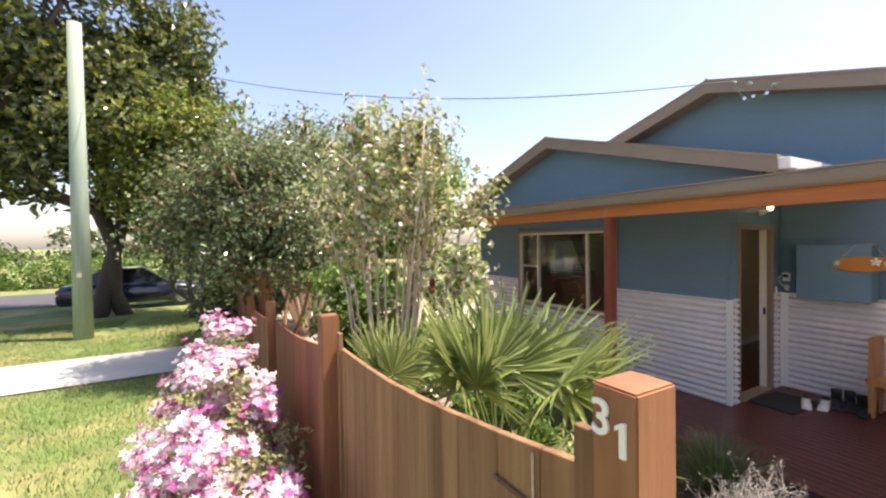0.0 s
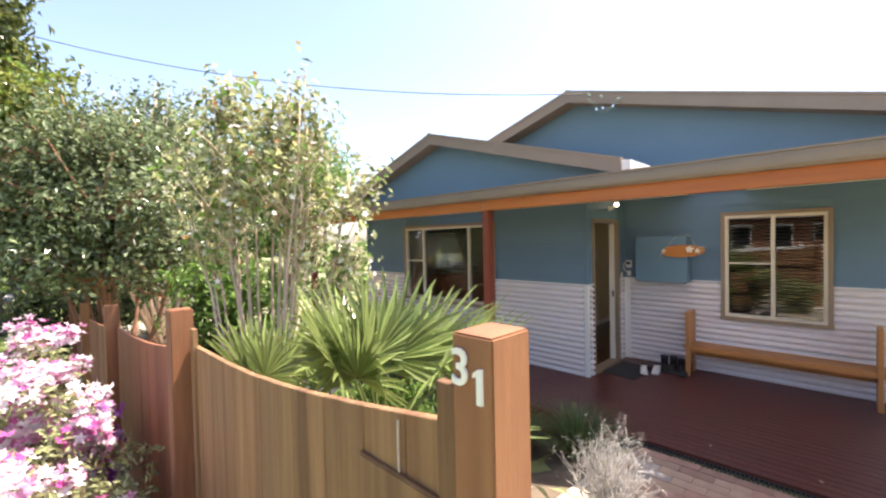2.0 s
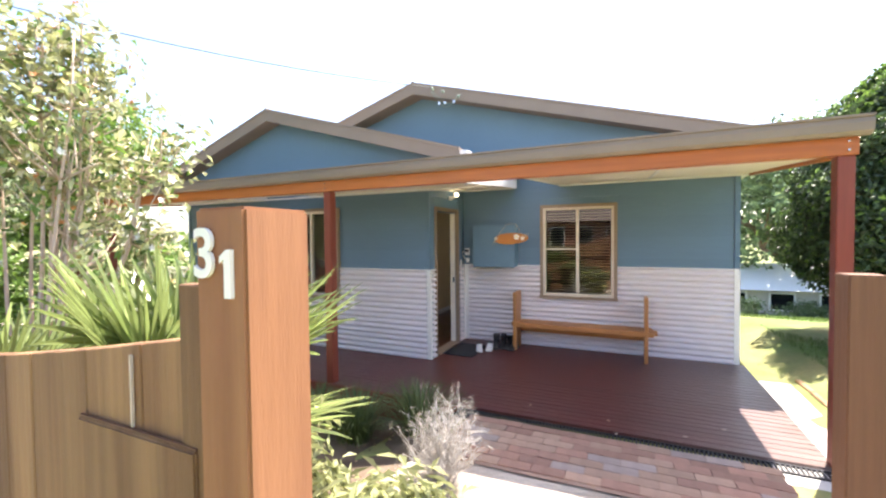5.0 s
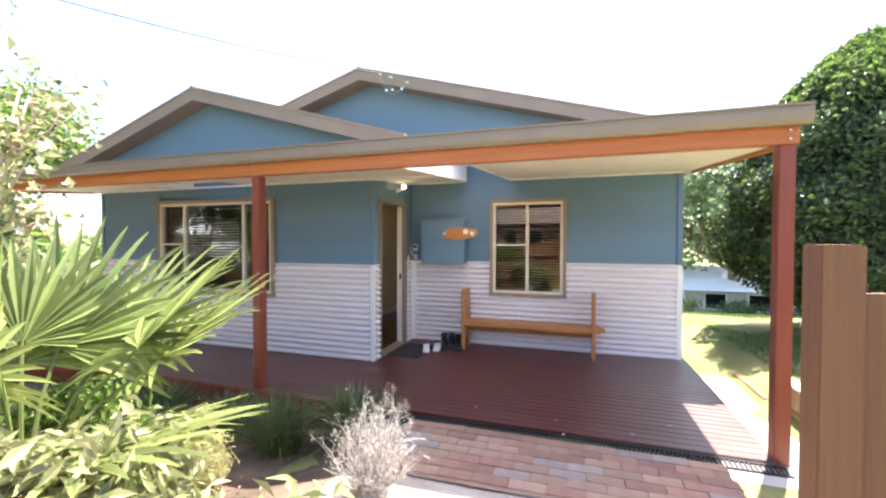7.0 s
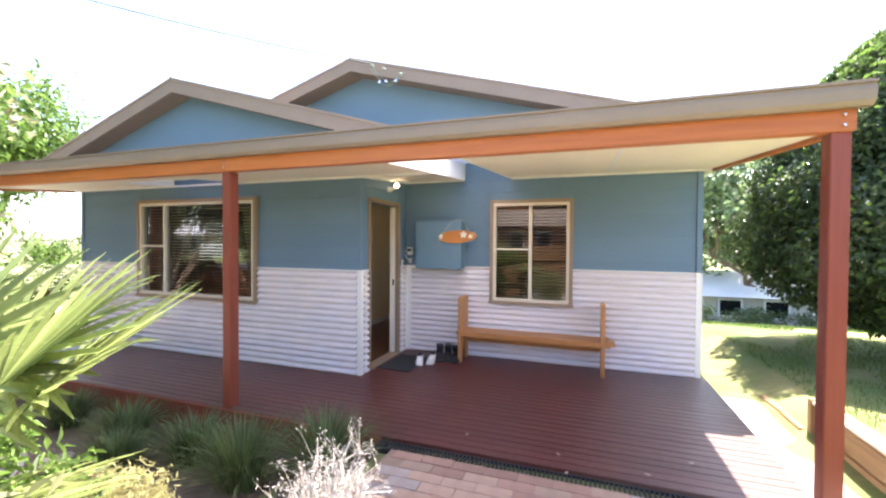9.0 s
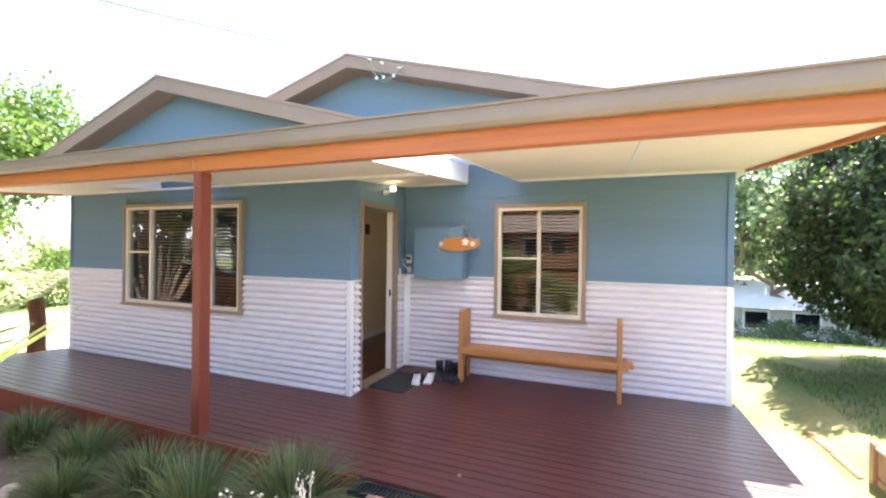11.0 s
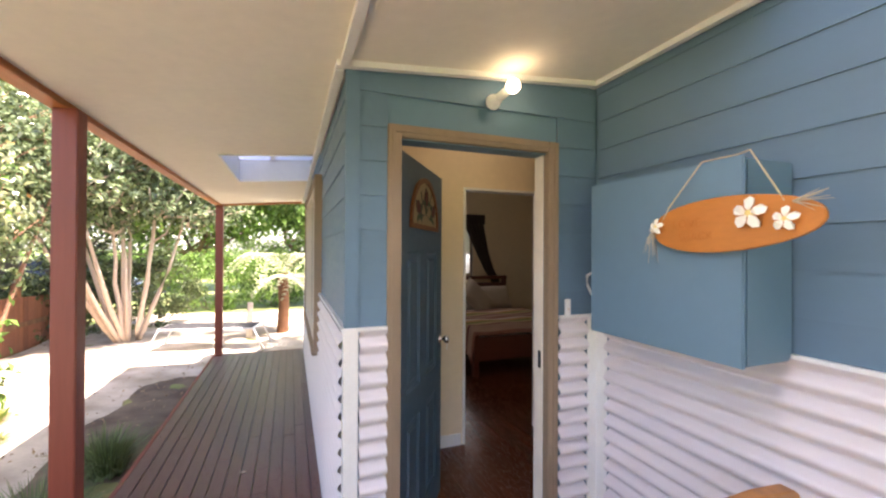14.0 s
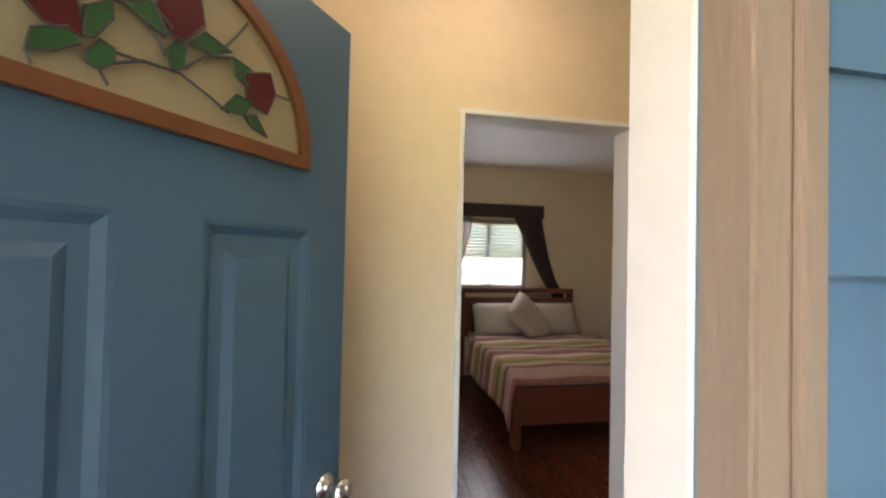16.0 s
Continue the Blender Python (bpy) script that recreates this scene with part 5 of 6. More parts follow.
def top_at(y):
    if y < 2.75:
        u = (y - 1.03) / 1.72
        return 1.555 - 0.14 * u - 0.045 * math.sin(math.pi * u) 
    k = min(int((y - 2.8) / 2.6), 3)
    a, b = posts[k], posts[k + 1]
    u = min(1, max(0, (y - a[0]) / (b[0] - a[0])))
    return (a[1] + (b[1] - a[1]) * u) - 0.20 - 0.05 * math.sin(math.pi * u)


rp = random.Random(8)
y = 1.035
while y < 12.9:
    w = rp.choice((0.09, 0.10, 0.14, 0.15))
    if not any(abs(y + w / 2 - p[0]) < 0.02 for p in posts):
        paling(y, y + w - 0.002, top_at(y), top_at(y + w), 1.945 + rp.uniform(0, 0.004), fence, material=M_fence if y < 2.75 else M_fencered)
    y += w
for z in (0.45, 1.15):
    part("rail", box((1.972, 1.03, z - 0.04), (2.01, 2.8, z + 0.04), 0.003), M_fence, fence)
part("rail", box((1.972, 2.8, 0.2), (2.01, 12.9, 0.28), 0.003), M_fence, fence)
paling(0.979, 1.033, 1.632, 1.632, 1.940, fence)
paling(2.655, 2.70, 1.50, 1.50, 1.932, fence)
for py, pz in posts:
    part("post", box((1.865, py - 0.05, ground_z(1.9, py) - 0.2), (1.962, py + 0.05, pz), 0.004), M_fencepost, fence, "square sawn fence post")
# letter slot with its proud panel
part("slot_panel", box((1.934, 1.0, 0.75), (1.944, 1.29, 1.405), 0.003), M_fence, fence, "proud timber panel under the letter slot")
part("letter_slot", box((1.9375, 1.0, 1.4055), (1.9425, 1.29, 1.4085)), M_gate, fence, "dark letter slot")
part("slot_seam", box((1.9405, 1.150, 1.41), (1.9445, 1.154, 1.52)), M_sleepcap, fence, "pale open joint")

gp = thing("gate_post", "square sawn gate post bearing the number 31", "post", (1.985, 0.942, 0.15))
part("shaft", box((-0.055, -0.052, -0.25), (0.055, 0.038, 1.583), 0.004), M_fencepost, gp)


def numeral(ch, y, z, size, parent):
    cu = bpy.data.curves.new("numeral", "FONT")
    cu.body, cu.size, cu.extrude, cu.align_x, cu.align_y = ch, size, 0.0025, "CENTER", "CENTER"
    cu.offset = 0.0012
    tmp = bpy.data.objects.new("numeral", cu)
    scene.collection.objects.link(tmp)
    bpy.context.view_layer.update()
    me = bpy.data.meshes.new_from_object(tmp.evaluated_get(bpy.context.evaluated_depsgraph_get()))
    bpy.data.objects.remove(tmp)
    me.materials.clear()
    me.materials.append(M_number)
    o = new("numeral", me)
    o.parent = parent
    o.matrix_basis = Matrix(((0, 0, -1, -0.0585), (-1, 0, 0, y - 0.942), (0, 1, 0, z - 0.15), (0, 0, 0, 1)))
    o["label"] = "white house numeral " + ch


numeral("3", 0.958, 1.672, 0.088, gp)
one = prism([(-0.004, -0.030), (0.007, -0.030), (0.007, 0.030), (0.0, 0.030), (-0.012, 0.021), (-0.012, 0.013), (-0.004, 0.018)], 0.006)
part("numeral", one, M_number, gp, "white house numeral 1", m=Matrix(((0, 1, 0, -0.0612), (-1, 0, 0, 0.916 - 0.942), (0, 0, 1, 1.650 - 0.15), (0, 0, 0, 1))))

gp2 = thing("gate_post", "square sawn gate post joined to a lower paling", "post", (3.33, -0.22, 0.1), "gate posts")
part("shaft", box((-0.05, -0.05, -0.2), (0.05, 0.05, 1.46), 0.004), M_gate, gp2)
fence2 = thing("fence", "sawn timber paling fence beside the path", "fence", kind="structure")
y = -0.275
while y > -3.2:
    bm = prism([(y - 0.118, 0.0), (y, 0.0), (y, 1.43 - 0.03 * (y + 0.4)), (y - 0.118, 1.43 - 0.03 * (y + 0.28))], 0.022)
    part("paling", bm, M_gate, fence2, m=Matrix(((0, 1, 0, 3.32), (1, 0, 0, 0), (0, 0, 1, 0), (0, 0, 0, 1))))
    y -= 0.12
part("rail", box((3.343, -3.2, 1.0), (3.38, -0.30, 1.08), 0.003), M_fence, fence2)

# sleeper edging to the right of the path
for k, (z0, z1, mt) in enumerate(((-0.10, 0.085, M_sleeper), (0.089, 0.27, M_sleeper))):
    for x0, x1 in ((3.62, 5.0), (5.006, 6.55)):
        solid("timber_sleeper", box((x0, -1.445, z0), (x1, -1.345, z1), 0.01), mt, "weathered timber sleeper edging the raised lawn", "sleeper", group="sleeper edging")
solid("capping_plank", box((3.62, -1.46, 0.274), (6.55, -1.33, 0.302), 0.006), M_sleepcap, "pale sunlit board capping the sleeper edging", "board")
solid("sleeper_post", box((6.555, -1.40, -0.1), (6.62, -1.33, 0.31), 0.006), M_sleeper, "short timber post at the end of the sleepers", "post")
for k in range(2):
    solid("edging_board", box((-0.2, -0.03, -0.12), (0.2, 0.03, 0.03), 0.008), M_sleeper, "low timber edging board along the path", "edging", group="path edging", m=pose(6.84 + 0.41 * k, -1.32, 0, 0, 0, 1.5 * k))

# ---- drain ----
dr = thing("drain_grate", "black slotted drain grate along the deck edge", "drain", (5.26, 0.5, -0.03))
part("channel", boxes(((-0.065, -1.44, -0.03), (-0.052, 1.5, 0.022)), ((0.052, -1.44, -0.03), (0.065, 1.5, 0.022)), ((-0.052, -1.44, -0.03), (0.052, 1.5, -0.012))), M_drain, dr)
for k in range(98):
    part("grate_bar", box((-0.051, -1.43 + k * 0.03, 0.004), (0.051, -1.43 + k * 0.03 + 0.012, 0.020)), M_drain, dr)

# ---- ground ----
def grid_sheet(name, xs, ys, zf, material, label, category):
    vs = [(x, y, zf(x, y)) for x in xs for y in ys]
    n = len(ys)
    fs = [(i * n + j, (i + 1) * n + j, (i + 1) * n + j + 1, i * n + j + 1) for i in range(len(xs) - 1) for j in range(n - 1)]
    return tagged(from_arrays(name, vs, fs, material, smooth=True), label, category, kind="structure")


def spread(lo, hi, step):
    return [lo + (hi - lo) * k / max(1, round((hi - lo) / step)) for k in range(max(1, round((hi - lo) / step)) + 1)]


def in_house(x, y):
    return (XB - 1.1 < x < 13.8 and YD - 0.2 < y < YL - 0.2) or (5.5 < x < 13.8 and YR + 0.1 < y < YD)


gx = [-900, -300, -120, -60, -30, -18] + spread(-12, 16, 0.35) + [18, 20, 23, 26, 30, 36, 45, 70, 140, 300, 900]
gy = [-900, -300, -120, -60, -30, -18] + spread(-10, 22, 0.35) + [24, 27, 31, 36, 45, 70, 140, 300, 900]
grid_sheet("ground", gx, gy, lambda x, y: ground_z(x, y) - (0.35 if in_house(x, y) else 0.0) + 0.012 * noise.noise(Vector((x * 1.3, y * 1.3, 0))), M_lawn, "sunlit patchy lawn running out to the horizon", "lawn")
bumpy = lambda a: (lambda x, y: ground_z(x, y) + a + 0.02 * noise.noise(Vector((x * 2.1, y * 2.1, 3))))
grid_sheet("garden_bed", spread(2.0, 5.33, 0.1), spread(1.95, 8.8, 0.12), bumpy(0.012), M_dirt, "bare brown garden soil strewn with litter", "soil")
grid_sheet("sandy_yard", spread(2.0, 9.5, 0.15), spread(4.2, 14.5, 0.15), lambda x, y: bumpy(0.03)(x, y) + 0.05 * noise.noise(Vector((x * 0.9, y * 0.9, 7))) - 0.05 * (1 - ramp(y, 4.2, 5.2)) - 0.05 * ramp(x, 4.3, 5.0) * (1 - ramp(y, 7.2, 8.2)) - (0.4 if in_house(x, y + 0.3) else 0), M_sand, "pale sunlit sandy ground with leaf litter", "yard")
grid_sheet("path", spread(1.3, 4.6, 0.1), spread(-0.9, 1.95, 0.1), bumpy(0.016), M_sand, "pale sandy path through the gateway", "path")
grid_sheet("pavement_side", spread(3.6, 7.4, 0.2), spread(-1.345, -0.5, 0.1), lambda x, y: -0.022, M_concrete, "pale concrete strip beside the deck", "pavement")
grid_sheet("driveway", spread(-9, 1.75, 0.3), spread(9.0, 11.0, 0.3), lambda x, y: ground_z(x, y) + 0.03, M_concrete, "pale concrete driveway crossing the verge", "driveway")
grid_sheet("road", spread(-60, 1.5, 1.5), spread(21.0, 27.0, 1.0), lambda x, y: ground_z(x, y) + 0.03, M_asphalt, "grey asphalt side street", "road")

# ---- plants ----
def foliage(name, rng, pts, nor, length, width, material, parent, label="", limit=None):
    v, f = leaf_arrays(rng, pts, nor, length, width)
    return tagged(from_arrays(name, v, f, material, parent, label), kind="stuff")


def tree(name, base, stems, lobes, n, leaf, material, bark, label, seed, clump=0.28, stem_r=0.06, extra=None, shell=0.5):
    rng = np.random.default_rng(seed)
    t = thing(name, label, "tree", base)
    off = np.array(base)
    tr = bmesh.new()
    for k in range(stems):
        a = 2 * math.pi * k / stems + rng.uniform(-0.4, 0.4)
        l = lobes[k % len(lobes)]
        foot = (math.cos(a) * stem_r * 1.4 * (stems > 1), math.sin(a) * stem_r * 1.4 * (stems > 1), -0.15)
        head = np.array(l[:3]) - off + rng.normal(size=3) * 0.25 * np.array(l[3:6])
        path = wander(rng, foot, head, 7, 0.035)
        tube(path, [stem_r * (1 - 0.12 * i) for i in range(7)], 8, tr)
        for j in range(7):
            i = int(rng.integers(2, 6))
            l2 = lobes[int(rng.integers(0, len(lobes)))]
            tip = np.array(l2[:3]) - off + rng.normal(size=3) * 0.5 * np.array(l2[3:6])
            tube(wander(rng, path[i], tip, 5, 0.06), [stem_r * 0.5 * (1 - 0.2 * q) for q in range(5)], 6, tr)
    part("trunk", tr, bark, t, smooth=True)
    pts, nor = crown_points(rng, lobes, n, clump, shell)
    foliage("crown", rng, pts - off, nor, leaf[0], leaf[1], material, t)
    if extra:
        mt, share, size, nm = extra
        pick = rng.choice(len(pts), int(len(pts) * share), replace=False)
        if nm == "blossom":
            v, f = flower_arrays(rng, pts[pick] - off + nor[pick] * 0.05, nor[pick], size, 5)
            tagged(from_arrays(nm, v, f, mt, t), kind="stuff")
        else:
            foliage(nm, rng, pts[pick] - off + nor[pick] * 0.06, nor[pick], leaf[0], leaf[1], mt, t)
    return t


def branching(name, base, stems, stem_r, lobes, branches, per, leaf, material, bark, label, seed, reach=0.16, extra=None, young=None, category="tree"):
    """Stems that fan out from one foot, each with forked branches, and leaves set along the outer half of every branch."""
    rng = np.random.default_rng(seed)
    t = thing(name, label, category, base)
    off = np.array(base)
    vol = np.array([l[3] * l[4] * l[5] for l in lobes]) ** 0.7
    vol = vol / vol.sum()
    tr = bmesh.new()
    paths, ends = [], []
    for k in range(stems):
        l = lobes[int(rng.choice(len(lobes), p=vol))]
        head = np.array(l[:3]) - off + unit(rng.normal(size=(1, 3)))[0] * np.array(l[3:6]) * rng.uniform(0.3, 0.8)
        a = math.atan2(head[1], head[0])
        foot = np.array([math.cos(a), math.sin(a), 0]) * stem_r * rng.uniform(1.0, 3.0) + np.array([0, 0, -0.12])
        bow = np.array([head[0] * 0.62, head[1] * 0.62, head[2] * 0.42]) + rng.normal(size=3) * 0.04
        path = []
        for i in range(8):
            u = i / 7
            path.append(tuple(foot * (1 - u) ** 2 + 2 * bow * u * (1 - u) + head * u * u + rng.normal(size=3) * 0.012 * (0 < i < 7)))
        tube(path, [stem_r * rng.uniform(0.95, 1.05) * (1 - 0.11 * i) for i in range(8)], 7, tr)
        paths.append(path)
    P, Nn = [], []
    for k in range(branches):
        l = lobes[int(rng.choice(len(lobes), p=vol))]
        d = unit(rng.normal(size=(1, 3)))[0]
        end = np.array(l[:3]) - off + d * np.array(l[3:6]) * rng.uniform(0.35, 1.04)
        best = min(paths, key=lambda q: np.linalg.norm(np.array(q[6]) - end) + 0.4 * rng.uniform())
        below = [q for q in best[2:7] if q[2] < end[2] - 0.05] or [best[2]]
        start = np.array(min(below, key=lambda q: np.linalg.norm(np.array(q) - end)))
        mid = (start + end) / 2 + np.array([0, 0, -0.06]) + rng.normal(size=3) * 0.04
        br = [tuple(start), tuple(mid), tuple(end)]
        tube(br, [stem_r * 0.42, stem_r * 0.28, stem_r * 0.12], 5, tr)
        m = max(6, int(per * rng.uniform(0.5, 1.5)))
        u = rng.uniform(0.1, 1.06, m)[:, None] ** 0.7
        c = mid + (end - mid) * u + np.clip(rng.normal(size=(m, 3)), -1.7, 1.7) * reach * np.array([1, 1, 0.8])
        P.append(c)
        Nn.append(unit(np.tile(d * 0.5 + np.array([0, 0, 0.6]), (m, 1)) + (c - end) * 1.2))
    part("trunk", tr, bark, t, smooth=True)
    P, Nn = np.concatenate(P), np.concatenate(Nn)
    # young: share of leaves in a second tone; the pale one paints in highlights.
    pick = rng.uniform(size=len(P)) < (young[1] if young else 0)
    foliage("crown", rng, P[~pick], Nn[~pick], leaf[0], leaf[1], material, t)
    if young:
        foliage("young_leaves", rng, P[pick], Nn[pick], leaf[0], leaf[1], young[0], t)
    if extra:
        q = rng.choice(len(P), int(len(P) * extra[1]), replace=False)
        v, f = flower_arrays(rng, P[q] + Nn[q] * 0.04, Nn[q], extra[2], 5)
        tagged(from_arrays("blossom", v, f, extra[0], t), kind="stuff")
    return t


gz = ground_z
branching("camellia_tree", (2.95, 4.45, gz(2.95, 4.45)), 26, 0.024, [(3.0, 4.5, 2.75, 0.80, 0.85, 0.80), (4.0, 5.35, 2.2, 0.4, 0.5, 0.65), (2.7, 5.0, 2.3, 0.6, 0.75, 0.75), (3.62, 4.02, 2.15, 0.58, 0.55, 0.85), (3.6, 4.1, 1.5, 0.5, 0.5, 0.4), (3.25, 4.25, 3.2, 0.42, 0.4, 0.45), (2.8, 4.7, 3.3, 0.4, 0.4, 0.42)],
          180, 22, (0.092, 0.050), M_leafmid, M_barkpale, "tall many-stemmed camellia with glossy leaves and fading flowers", 11, 0.10, (M_camflower, 0.19, 0.062), (M_leafbright, 0.2))
# M_leafpale's share paints sunlit highlights into the two broadleaf crowns.
branching("broadleaf_tree", (2.3, 8.4, gz(2.3, 8.4)), 9, 0.05, [(1.9, 8.6, 2.9, 1.4, 1.4, 1.2), (1.3, 9.4, 2.5, 1.3, 1.2, 1.2), (2.6, 7.6, 2.3, 1.0, 1.0, 1.0), (2.6, 8.9, 3.4, 1.1, 1.1, 0.9), (1.7, 7.9, 1.9, 0.8, 0.9, 0.6)],
          430, 64, (0.10, 0.055), M_leafdark, M_rustbark, "dense dark-leaved tree leaning over the fence", 12, 0.22, None, (M_leafpale, 0.30))
branching("broadleaf_tree", (3.42, 11.0, gz(3.42, 11.0)), 12, 0.055, [(3.5, 10.7, 3.3, 1.7, 1.5, 1.3), (2.6, 10.0, 2.9, 1.2, 1.1, 1.0), (4.6, 11.2, 3.2, 1.2, 1.2, 1.1), (3.6, 11.4, 4.5, 1.4, 1.3, 1.0), (4.5, 10.6, 2.5, 0.8, 0.7, 0.5)],
          330, 46, (0.14, 0.070), M_leafdark, M_barkpale, "many-stemmed glossy tree standing in the sandy yard", 13, 0.22, None, (M_leafpale, 0.5))
# The yellow-green share puts sunlit highlights into the dark crown's colour.
tree("street_tree", (-1.4, 17.2, gz(-1.4, 17.2)), 2, [(-2.5, 17.0, 9.5, 4.2, 4.2, 4.2), (-0.2, 17.8, 7.2, 2.4, 2.4, 2.6), (-5.5, 16.5, 7.0, 3.4, 3.2, 3.2), (-1.5, 16.2, 6.0, 2.5, 2.2, 2.0), (-3.5, 17, 13, 4, 4, 3), (-4.6, 16.2, 4.6, 2.0, 1.6, 1.3), (-3.0, 16.0, 4.2, 1.5, 1.3, 1.0)],
     40000, (0.26, 0.13), M_leafdark, M_barkdark, "tall dark shade tree on the street verge", 14, 0.42, 0.24, (M_leafyel, 0.42, 0.0, "sunlit_leaves"), 0.5)
tree("street_tree", (0.9, 15.2, gz(0.9, 15.2)), 3, [(0.8, 15.3, 5.0, 1.9, 1.8, 1.7), (1.6, 15.0, 3.8, 1.5, 1.4, 1.2), (0.1, 15.6, 3.6, 1.5, 1.4, 1.0)],
     14000, (0.2, 0.10), M_leafyel, M_barkdark, "yellow-green tree on the street verge", 15, 0.4, 0.10, (M_leafbright, 0.3, 0.0, "young_leaves"), 0.5)
tree("garden_tree", (8.2, 17.0, gz(8.2, 17.0)), 3, [(8.0, 17.0, 4.2, 2.6, 2.2, 1.8), (10.0, 18.0, 4.8, 2.4, 2.2, 2.0), (6.2, 18.0, 4.0, 2.0, 2.0, 1.8), (7.6, 16.0, 2.4, 1.4, 1.2, 1.0)],
     22000, (0.2, 0.12), M_leafbright, M_bark, "fresh green tree beyond the yard", 16, 0.4, 0.12, None, 0.5)
tree("garden_tree", (1.0, 22.0, gz(1, 22)), 2, [(1.0, 22.0, 4.0, 3.0, 2.4, 2.4), (4.0, 23.0, 4.2, 3.0, 2.4, 2.4)],
     14000, (0.26, 0.16), M_leafbright, M_bark, "fresh green tree beyond the yard", 17, 0.5, 0.14, None, 0.5)
tree("gum_tree", (24.0, -8.0, gz(24, -8)), 2, [(24, -8, 4.0, 3.0, 3.4, 3.0), (26, -4.5, 3.0, 3.0, 3.0, 2.6), (25, -12, 3.4, 3.0, 3.4, 2.8)],
     16000, (0.32, 0.2), M_gum, M_bark, "pale feathery trees behind the cottage", 18, 0.6, 0.16, None, 0.5)


def hedge_tree(seed):
    """A broad clipped cone of small leaves on a short stem."""
    rng = np.random.default_rng(seed)
    base = (9.22, -3.45, gz(9.22, -3.45))
    t = thing("clipped_tree", "large dark clipped evergreen standing on the lawn", "tree", base)
    part("trunk", tube([(0, 0, -0.1), (0.02, 0, 0.5), (0.0, 0.05, 1.4), (0, 0, 3.9)], [0.11, 0.09, 0.08, 0.03], 10), M_barkdark, t, smooth=True)
    n = 84000
    z = rng.uniform(0, 1, n) ** 0.85
    a = rng.uniform(0, 2 * math.pi, n)
    r = 1.75 * np.minimum(1, (z / 0.22) ** 0.55) * (1 - np.clip((z - 0.25) / 0.75, 0, 1) ** 2.3 * 0.90)
    lump = 1 + 0.07 * np.sin(a * 5 + z * 9) + 0.06 * np.sin(a * 11 - z * 17) + 0.04 * np.sin(a * 3 + z * 31)
    rad = r * lump * (1 - 0.55 * rng.uniform(0, 1, n) ** 2.0)
    pts = np.stack([rad * np.cos(a), rad * np.sin(a), 0.30 + 3.95 * z], axis=1) + rng.normal(size=(n, 3)) * 0.025
    nor = np.stack([np.cos(a), np.sin(a), 0.45 + 0 * a], axis=1)
    foliage("crown", rng, pts, nor, 0.085, 0.05, M_hedge, t)
    # Brighter outer leaves, most at the top, paint sunlight onto the crown.
    young = (rng.uniform(0, 1, n) < 0.10 + 0.25 * (z > 0.72)) & (rad > 0.85 * r)
    foliage("young_leaves", rng, pts[young] + nor[young] * 0.05, nor[young], 0.08, 0.045, M_leafbright, t)


hedge_tree(21)


def shrub(name, lobes, n, leaf, material, label, seed, flowers=None, clump=0.09, category="shrub"):
    rng = np.random.default_rng(seed)
    base = (lobes[0][0], lobes[0][1], gz(lobes[0][0], lobes[0][1]))
    t = thing(name, label, category, base)
    off = np.array(base)
    st = bmesh.new()
    for l in lobes:
        for k in range(5):
            g0 = (l[0] - base[0] + rng.uniform(-0.05, 0.05), l[1] - base[1] + rng.uniform(-0.05, 0.05), gz(l[0], l[1]) - base[2] - 0.05)
            tube(wander(rng, g0, np.array(l[:3]) - off + rng.normal(size=3) * 0.4 * np.array(l[3:6]), 5, 0.05), [0.012, 0.010, 0.008, 0.006, 0.004], 5, st)
    tagged(part("twig_mass", st, M_bark, t), kind="stuff")
    pts, nor = crown_points(rng, lobes, n, clump, 0.6)
    foliage("foliage", rng, pts - off, nor, leaf[0], leaf[1], material, t)
    for mt, share, size, test in flowers or ():
        fp, fn = crown_points(rng, [l[:3] + tuple(q * 1.06 for q in l[3:6]) for l in lobes], int(n * share), clump * 0.8, 0.86)
        keep = np.array([test(p) for p in fp]) & (fp[:, 2] > gz(base[0], base[1]) + 0.08)
        v, f = flower_arrays(rng, fp[keep] - off, fn[keep], size, 5)
        tagged(from_arrays("blossom", v, f, mt, t), kind="stuff")
    return t


shrub("azalea_bush", [(1.45, 4.5, 0.70, 0.36, 0.6, 0.60), (1.38, 3.75, 0.66, 0.42, 0.5, 0.56), (1.38, 3.1, 0.48, 0.40, 0.45, 0.52), (1.55, 2.6, 0.36, 0.26, 0.35, 0.42), (1.2, 3.4, 0.3, 0.35, 0.5, 0.35)], 7000, (0.05, 0.022), M_leafmid,
      "azalea bush covered in white, pink and purple flowers", 31, [(M_azalea, 1.5, 0.062, lambda p: p[0] < 1.72), (M_azpurple, 0.40, 0.06, lambda p: p[0] > 1.66)], 0.07)
for k, (x, y, w, h) in enumerate(((2.6, 1.75, 0.4, 0.35), (2.5, 2.9, 0.45, 0.35), (2.45, 3.7, 0.5, 0.4), (3.3, 3.1, 0.5, 0.35), (2.7, 1.3, 0.35, 0.25))):
    shrub("leafy_shrub", [(x, y, gz(x, y) + h + 0.1, w, w, h + 0.12)], 3200, (0.085, 0.028), M_leafbright if k % 2 else M_leafmid, "low leafy shrub in the garden bed behind the fence", 40 + k, None, 0.08)
shrub("leafy_shrub", [(3.5, 5.75, 0.55, 0.5, 0.55, 0.75), (3.1, 6.1, 0.9, 0.5, 0.6, 0.9)], 6500, (0.11, 0.06), M_leafbright, "bright leafy shrub at the edge of the sandy yard", 46, None, 0.14)
shrub("yellow_shrub", [(3.95, 2.93, gz(3.95, 2.93) + 0.2, 0.24, 0.22, 0.24)], 4200, (0.06, 0.008), M_feather, "low yellow-green feathery shrub in the bed", 47, None, 0.05)


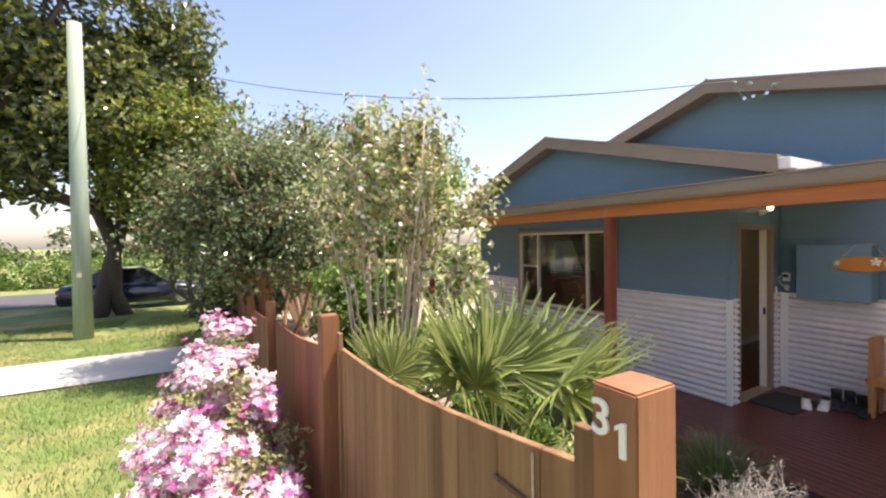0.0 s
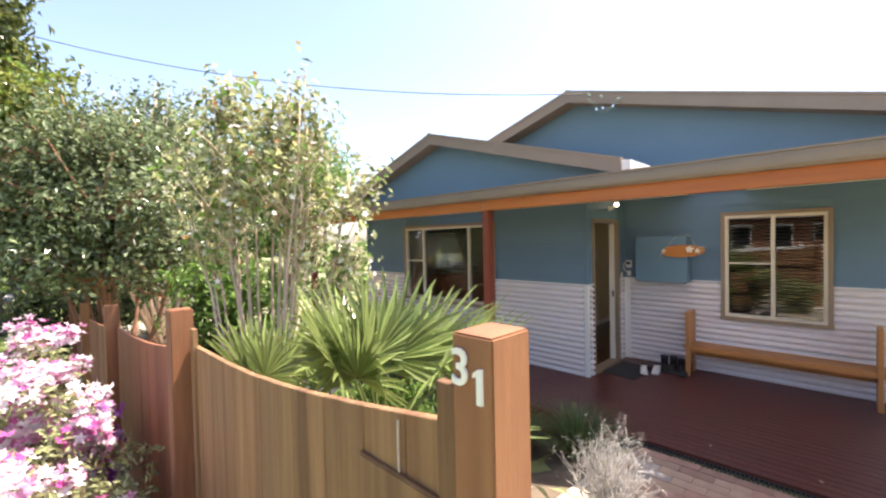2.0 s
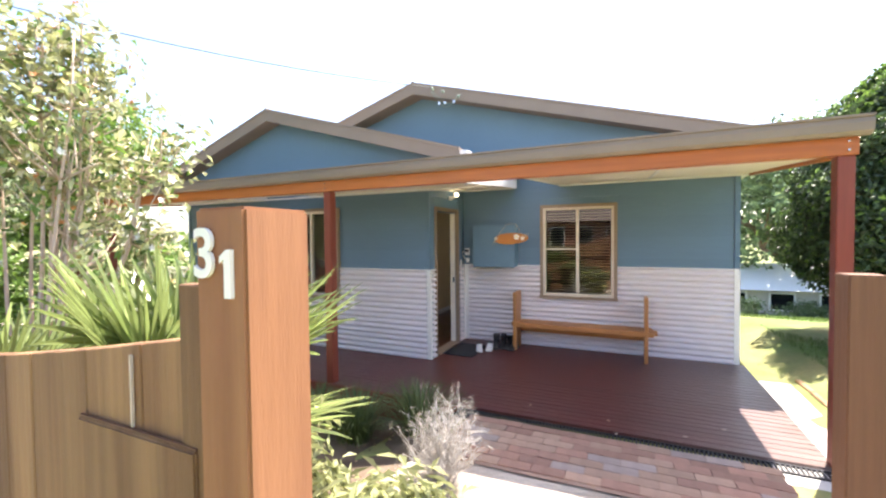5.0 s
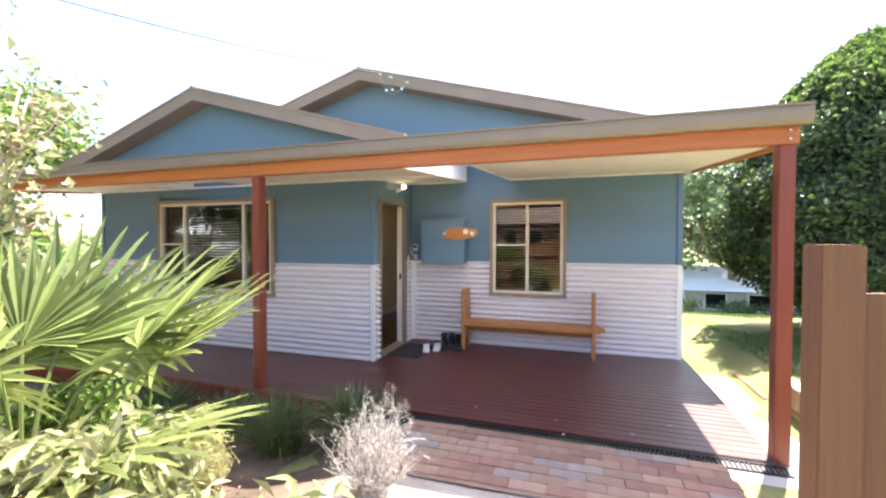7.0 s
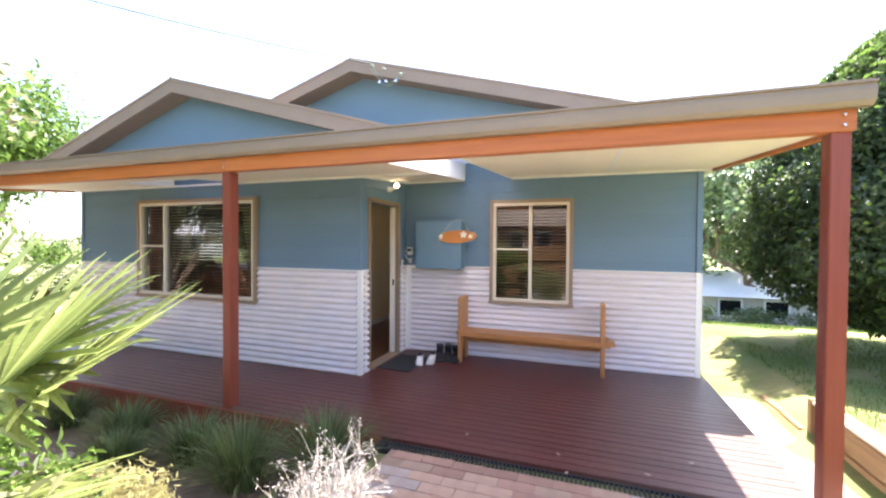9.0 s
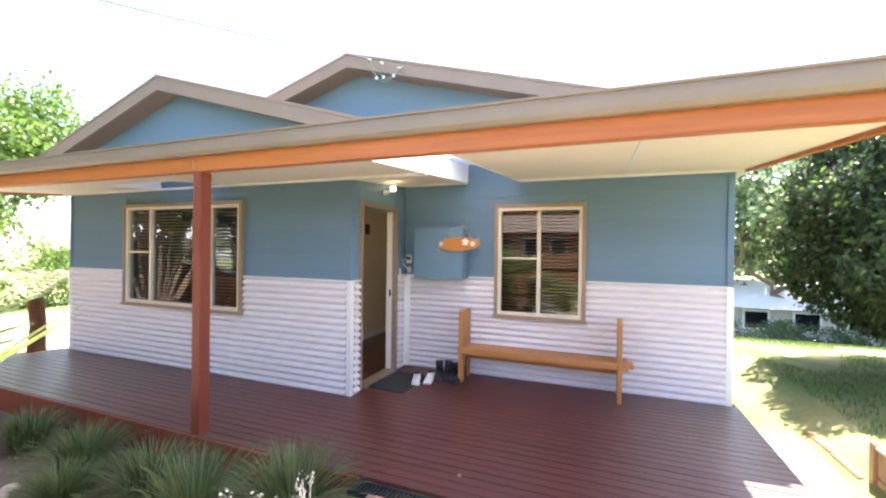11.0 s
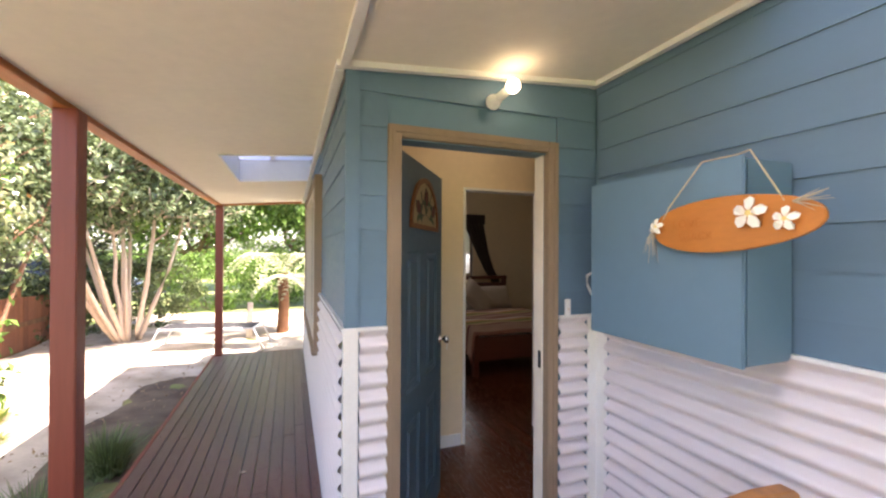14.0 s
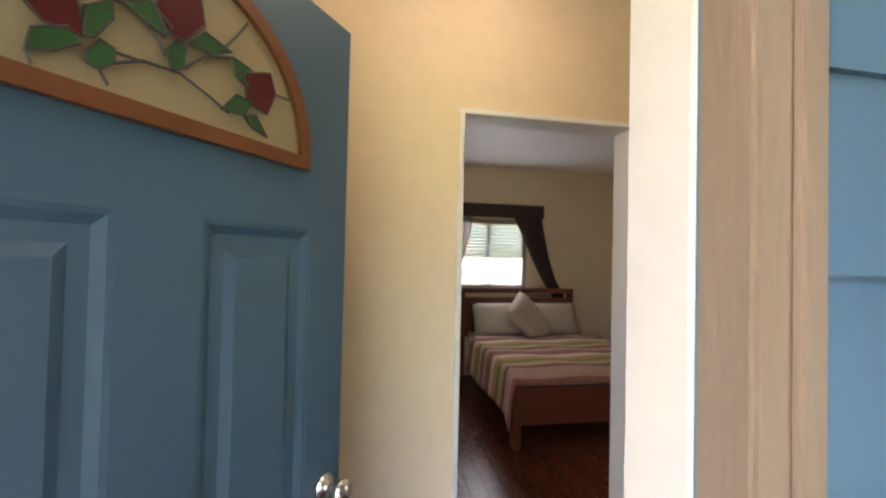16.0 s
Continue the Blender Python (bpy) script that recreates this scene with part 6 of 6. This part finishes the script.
def fan_palm(name, at, fronds, radius, height, seed, label):
    """A short stem with stalked fans: pleated and joined near the hub, split into narrow drooping fingers beyond."""
    rng = random.Random(seed)
    t = thing(name, label, "palm", at)
    part("trunk", tube([(0, 0, -0.1), (0, 0, 0.2), (0.01, 0, height)], [0.11, 0.10, 0.07], 10), M_fernbark, t, "shaggy brown palm stem")
    for k in range(fronds):
        az = k * 2.39996 + rng.uniform(-0.25, 0.25)
        el = radians((50, 72, 28, 62, 80)[k % 5] + rng.uniform(-6, 6))
        ln = radius * rng.uniform(0.7, 1.0)
        d = Vector((math.cos(az) * math.cos(el), math.sin(az) * math.cos(el), math.sin(el)))
        tip = Vector((0, 0, height)) + d * ln
        mid = Vector((0, 0, height)) + d * ln * 0.5 + Vector((0, 0, 0.05))
        fr = part("petiole", tube([(0, 0, height - 0.05), mid, tip], [0.012, 0.009, 0.007], 6), M_palm, t, "green leaf stalk")
        side = d.cross(Vector((0, 0, 1))).normalized()
        n, rad = 26, radius * rng.uniform(0.78, 1.0)
        fwd = (d + Vector((0, 0, -0.25))).normalized()
        up2 = side.cross(fwd).normalized()
        span = rng.uniform(95, 118)
        vs, fs = [], []
        for j in range(n):
            a = radians(-span + 2 * span * j / (n - 1) + rng.uniform(-0.5, 0.5))
            dirv = fwd * math.cos(a) + side * math.sin(a) + up2 * (0.12 + rng.uniform(-0.02, 0.02))
            cross = (-fwd * math.sin(a) + side * math.cos(a))
            L = rad * (0.70 + 0.30 * math.cos(a * 0.62)) * rng.uniform(0.88, 1.05)
            wide = rad * radians(span) / (n - 1)
            fold = rng.uniform(0.0, 1.0) ** 5 * 0.3
            b = len(vs)
            for u, w, lift, droop in ((0.03, 0.04, 0.0, 0), (0.22, 0.24, 0.35, 0.0), (0.45, 0.44, 0.32, 0.008), (0.68, 0.31, 0.28, 0.015), (0.88, 0.19, 0.2, 0.03), (1.0, 0.03, 0.0, 0.05)):
                c = tip + dirv * L * u - Vector((0, 0, (droop + fold * max(0, u - 0.6)) * rad))
                vs += [c - cross * w * wide + up2 * lift * w * wide, c - up2 * lift * w * wide, c + cross * w * wide + up2 * lift * w * wide]
            for q in range(5):
                o = b + 3 * q
                fs += [(o, o + 1, o + 4, o + 3), (o + 1, o + 2, o + 5, o + 4)]
        from_arrays("fan_leaf", [tuple(v) for v in vs], fs, M_palm, fr)
    return t


fan_palm("fan_palm", (2.92, 2.58, gz(2.92, 2.58)), 12, 0.70, 0.58, 5, "young fan palm with bright pleated fronds behind the fence")
fan_palm("fan_palm", (2.6, 3.45, gz(2.6, 3.45)), 9, 0.55, 0.52, 6, "smaller fan palm with pale fronds behind the fence")


def grass_clump(name, at, n, h, spread_r, material, label, seed, category="grass"):
    rng = np.random.default_rng(seed)
    vs, fs = [], []
    for k in range(n):
        a, r = rng.uniform(0, 2 * math.pi), spread_r * rng.uniform(0, 0.35)
        lean, hh = rng.uniform(0.05, 1.0), h * rng.uniform(0.55, 1.2)
        p = np.array([r * math.cos(a), r * math.sin(a), -0.02])
        d = np.array([math.cos(a), math.sin(a), 0])
        s = np.array([-math.sin(a), math.cos(a), 0]) * 0.0038
        b = len(vs)
        for u, w in ((0, 1), (0.4, 1), (0.75, 0.7), (1, 0.1)):
            c = p + d * spread_r * lean * u ** 1.7 + np.array([0, 0, hh * (u - 0.42 * lean * u ** 2.6)])
            vs += [tuple(c - s * w), tuple(c + s * w)]
        for q in range(3):
            o = b + 2 * q
            fs.append((o, o + 1, o + 3, o + 2))
    o = from_arrays(name, vs, fs, material)
    o.location = at
    return tagged(o, label, category)


for k, (x, y, h, r) in enumerate(((4.75, 2.85, 0.52, 0.5), (4.95, 2.25, 0.50, 0.48), (4.9, 3.5, 0.42, 0.45), (4.95, 4.4, 0.40, 0.45), (5.0, 5.3, 0.36, 0.4), (4.6, 4.0, 0.28, 0.34))):
    grass_clump("grass_clump", (x, y, gz(x, y) + 0.02), 560, h, r, M_tuft, "dark green clump of strappy grass by the deck", 60 + k)
for k, (x, y) in enumerate(((3.6, 6.6), (3.0, 5.8), (3.4, 5.2), (3.9, 6.0))):
    grass_clump("grass_tuft", (x, y, gz(x, y) + 0.03), 260, 0.18, 0.25, M_leafyel, "low yellowish tuft on the sandy ground", 70 + k)


def dry_plant(at, n, h, seed):
    rng = np.random.default_rng(seed)
    t = thing("dry_bush", "silvery dried bush of twiggy stems beside the path", "shrub", at)
    st = bmesh.new()
    lv = []
    for k in range(n):
        a, lean, hh = rng.uniform(0, 2 * math.pi), rng.uniform(0.05, 0.75), h * rng.uniform(0.5, 1.05)
        top = (math.cos(a) * lean * h * 0.75, math.sin(a) * lean * h * 0.75, hh * (1 - 0.35 * lean))
        pts = wander(rng, (rng.normal() * 0.02, rng.normal() * 0.02, -0.03), top, 5, 0.05)
        tube(pts, [0.004, 0.0035, 0.003, 0.0025, 0.0015], 4, st)
        for q in range(5):
            i = int(rng.integers(1, 5))
            tip = np.array(pts[i]) + rng.normal(size=3) * 0.055 + np.array([0, 0, 0.03])
            tube([pts[i], tuple(tip)], [0.002, 0.0012], 3, st)
            lv += [tip + rng.normal(size=3) * 0.014 for _ in range(10)]
    tagged(part("twig_mass", st, M_dry, t), kind="stuff")
    lv = np.array(lv)
    foliage("dry_leaves", rng, lv, np.tile(np.array([[0, 0, 1.0]]), (len(lv), 1)), 0.013, 0.005, M_dry, t)


dry_plant((4.05, 1.6, gz(4.05, 1.6)), 130, 0.55, 81)


def tree_fern(at, h, seed, label):
    rng = random.Random(seed)
    t = thing("tree_fern", label, "tree fern", at)
    part("trunk", tube([(0, 0, -0.1), (0.03, 0, h * 0.5), (0, 0.02, h)], [0.13, 0.11, 0.11], 12), M_fernbark, t, "shaggy rusty trunk")
    for k in range(13):
        az = 2 * math.pi * k / 13 + rng.uniform(-0.2, 0.2)
        ln = rng.uniform(0.8, 1.15)
        vs, fs = [], []
        for j in range(20):
            u = j / 19
            r, z = ln * u, h + 0.62 * math.sin(u * 2.2) - 0.42 * u * u
            c = Vector((math.cos(az) * r, math.sin(az) * r, z))
            sd = Vector((-math.sin(az), math.cos(az), 0))
            w = 0.20 * math.sin(math.pi * min(1, u * 0.95 + 0.05)) + 0.01
            for s in (-1, 1):
                b = len(vs)
                f = Vector((math.cos(az), math.sin(az), 0)) * 0.034
                vs += [tuple(c - f), tuple(c + f), tuple(c + sd * s * w + f * 1.5 - Vector((0, 0, 0.05)))]
                fs.append((b, b + 1, b + 2))
        from_arrays("frond", vs, fs, M_fern, t)
    return t


tree_fern((6.85, 9.4, gz(6.85, 9.4)), 0.95, 91, "rusty-trunked tree fern beyond the end of the verandah")
tree_fern((6.25, 10.9, gz(6.25, 10.9)), 1.35, 92, "pale green tree fern in the side yard")
shrub("leafy_shrub", [(2.2, 12.0, 0.6, 0.9, 0.7, 1.2), (3.3, 12.7, 0.6, 1.0, 0.7, 1.1), (1.6, 11.4, 0.4, 0.6, 0.6, 0.8)], 8000, (0.12, 0.06), M_leafdark, "dense dark shrub behind the trees in the yard", 48, None, 0.14)
# low slatted table with a white tubular frame in the yard, and a stump post behind it
lt = thing("garden_table", "low dark-topped garden table on white tubular legs", "table", (5.05, 9.9, gz(5.05, 9.9) + 0.03))
lt.rotation_euler = (0, 0, radians(-12))
for k in range(5):
    part("slat", box((-0.8, -0.28 + 0.115 * k, 0.395), (0.8, -0.28 + 0.115 * k + 0.1, 0.415), 0.003), M_mat, lt)
for s in (-1, 1):
    part("leg_frame", tube([(s * 0.98, -0.30, 0.0), (s * 0.80, -0.28, 0.40), (s * 0.80, 0.28, 0.40), (s * 0.98, 0.30, 0.0)], 0.018, 8), M_white, lt, "white tubular leg frame", True)
    part("rail", tube([(-0.80, s * 0.30, 0.39), (0.80, s * 0.30, 0.39)], 0.016, 8), M_white, lt, "white tubular rail", True)
sp = solid("garden_post", box((-0.055, -0.055, -0.2), (0.055, 0.055, 0.75), 0.006), M_sleepcap, "pale weathered timber post standing in the yard", "post", m=pose(5.6, 10.7, gz(5.6, 10.7), 0, 1.5, 10))

# ---- street ----
up = thing("power_pole", "weathered grey-green timber power pole on the verge", "pole", (-1.35, 13.4, gz(-1.35, 13.4)))
part("pole", tube([(0, 0, -0.2), (0, 0, 4), (0, 0, 7.6)], [0.20, 0.17, 0.14], 16), M_pole, up, smooth=True)
part("plate", box((-0.05, -0.235, 1.5), (0.05, -0.205, 1.62), 0.004), M_chrome, up)


def car(at_m):
    c = thing("parked_car", "dark blue sedan parked on the verge", "car")
    c.matrix_basis = at_m
    secs = [(-2.15, 0.72, 0.35, 0.68), (-2.05, 0.80, 0.25, 0.88), (-1.3, 0.84, 0.22, 0.95), (-0.2, 0.85, 0.22, 0.93), (0.9, 0.85, 0.22, 0.90), (1.6, 0.82, 0.22, 0.82), (2.1, 0.74, 0.30, 0.68), (2.2, 0.62, 0.38, 0.58)]
    vs, fs = [], []
    for x, w, z0, z1 in secs:
        for y, z in ((-w * 0.9, z0), (w * 0.9, z0), (w, z0 + 0.15), (w, z1 - 0.2), (w * 0.88, z1), (-w * 0.88, z1), (-w, z1 - 0.2), (-w, z0 + 0.15)):
            vs.append((x, y, z))
    for j in range(len(secs) - 1):
        for k in range(8):
            fs.append((j * 8 + k, j * 8 + (k + 1) % 8, j * 8 + 8 + (k + 1) % 8, j * 8 + 8 + k))
    fs += [tuple(range(8))[::-1], tuple(range(56, 64))]
    from_arrays("body", vs, fs, M_carpaint, c, smooth=True)
    cab = bmesh.new()
    ring = [[cab.verts.new(p) for p in q] for q in ([(-1.75, -0.72, 0.9), (1.0, -0.74, 0.88), (1.0, 0.74, 0.88), (-1.75, 0.72, 0.9)], [(-1.05, -0.58, 1.40), (0.25, -0.58, 1.42), (0.25, 0.58, 1.42), (-1.05, 0.58, 1.40)])]
    for k in range(4):
        cab.faces.new((ring[0][k], ring[0][(k + 1) % 4], ring[1][(k + 1) % 4], ring[1][k]))
    cab.faces.new(ring[1])
    part("glasshouse", cab, M_carglass, c, "dark tinted glasshouse")
    part("roof", box((-1.08, -0.6, 1.40), (0.28, 0.6, 1.45), 0.02), M_carpaint, c)
    for x in (-1.35, 1.35):
        for s in (-1, 1):
            w = part("wheel", lathe([(0.30, -0.1), (0.32, -0.06), (0.32, 0.06), (0.30, 0.1)], 20), M_black, c, "black tyre", m=Matrix.Translation((x, s * 0.76, 0.32)) @ pose(0, 0, 0, 90))
            part("rim", lathe([(0.19, -0.104), (0.19, 0.104)], 14), M_chrome, w, "alloy rim")
    for s in (-1, 1):
        part("tail_lamp", box((-2.14, s * 0.62 - 0.14, 0.66), (-2.04, s * 0.62 + 0.14, 0.80), 0.02), M_tail, c, "red tail lamp")


car(pose(-1.0, 19.3, gz(-1.0, 19.3) + 0.01, 0, 0, 4))


def cottage(name, at, w, d, h, rise, label, seed):
    c = thing(name, label, "house", at)
    part("wall", boxes(((0, 0, -0.3), (d, w, h))), M_farwall, c)
    rf = bmesh.new()
    a = [rf.verts.new(p) for p in ((-0.5, -0.4, h - 0.08), (d + 0.5, -0.4, h - 0.08), (d / 2, -0.4, h + rise))]
    b = [rf.verts.new((v.co.x, w + 0.4, v.co.z)) for v in a]
    rf.faces.new(a)
    rf.faces.new(b[::-1])
    for k in range(3):
        rf.faces.new((a[k], a[(k + 1) % 3], b[(k + 1) % 3], b[k]))
    bmesh.ops.recalc_face_normals(rf, faces=rf.faces)
    part("roof", rf, M_farroof, c, "pale metal roof")
    for k in range(int(w / 1.7)):
        y = 0.6 + 1.7 * k
        wi = part("window", boxes(((-0.06, y, h * 0.35), (-0.003, y + 0.8, h * 0.82))), M_carglass, c, "dark window")
        part("frame", boxes(((-0.08, y - 0.06, h * 0.31), (-0.01, y, h * 0.86)), ((-0.08, y + 0.8, h * 0.31), (-0.01, y + 0.86, h * 0.86)), ((-0.08, y, h * 0.31), (-0.01, y + 0.8, h * 0.35)), ((-0.08, y, h * 0.82), (-0.01, y + 0.8, h * 0.86))), M_white, wi)
    return c


cottage("cottage", (23.5, -10.0, gz(23.5, -6) - 0.05), 10.0, 5.0, 1.45, 0.9, "white-roofed cottage below the back lawn", 1)
c2 = cottage("cottage", (-30.0, 40.0, 0), 12.0, 7.0, 2.6, 1.6, "pale cottage across the street", 2)
c2.matrix_basis = pose(-17, 42, -0.3, 0, 0, 90)
shrub("boundary_hedge", [(20.5, -4 - 2 * k, gz(20.5, -4) + 0.25, 0.8, 1.2, 0.45) for k in range(4)], 9000, (0.12, 0.06), M_hedge, "low clipped hedge before the cottage", 95, None, 0.16, "hedge")
shrub("street_hedge", [(-8 + 2.2 * k, 31, gz(-4, 31) + 0.7, 1.5, 1.0, 1.0) for k in range(6)], 9000, (0.22, 0.12), M_leafbright, "rough green hedge across the street", 96, None, 0.35, "hedge")
shrub("screen_shrubs", [(4.0 + 1.9 * k, 15.6 + 0.3 * (k % 2), gz(6, 15) + 0.9, 1.2, 0.8, 1.1) for k in range(5)], 14000, (0.12, 0.07), M_leafbright, "bright green screening shrubs along the back of the yard", 97, None, 0.2, "shrub")
M_redbrick = mat("red_brick_wall", (0.28, 0.12, 0.075), 0.85, var=0.2, scale=9, bump=0.3)
c3 = cottage("brick_house", (0, 0, 0), 13.0, 8.0, 2.7, 1.9, "red brick house across the street", 3)
c3.matrix_basis = pose(-13, 9, 0.0, 0, 0, 180)
for o in c3.children:
    if o.name.startswith("wall"):
        o.data.materials[0] = M_redbrick
    elif o.name.startswith("roof"):
        o.data.materials[0] = M_soffit
grid_sheet("road_front", spread(-9.5, -4.5, 1.0), spread(-40, 8.8, 2.0), lambda x, y: ground_z(x, y) + 0.025, M_asphalt, "grey asphalt street before the house", "road")
tree("street_tree", (-11.0, -4.0, gz(-11, -4)), 2, [(-11, -4, 4.2, 2.4, 2.4, 2.0), (-11.5, -6.5, 3.6, 2.0, 2.2, 1.7)], 9000, (0.26, 0.15), M_leafdark, M_barkdark, "dark street tree across the road", 19, 0.45, 0.15, None, 0.5)
rf_ = thing("rail_fence", "white post-and-rail fence along the far side of the street", "fence")
for k in range(11):
    y = -8 + 2.0 * k
    part("post", box((-10.66, y - 0.06, gz(-10.6, y) - 0.2), (-10.54, y + 0.06, gz(-10.6, y) + 1.25), 0.006), M_white, rf_)
    if k < 10:
        for z in (0.55, 1.05):
            b_ = prism([(y + 0.06, gz(-10.6, y) + z - 0.06), (y + 1.94, gz(-10.6, y + 2) + z - 0.06), (y + 1.94, gz(-10.6, y + 2) + z + 0.06), (y + 0.06, gz(-10.6, y) + z + 0.06)], 0.04)
            part("rail", b_, M_white, rf_, m=Matrix(((0, 1, 0, -10.62), (1, 0, 0, 0), (0, 0, 1, 0), (0, 0, 0, 1))))
# far woods
rng = np.random.default_rng(99)
lob = []
for k in range(46):
    a = 2 * math.pi * k / 46
    R_ = 90 + 25 * rng.uniform()
    lob.append((R_ * math.cos(a), R_ * math.sin(a), -4 if math.cos(a) > 0.3 else 0.5, 9, 9, 3.5 + 2.5 * rng.uniform()))
pts, nor = crown_points(rng, lob, 42000, 1.1, 0.6)
v, f = leaf_arrays(rng, pts, nor, 1.1, 0.8)
tagged(from_arrays("far_woods", v, f, M_leafdark), "distant belt of dark green woods on the skyline", "woods", kind="stuff")

# ---- lawn blades ----
def blades(name, rects, n, h, label, seed, material=M_grass):
    rng = np.random.default_rng(seed)
    area = np.array([(r[1] - r[0]) * (r[3] - r[2]) for r in rects])
    vs, fs = [], []
    for r, w in zip(rects, area / area.sum()):
        m = int(n * w)
        X, Y = rng.uniform(r[0], r[1], m), rng.uniform(r[2], r[3], m)
        keep = np.array([noise.noise(Vector((x * 0.7, y * 0.7, 9))) > -0.25 for x, y in zip(X, Y)])
        X, Y = X[keep], Y[keep]
        Z = np.array([gz(x, y) for x, y in zip(X, Y)])
        a = rng.uniform(0, 2 * math.pi, len(X))
        hh = h * rng.uniform(0.5, 1.2, len(X))
        b = np.stack([X, Y, Z], 1)
        s = np.stack([np.cos(a), np.sin(a), 0 * a], 1) * 0.004
        lean = np.stack([-np.sin(a), np.cos(a), 0 * a], 1) * hh[:, None] * rng.uniform(0.2, 0.9, len(X))[:, None]
        vs.append(np.stack([b - s, b + s, b + lean + np.stack([0 * a, 0 * a, hh], 1)], 1).reshape(-1, 3))
    v = np.concatenate(vs)
    f = np.arange(len(v)).reshape(-1, 3)
    tagged(from_arrays(name, v, f, material), label, "grass", kind="stuff")


blades("lawn_grass", [(-3.2, 1.15, 3.0, 9.0), (-6, -3.2, 5, 9), (-6, 1.6, 11.0, 16)], 90000, 0.05, "short sunlit lawn grass on the verge", 101)
blades("lawn_grass", [(6.5, 15, -6, -1.6)], 40000, 0.05, "short lawn grass beside the house", 102)

for k, (x, y) in enumerate(((5.62, 1.35), (5.55, 0.62), (5.48, 0.02), (5.75, -0.3), (5.33, 0.55), (6.1, 4.4))):
    bm = prism([(-0.02, 0), (-0.006, 0.011), (0.012, 0.009), (0.024, 0), (0.010, -0.010), (-0.008, -0.009)], 0.003)
    solid("dry_leaf", bm, M_sleepcap, "small curled dry leaf lying on the deck", "leaf", group="leaves on the deck", m=pose(x, y, 0.004 if x > 5.4 else -0.004, 90, 0, 37 * k))
# leaf litter and stones
rng = np.random.default_rng(7)
n = 900
P = np.stack([rng.uniform(2.1, 5.2, n), rng.uniform(2.0, 9.5, n), np.zeros(n)], 1)
P[:, 2] = [gz(x, y) + 0.052 for x, y in P[:, :2]]
v, f = leaf_arrays(rng, P, np.tile([[0, 0, 1.0]], (n, 1)), 0.04, 0.02)
M_litter = mat("dry_leaf_litter", (0.34, 0.23, 0.13), 0.8, var=0.3, island=0.5, bump=0)
tagged(from_arrays("leaf_litter", v, f, M_litter), "dry brown leaves scattered over the soil", "leaves", kind="stuff")
for k in range(12):
    rr = random.Random(200 + k)
    x, y, s = rr.choice(((4.2, 4.6), (2.9, 1.15), (3.9, 5.4), (2.35, 1.9))) + (rr.uniform(0.05, 0.11),)
    x, y = x + rr.uniform(-0.35, 0.35), y + rr.uniform(-0.25, 0.25)
    bm = bmesh.new()
    bmesh.ops.create_icosphere(bm, subdivisions=2, radius=s)
    for vv in bm.verts:
        vv.co *= 1 + 0.35 * noise.noise(vv.co * 9 + Vector((k, 0, 0)))
        vv.co.z *= 0.6
    solid("garden_rock", bm, M_rock if k % 3 else M_sleepcap, "rounded rock lying in the garden bed", "rock", group="garden rocks", smooth=True, m=pose(x, y, gz(x, y) + s * 0.3 + 0.02))

# ---- brick paving ----
pv = thing("pavement_brick", "pale red brick paving laid up to the drain", "pavement", (0, 0, 0), kind="structure")
grid_sheet("pavement_joint", spread(4.33, 5.195, 0.2), spread(-0.52, 1.83, 0.2), lambda x, y: gz(x, y) + 0.004 + 0.026, M_joint, "sandy bedding between the pavers", "pavement")
M_brickgrey = mat("greyed_paver", (0.37, 0.29, 0.245), 0.8, var=0.2, scale=14, per_piece=0.12, bump=0.4)
M_bricktan = mat("tan_paver", (0.42, 0.27, 0.185), 0.8, var=0.2, scale=14, per_piece=0.12, bump=0.4)
brick_mes = [mesh_of("brick", box((-0.057, -0.1145, -0.03), (0.057, 0.1145, 0.03), 0.003), mt) for mt in (M_brick, M_brick, M_brick, M_bricktan, M_bricktan, M_brickgrey)]
rb = random.Random(5)
row, x = 0, 5.14
while x > 4.38:
    y = -0.42 + (0.115 if row % 2 else 0)
    while y < 1.75:
        o = new("brick", rb.choice(brick_mes))
        o.parent = pv
        o.matrix_basis = pose(x, y, gz(x, y) + 0.008 + rb.uniform(-0.002, 0.003), rb.uniform(-0.6, 0.6), 3.5 + rb.uniform(-0.6, 0.6), rb.uniform(-1, 1))
        y += 0.232
    x -= 0.118
    row += 1
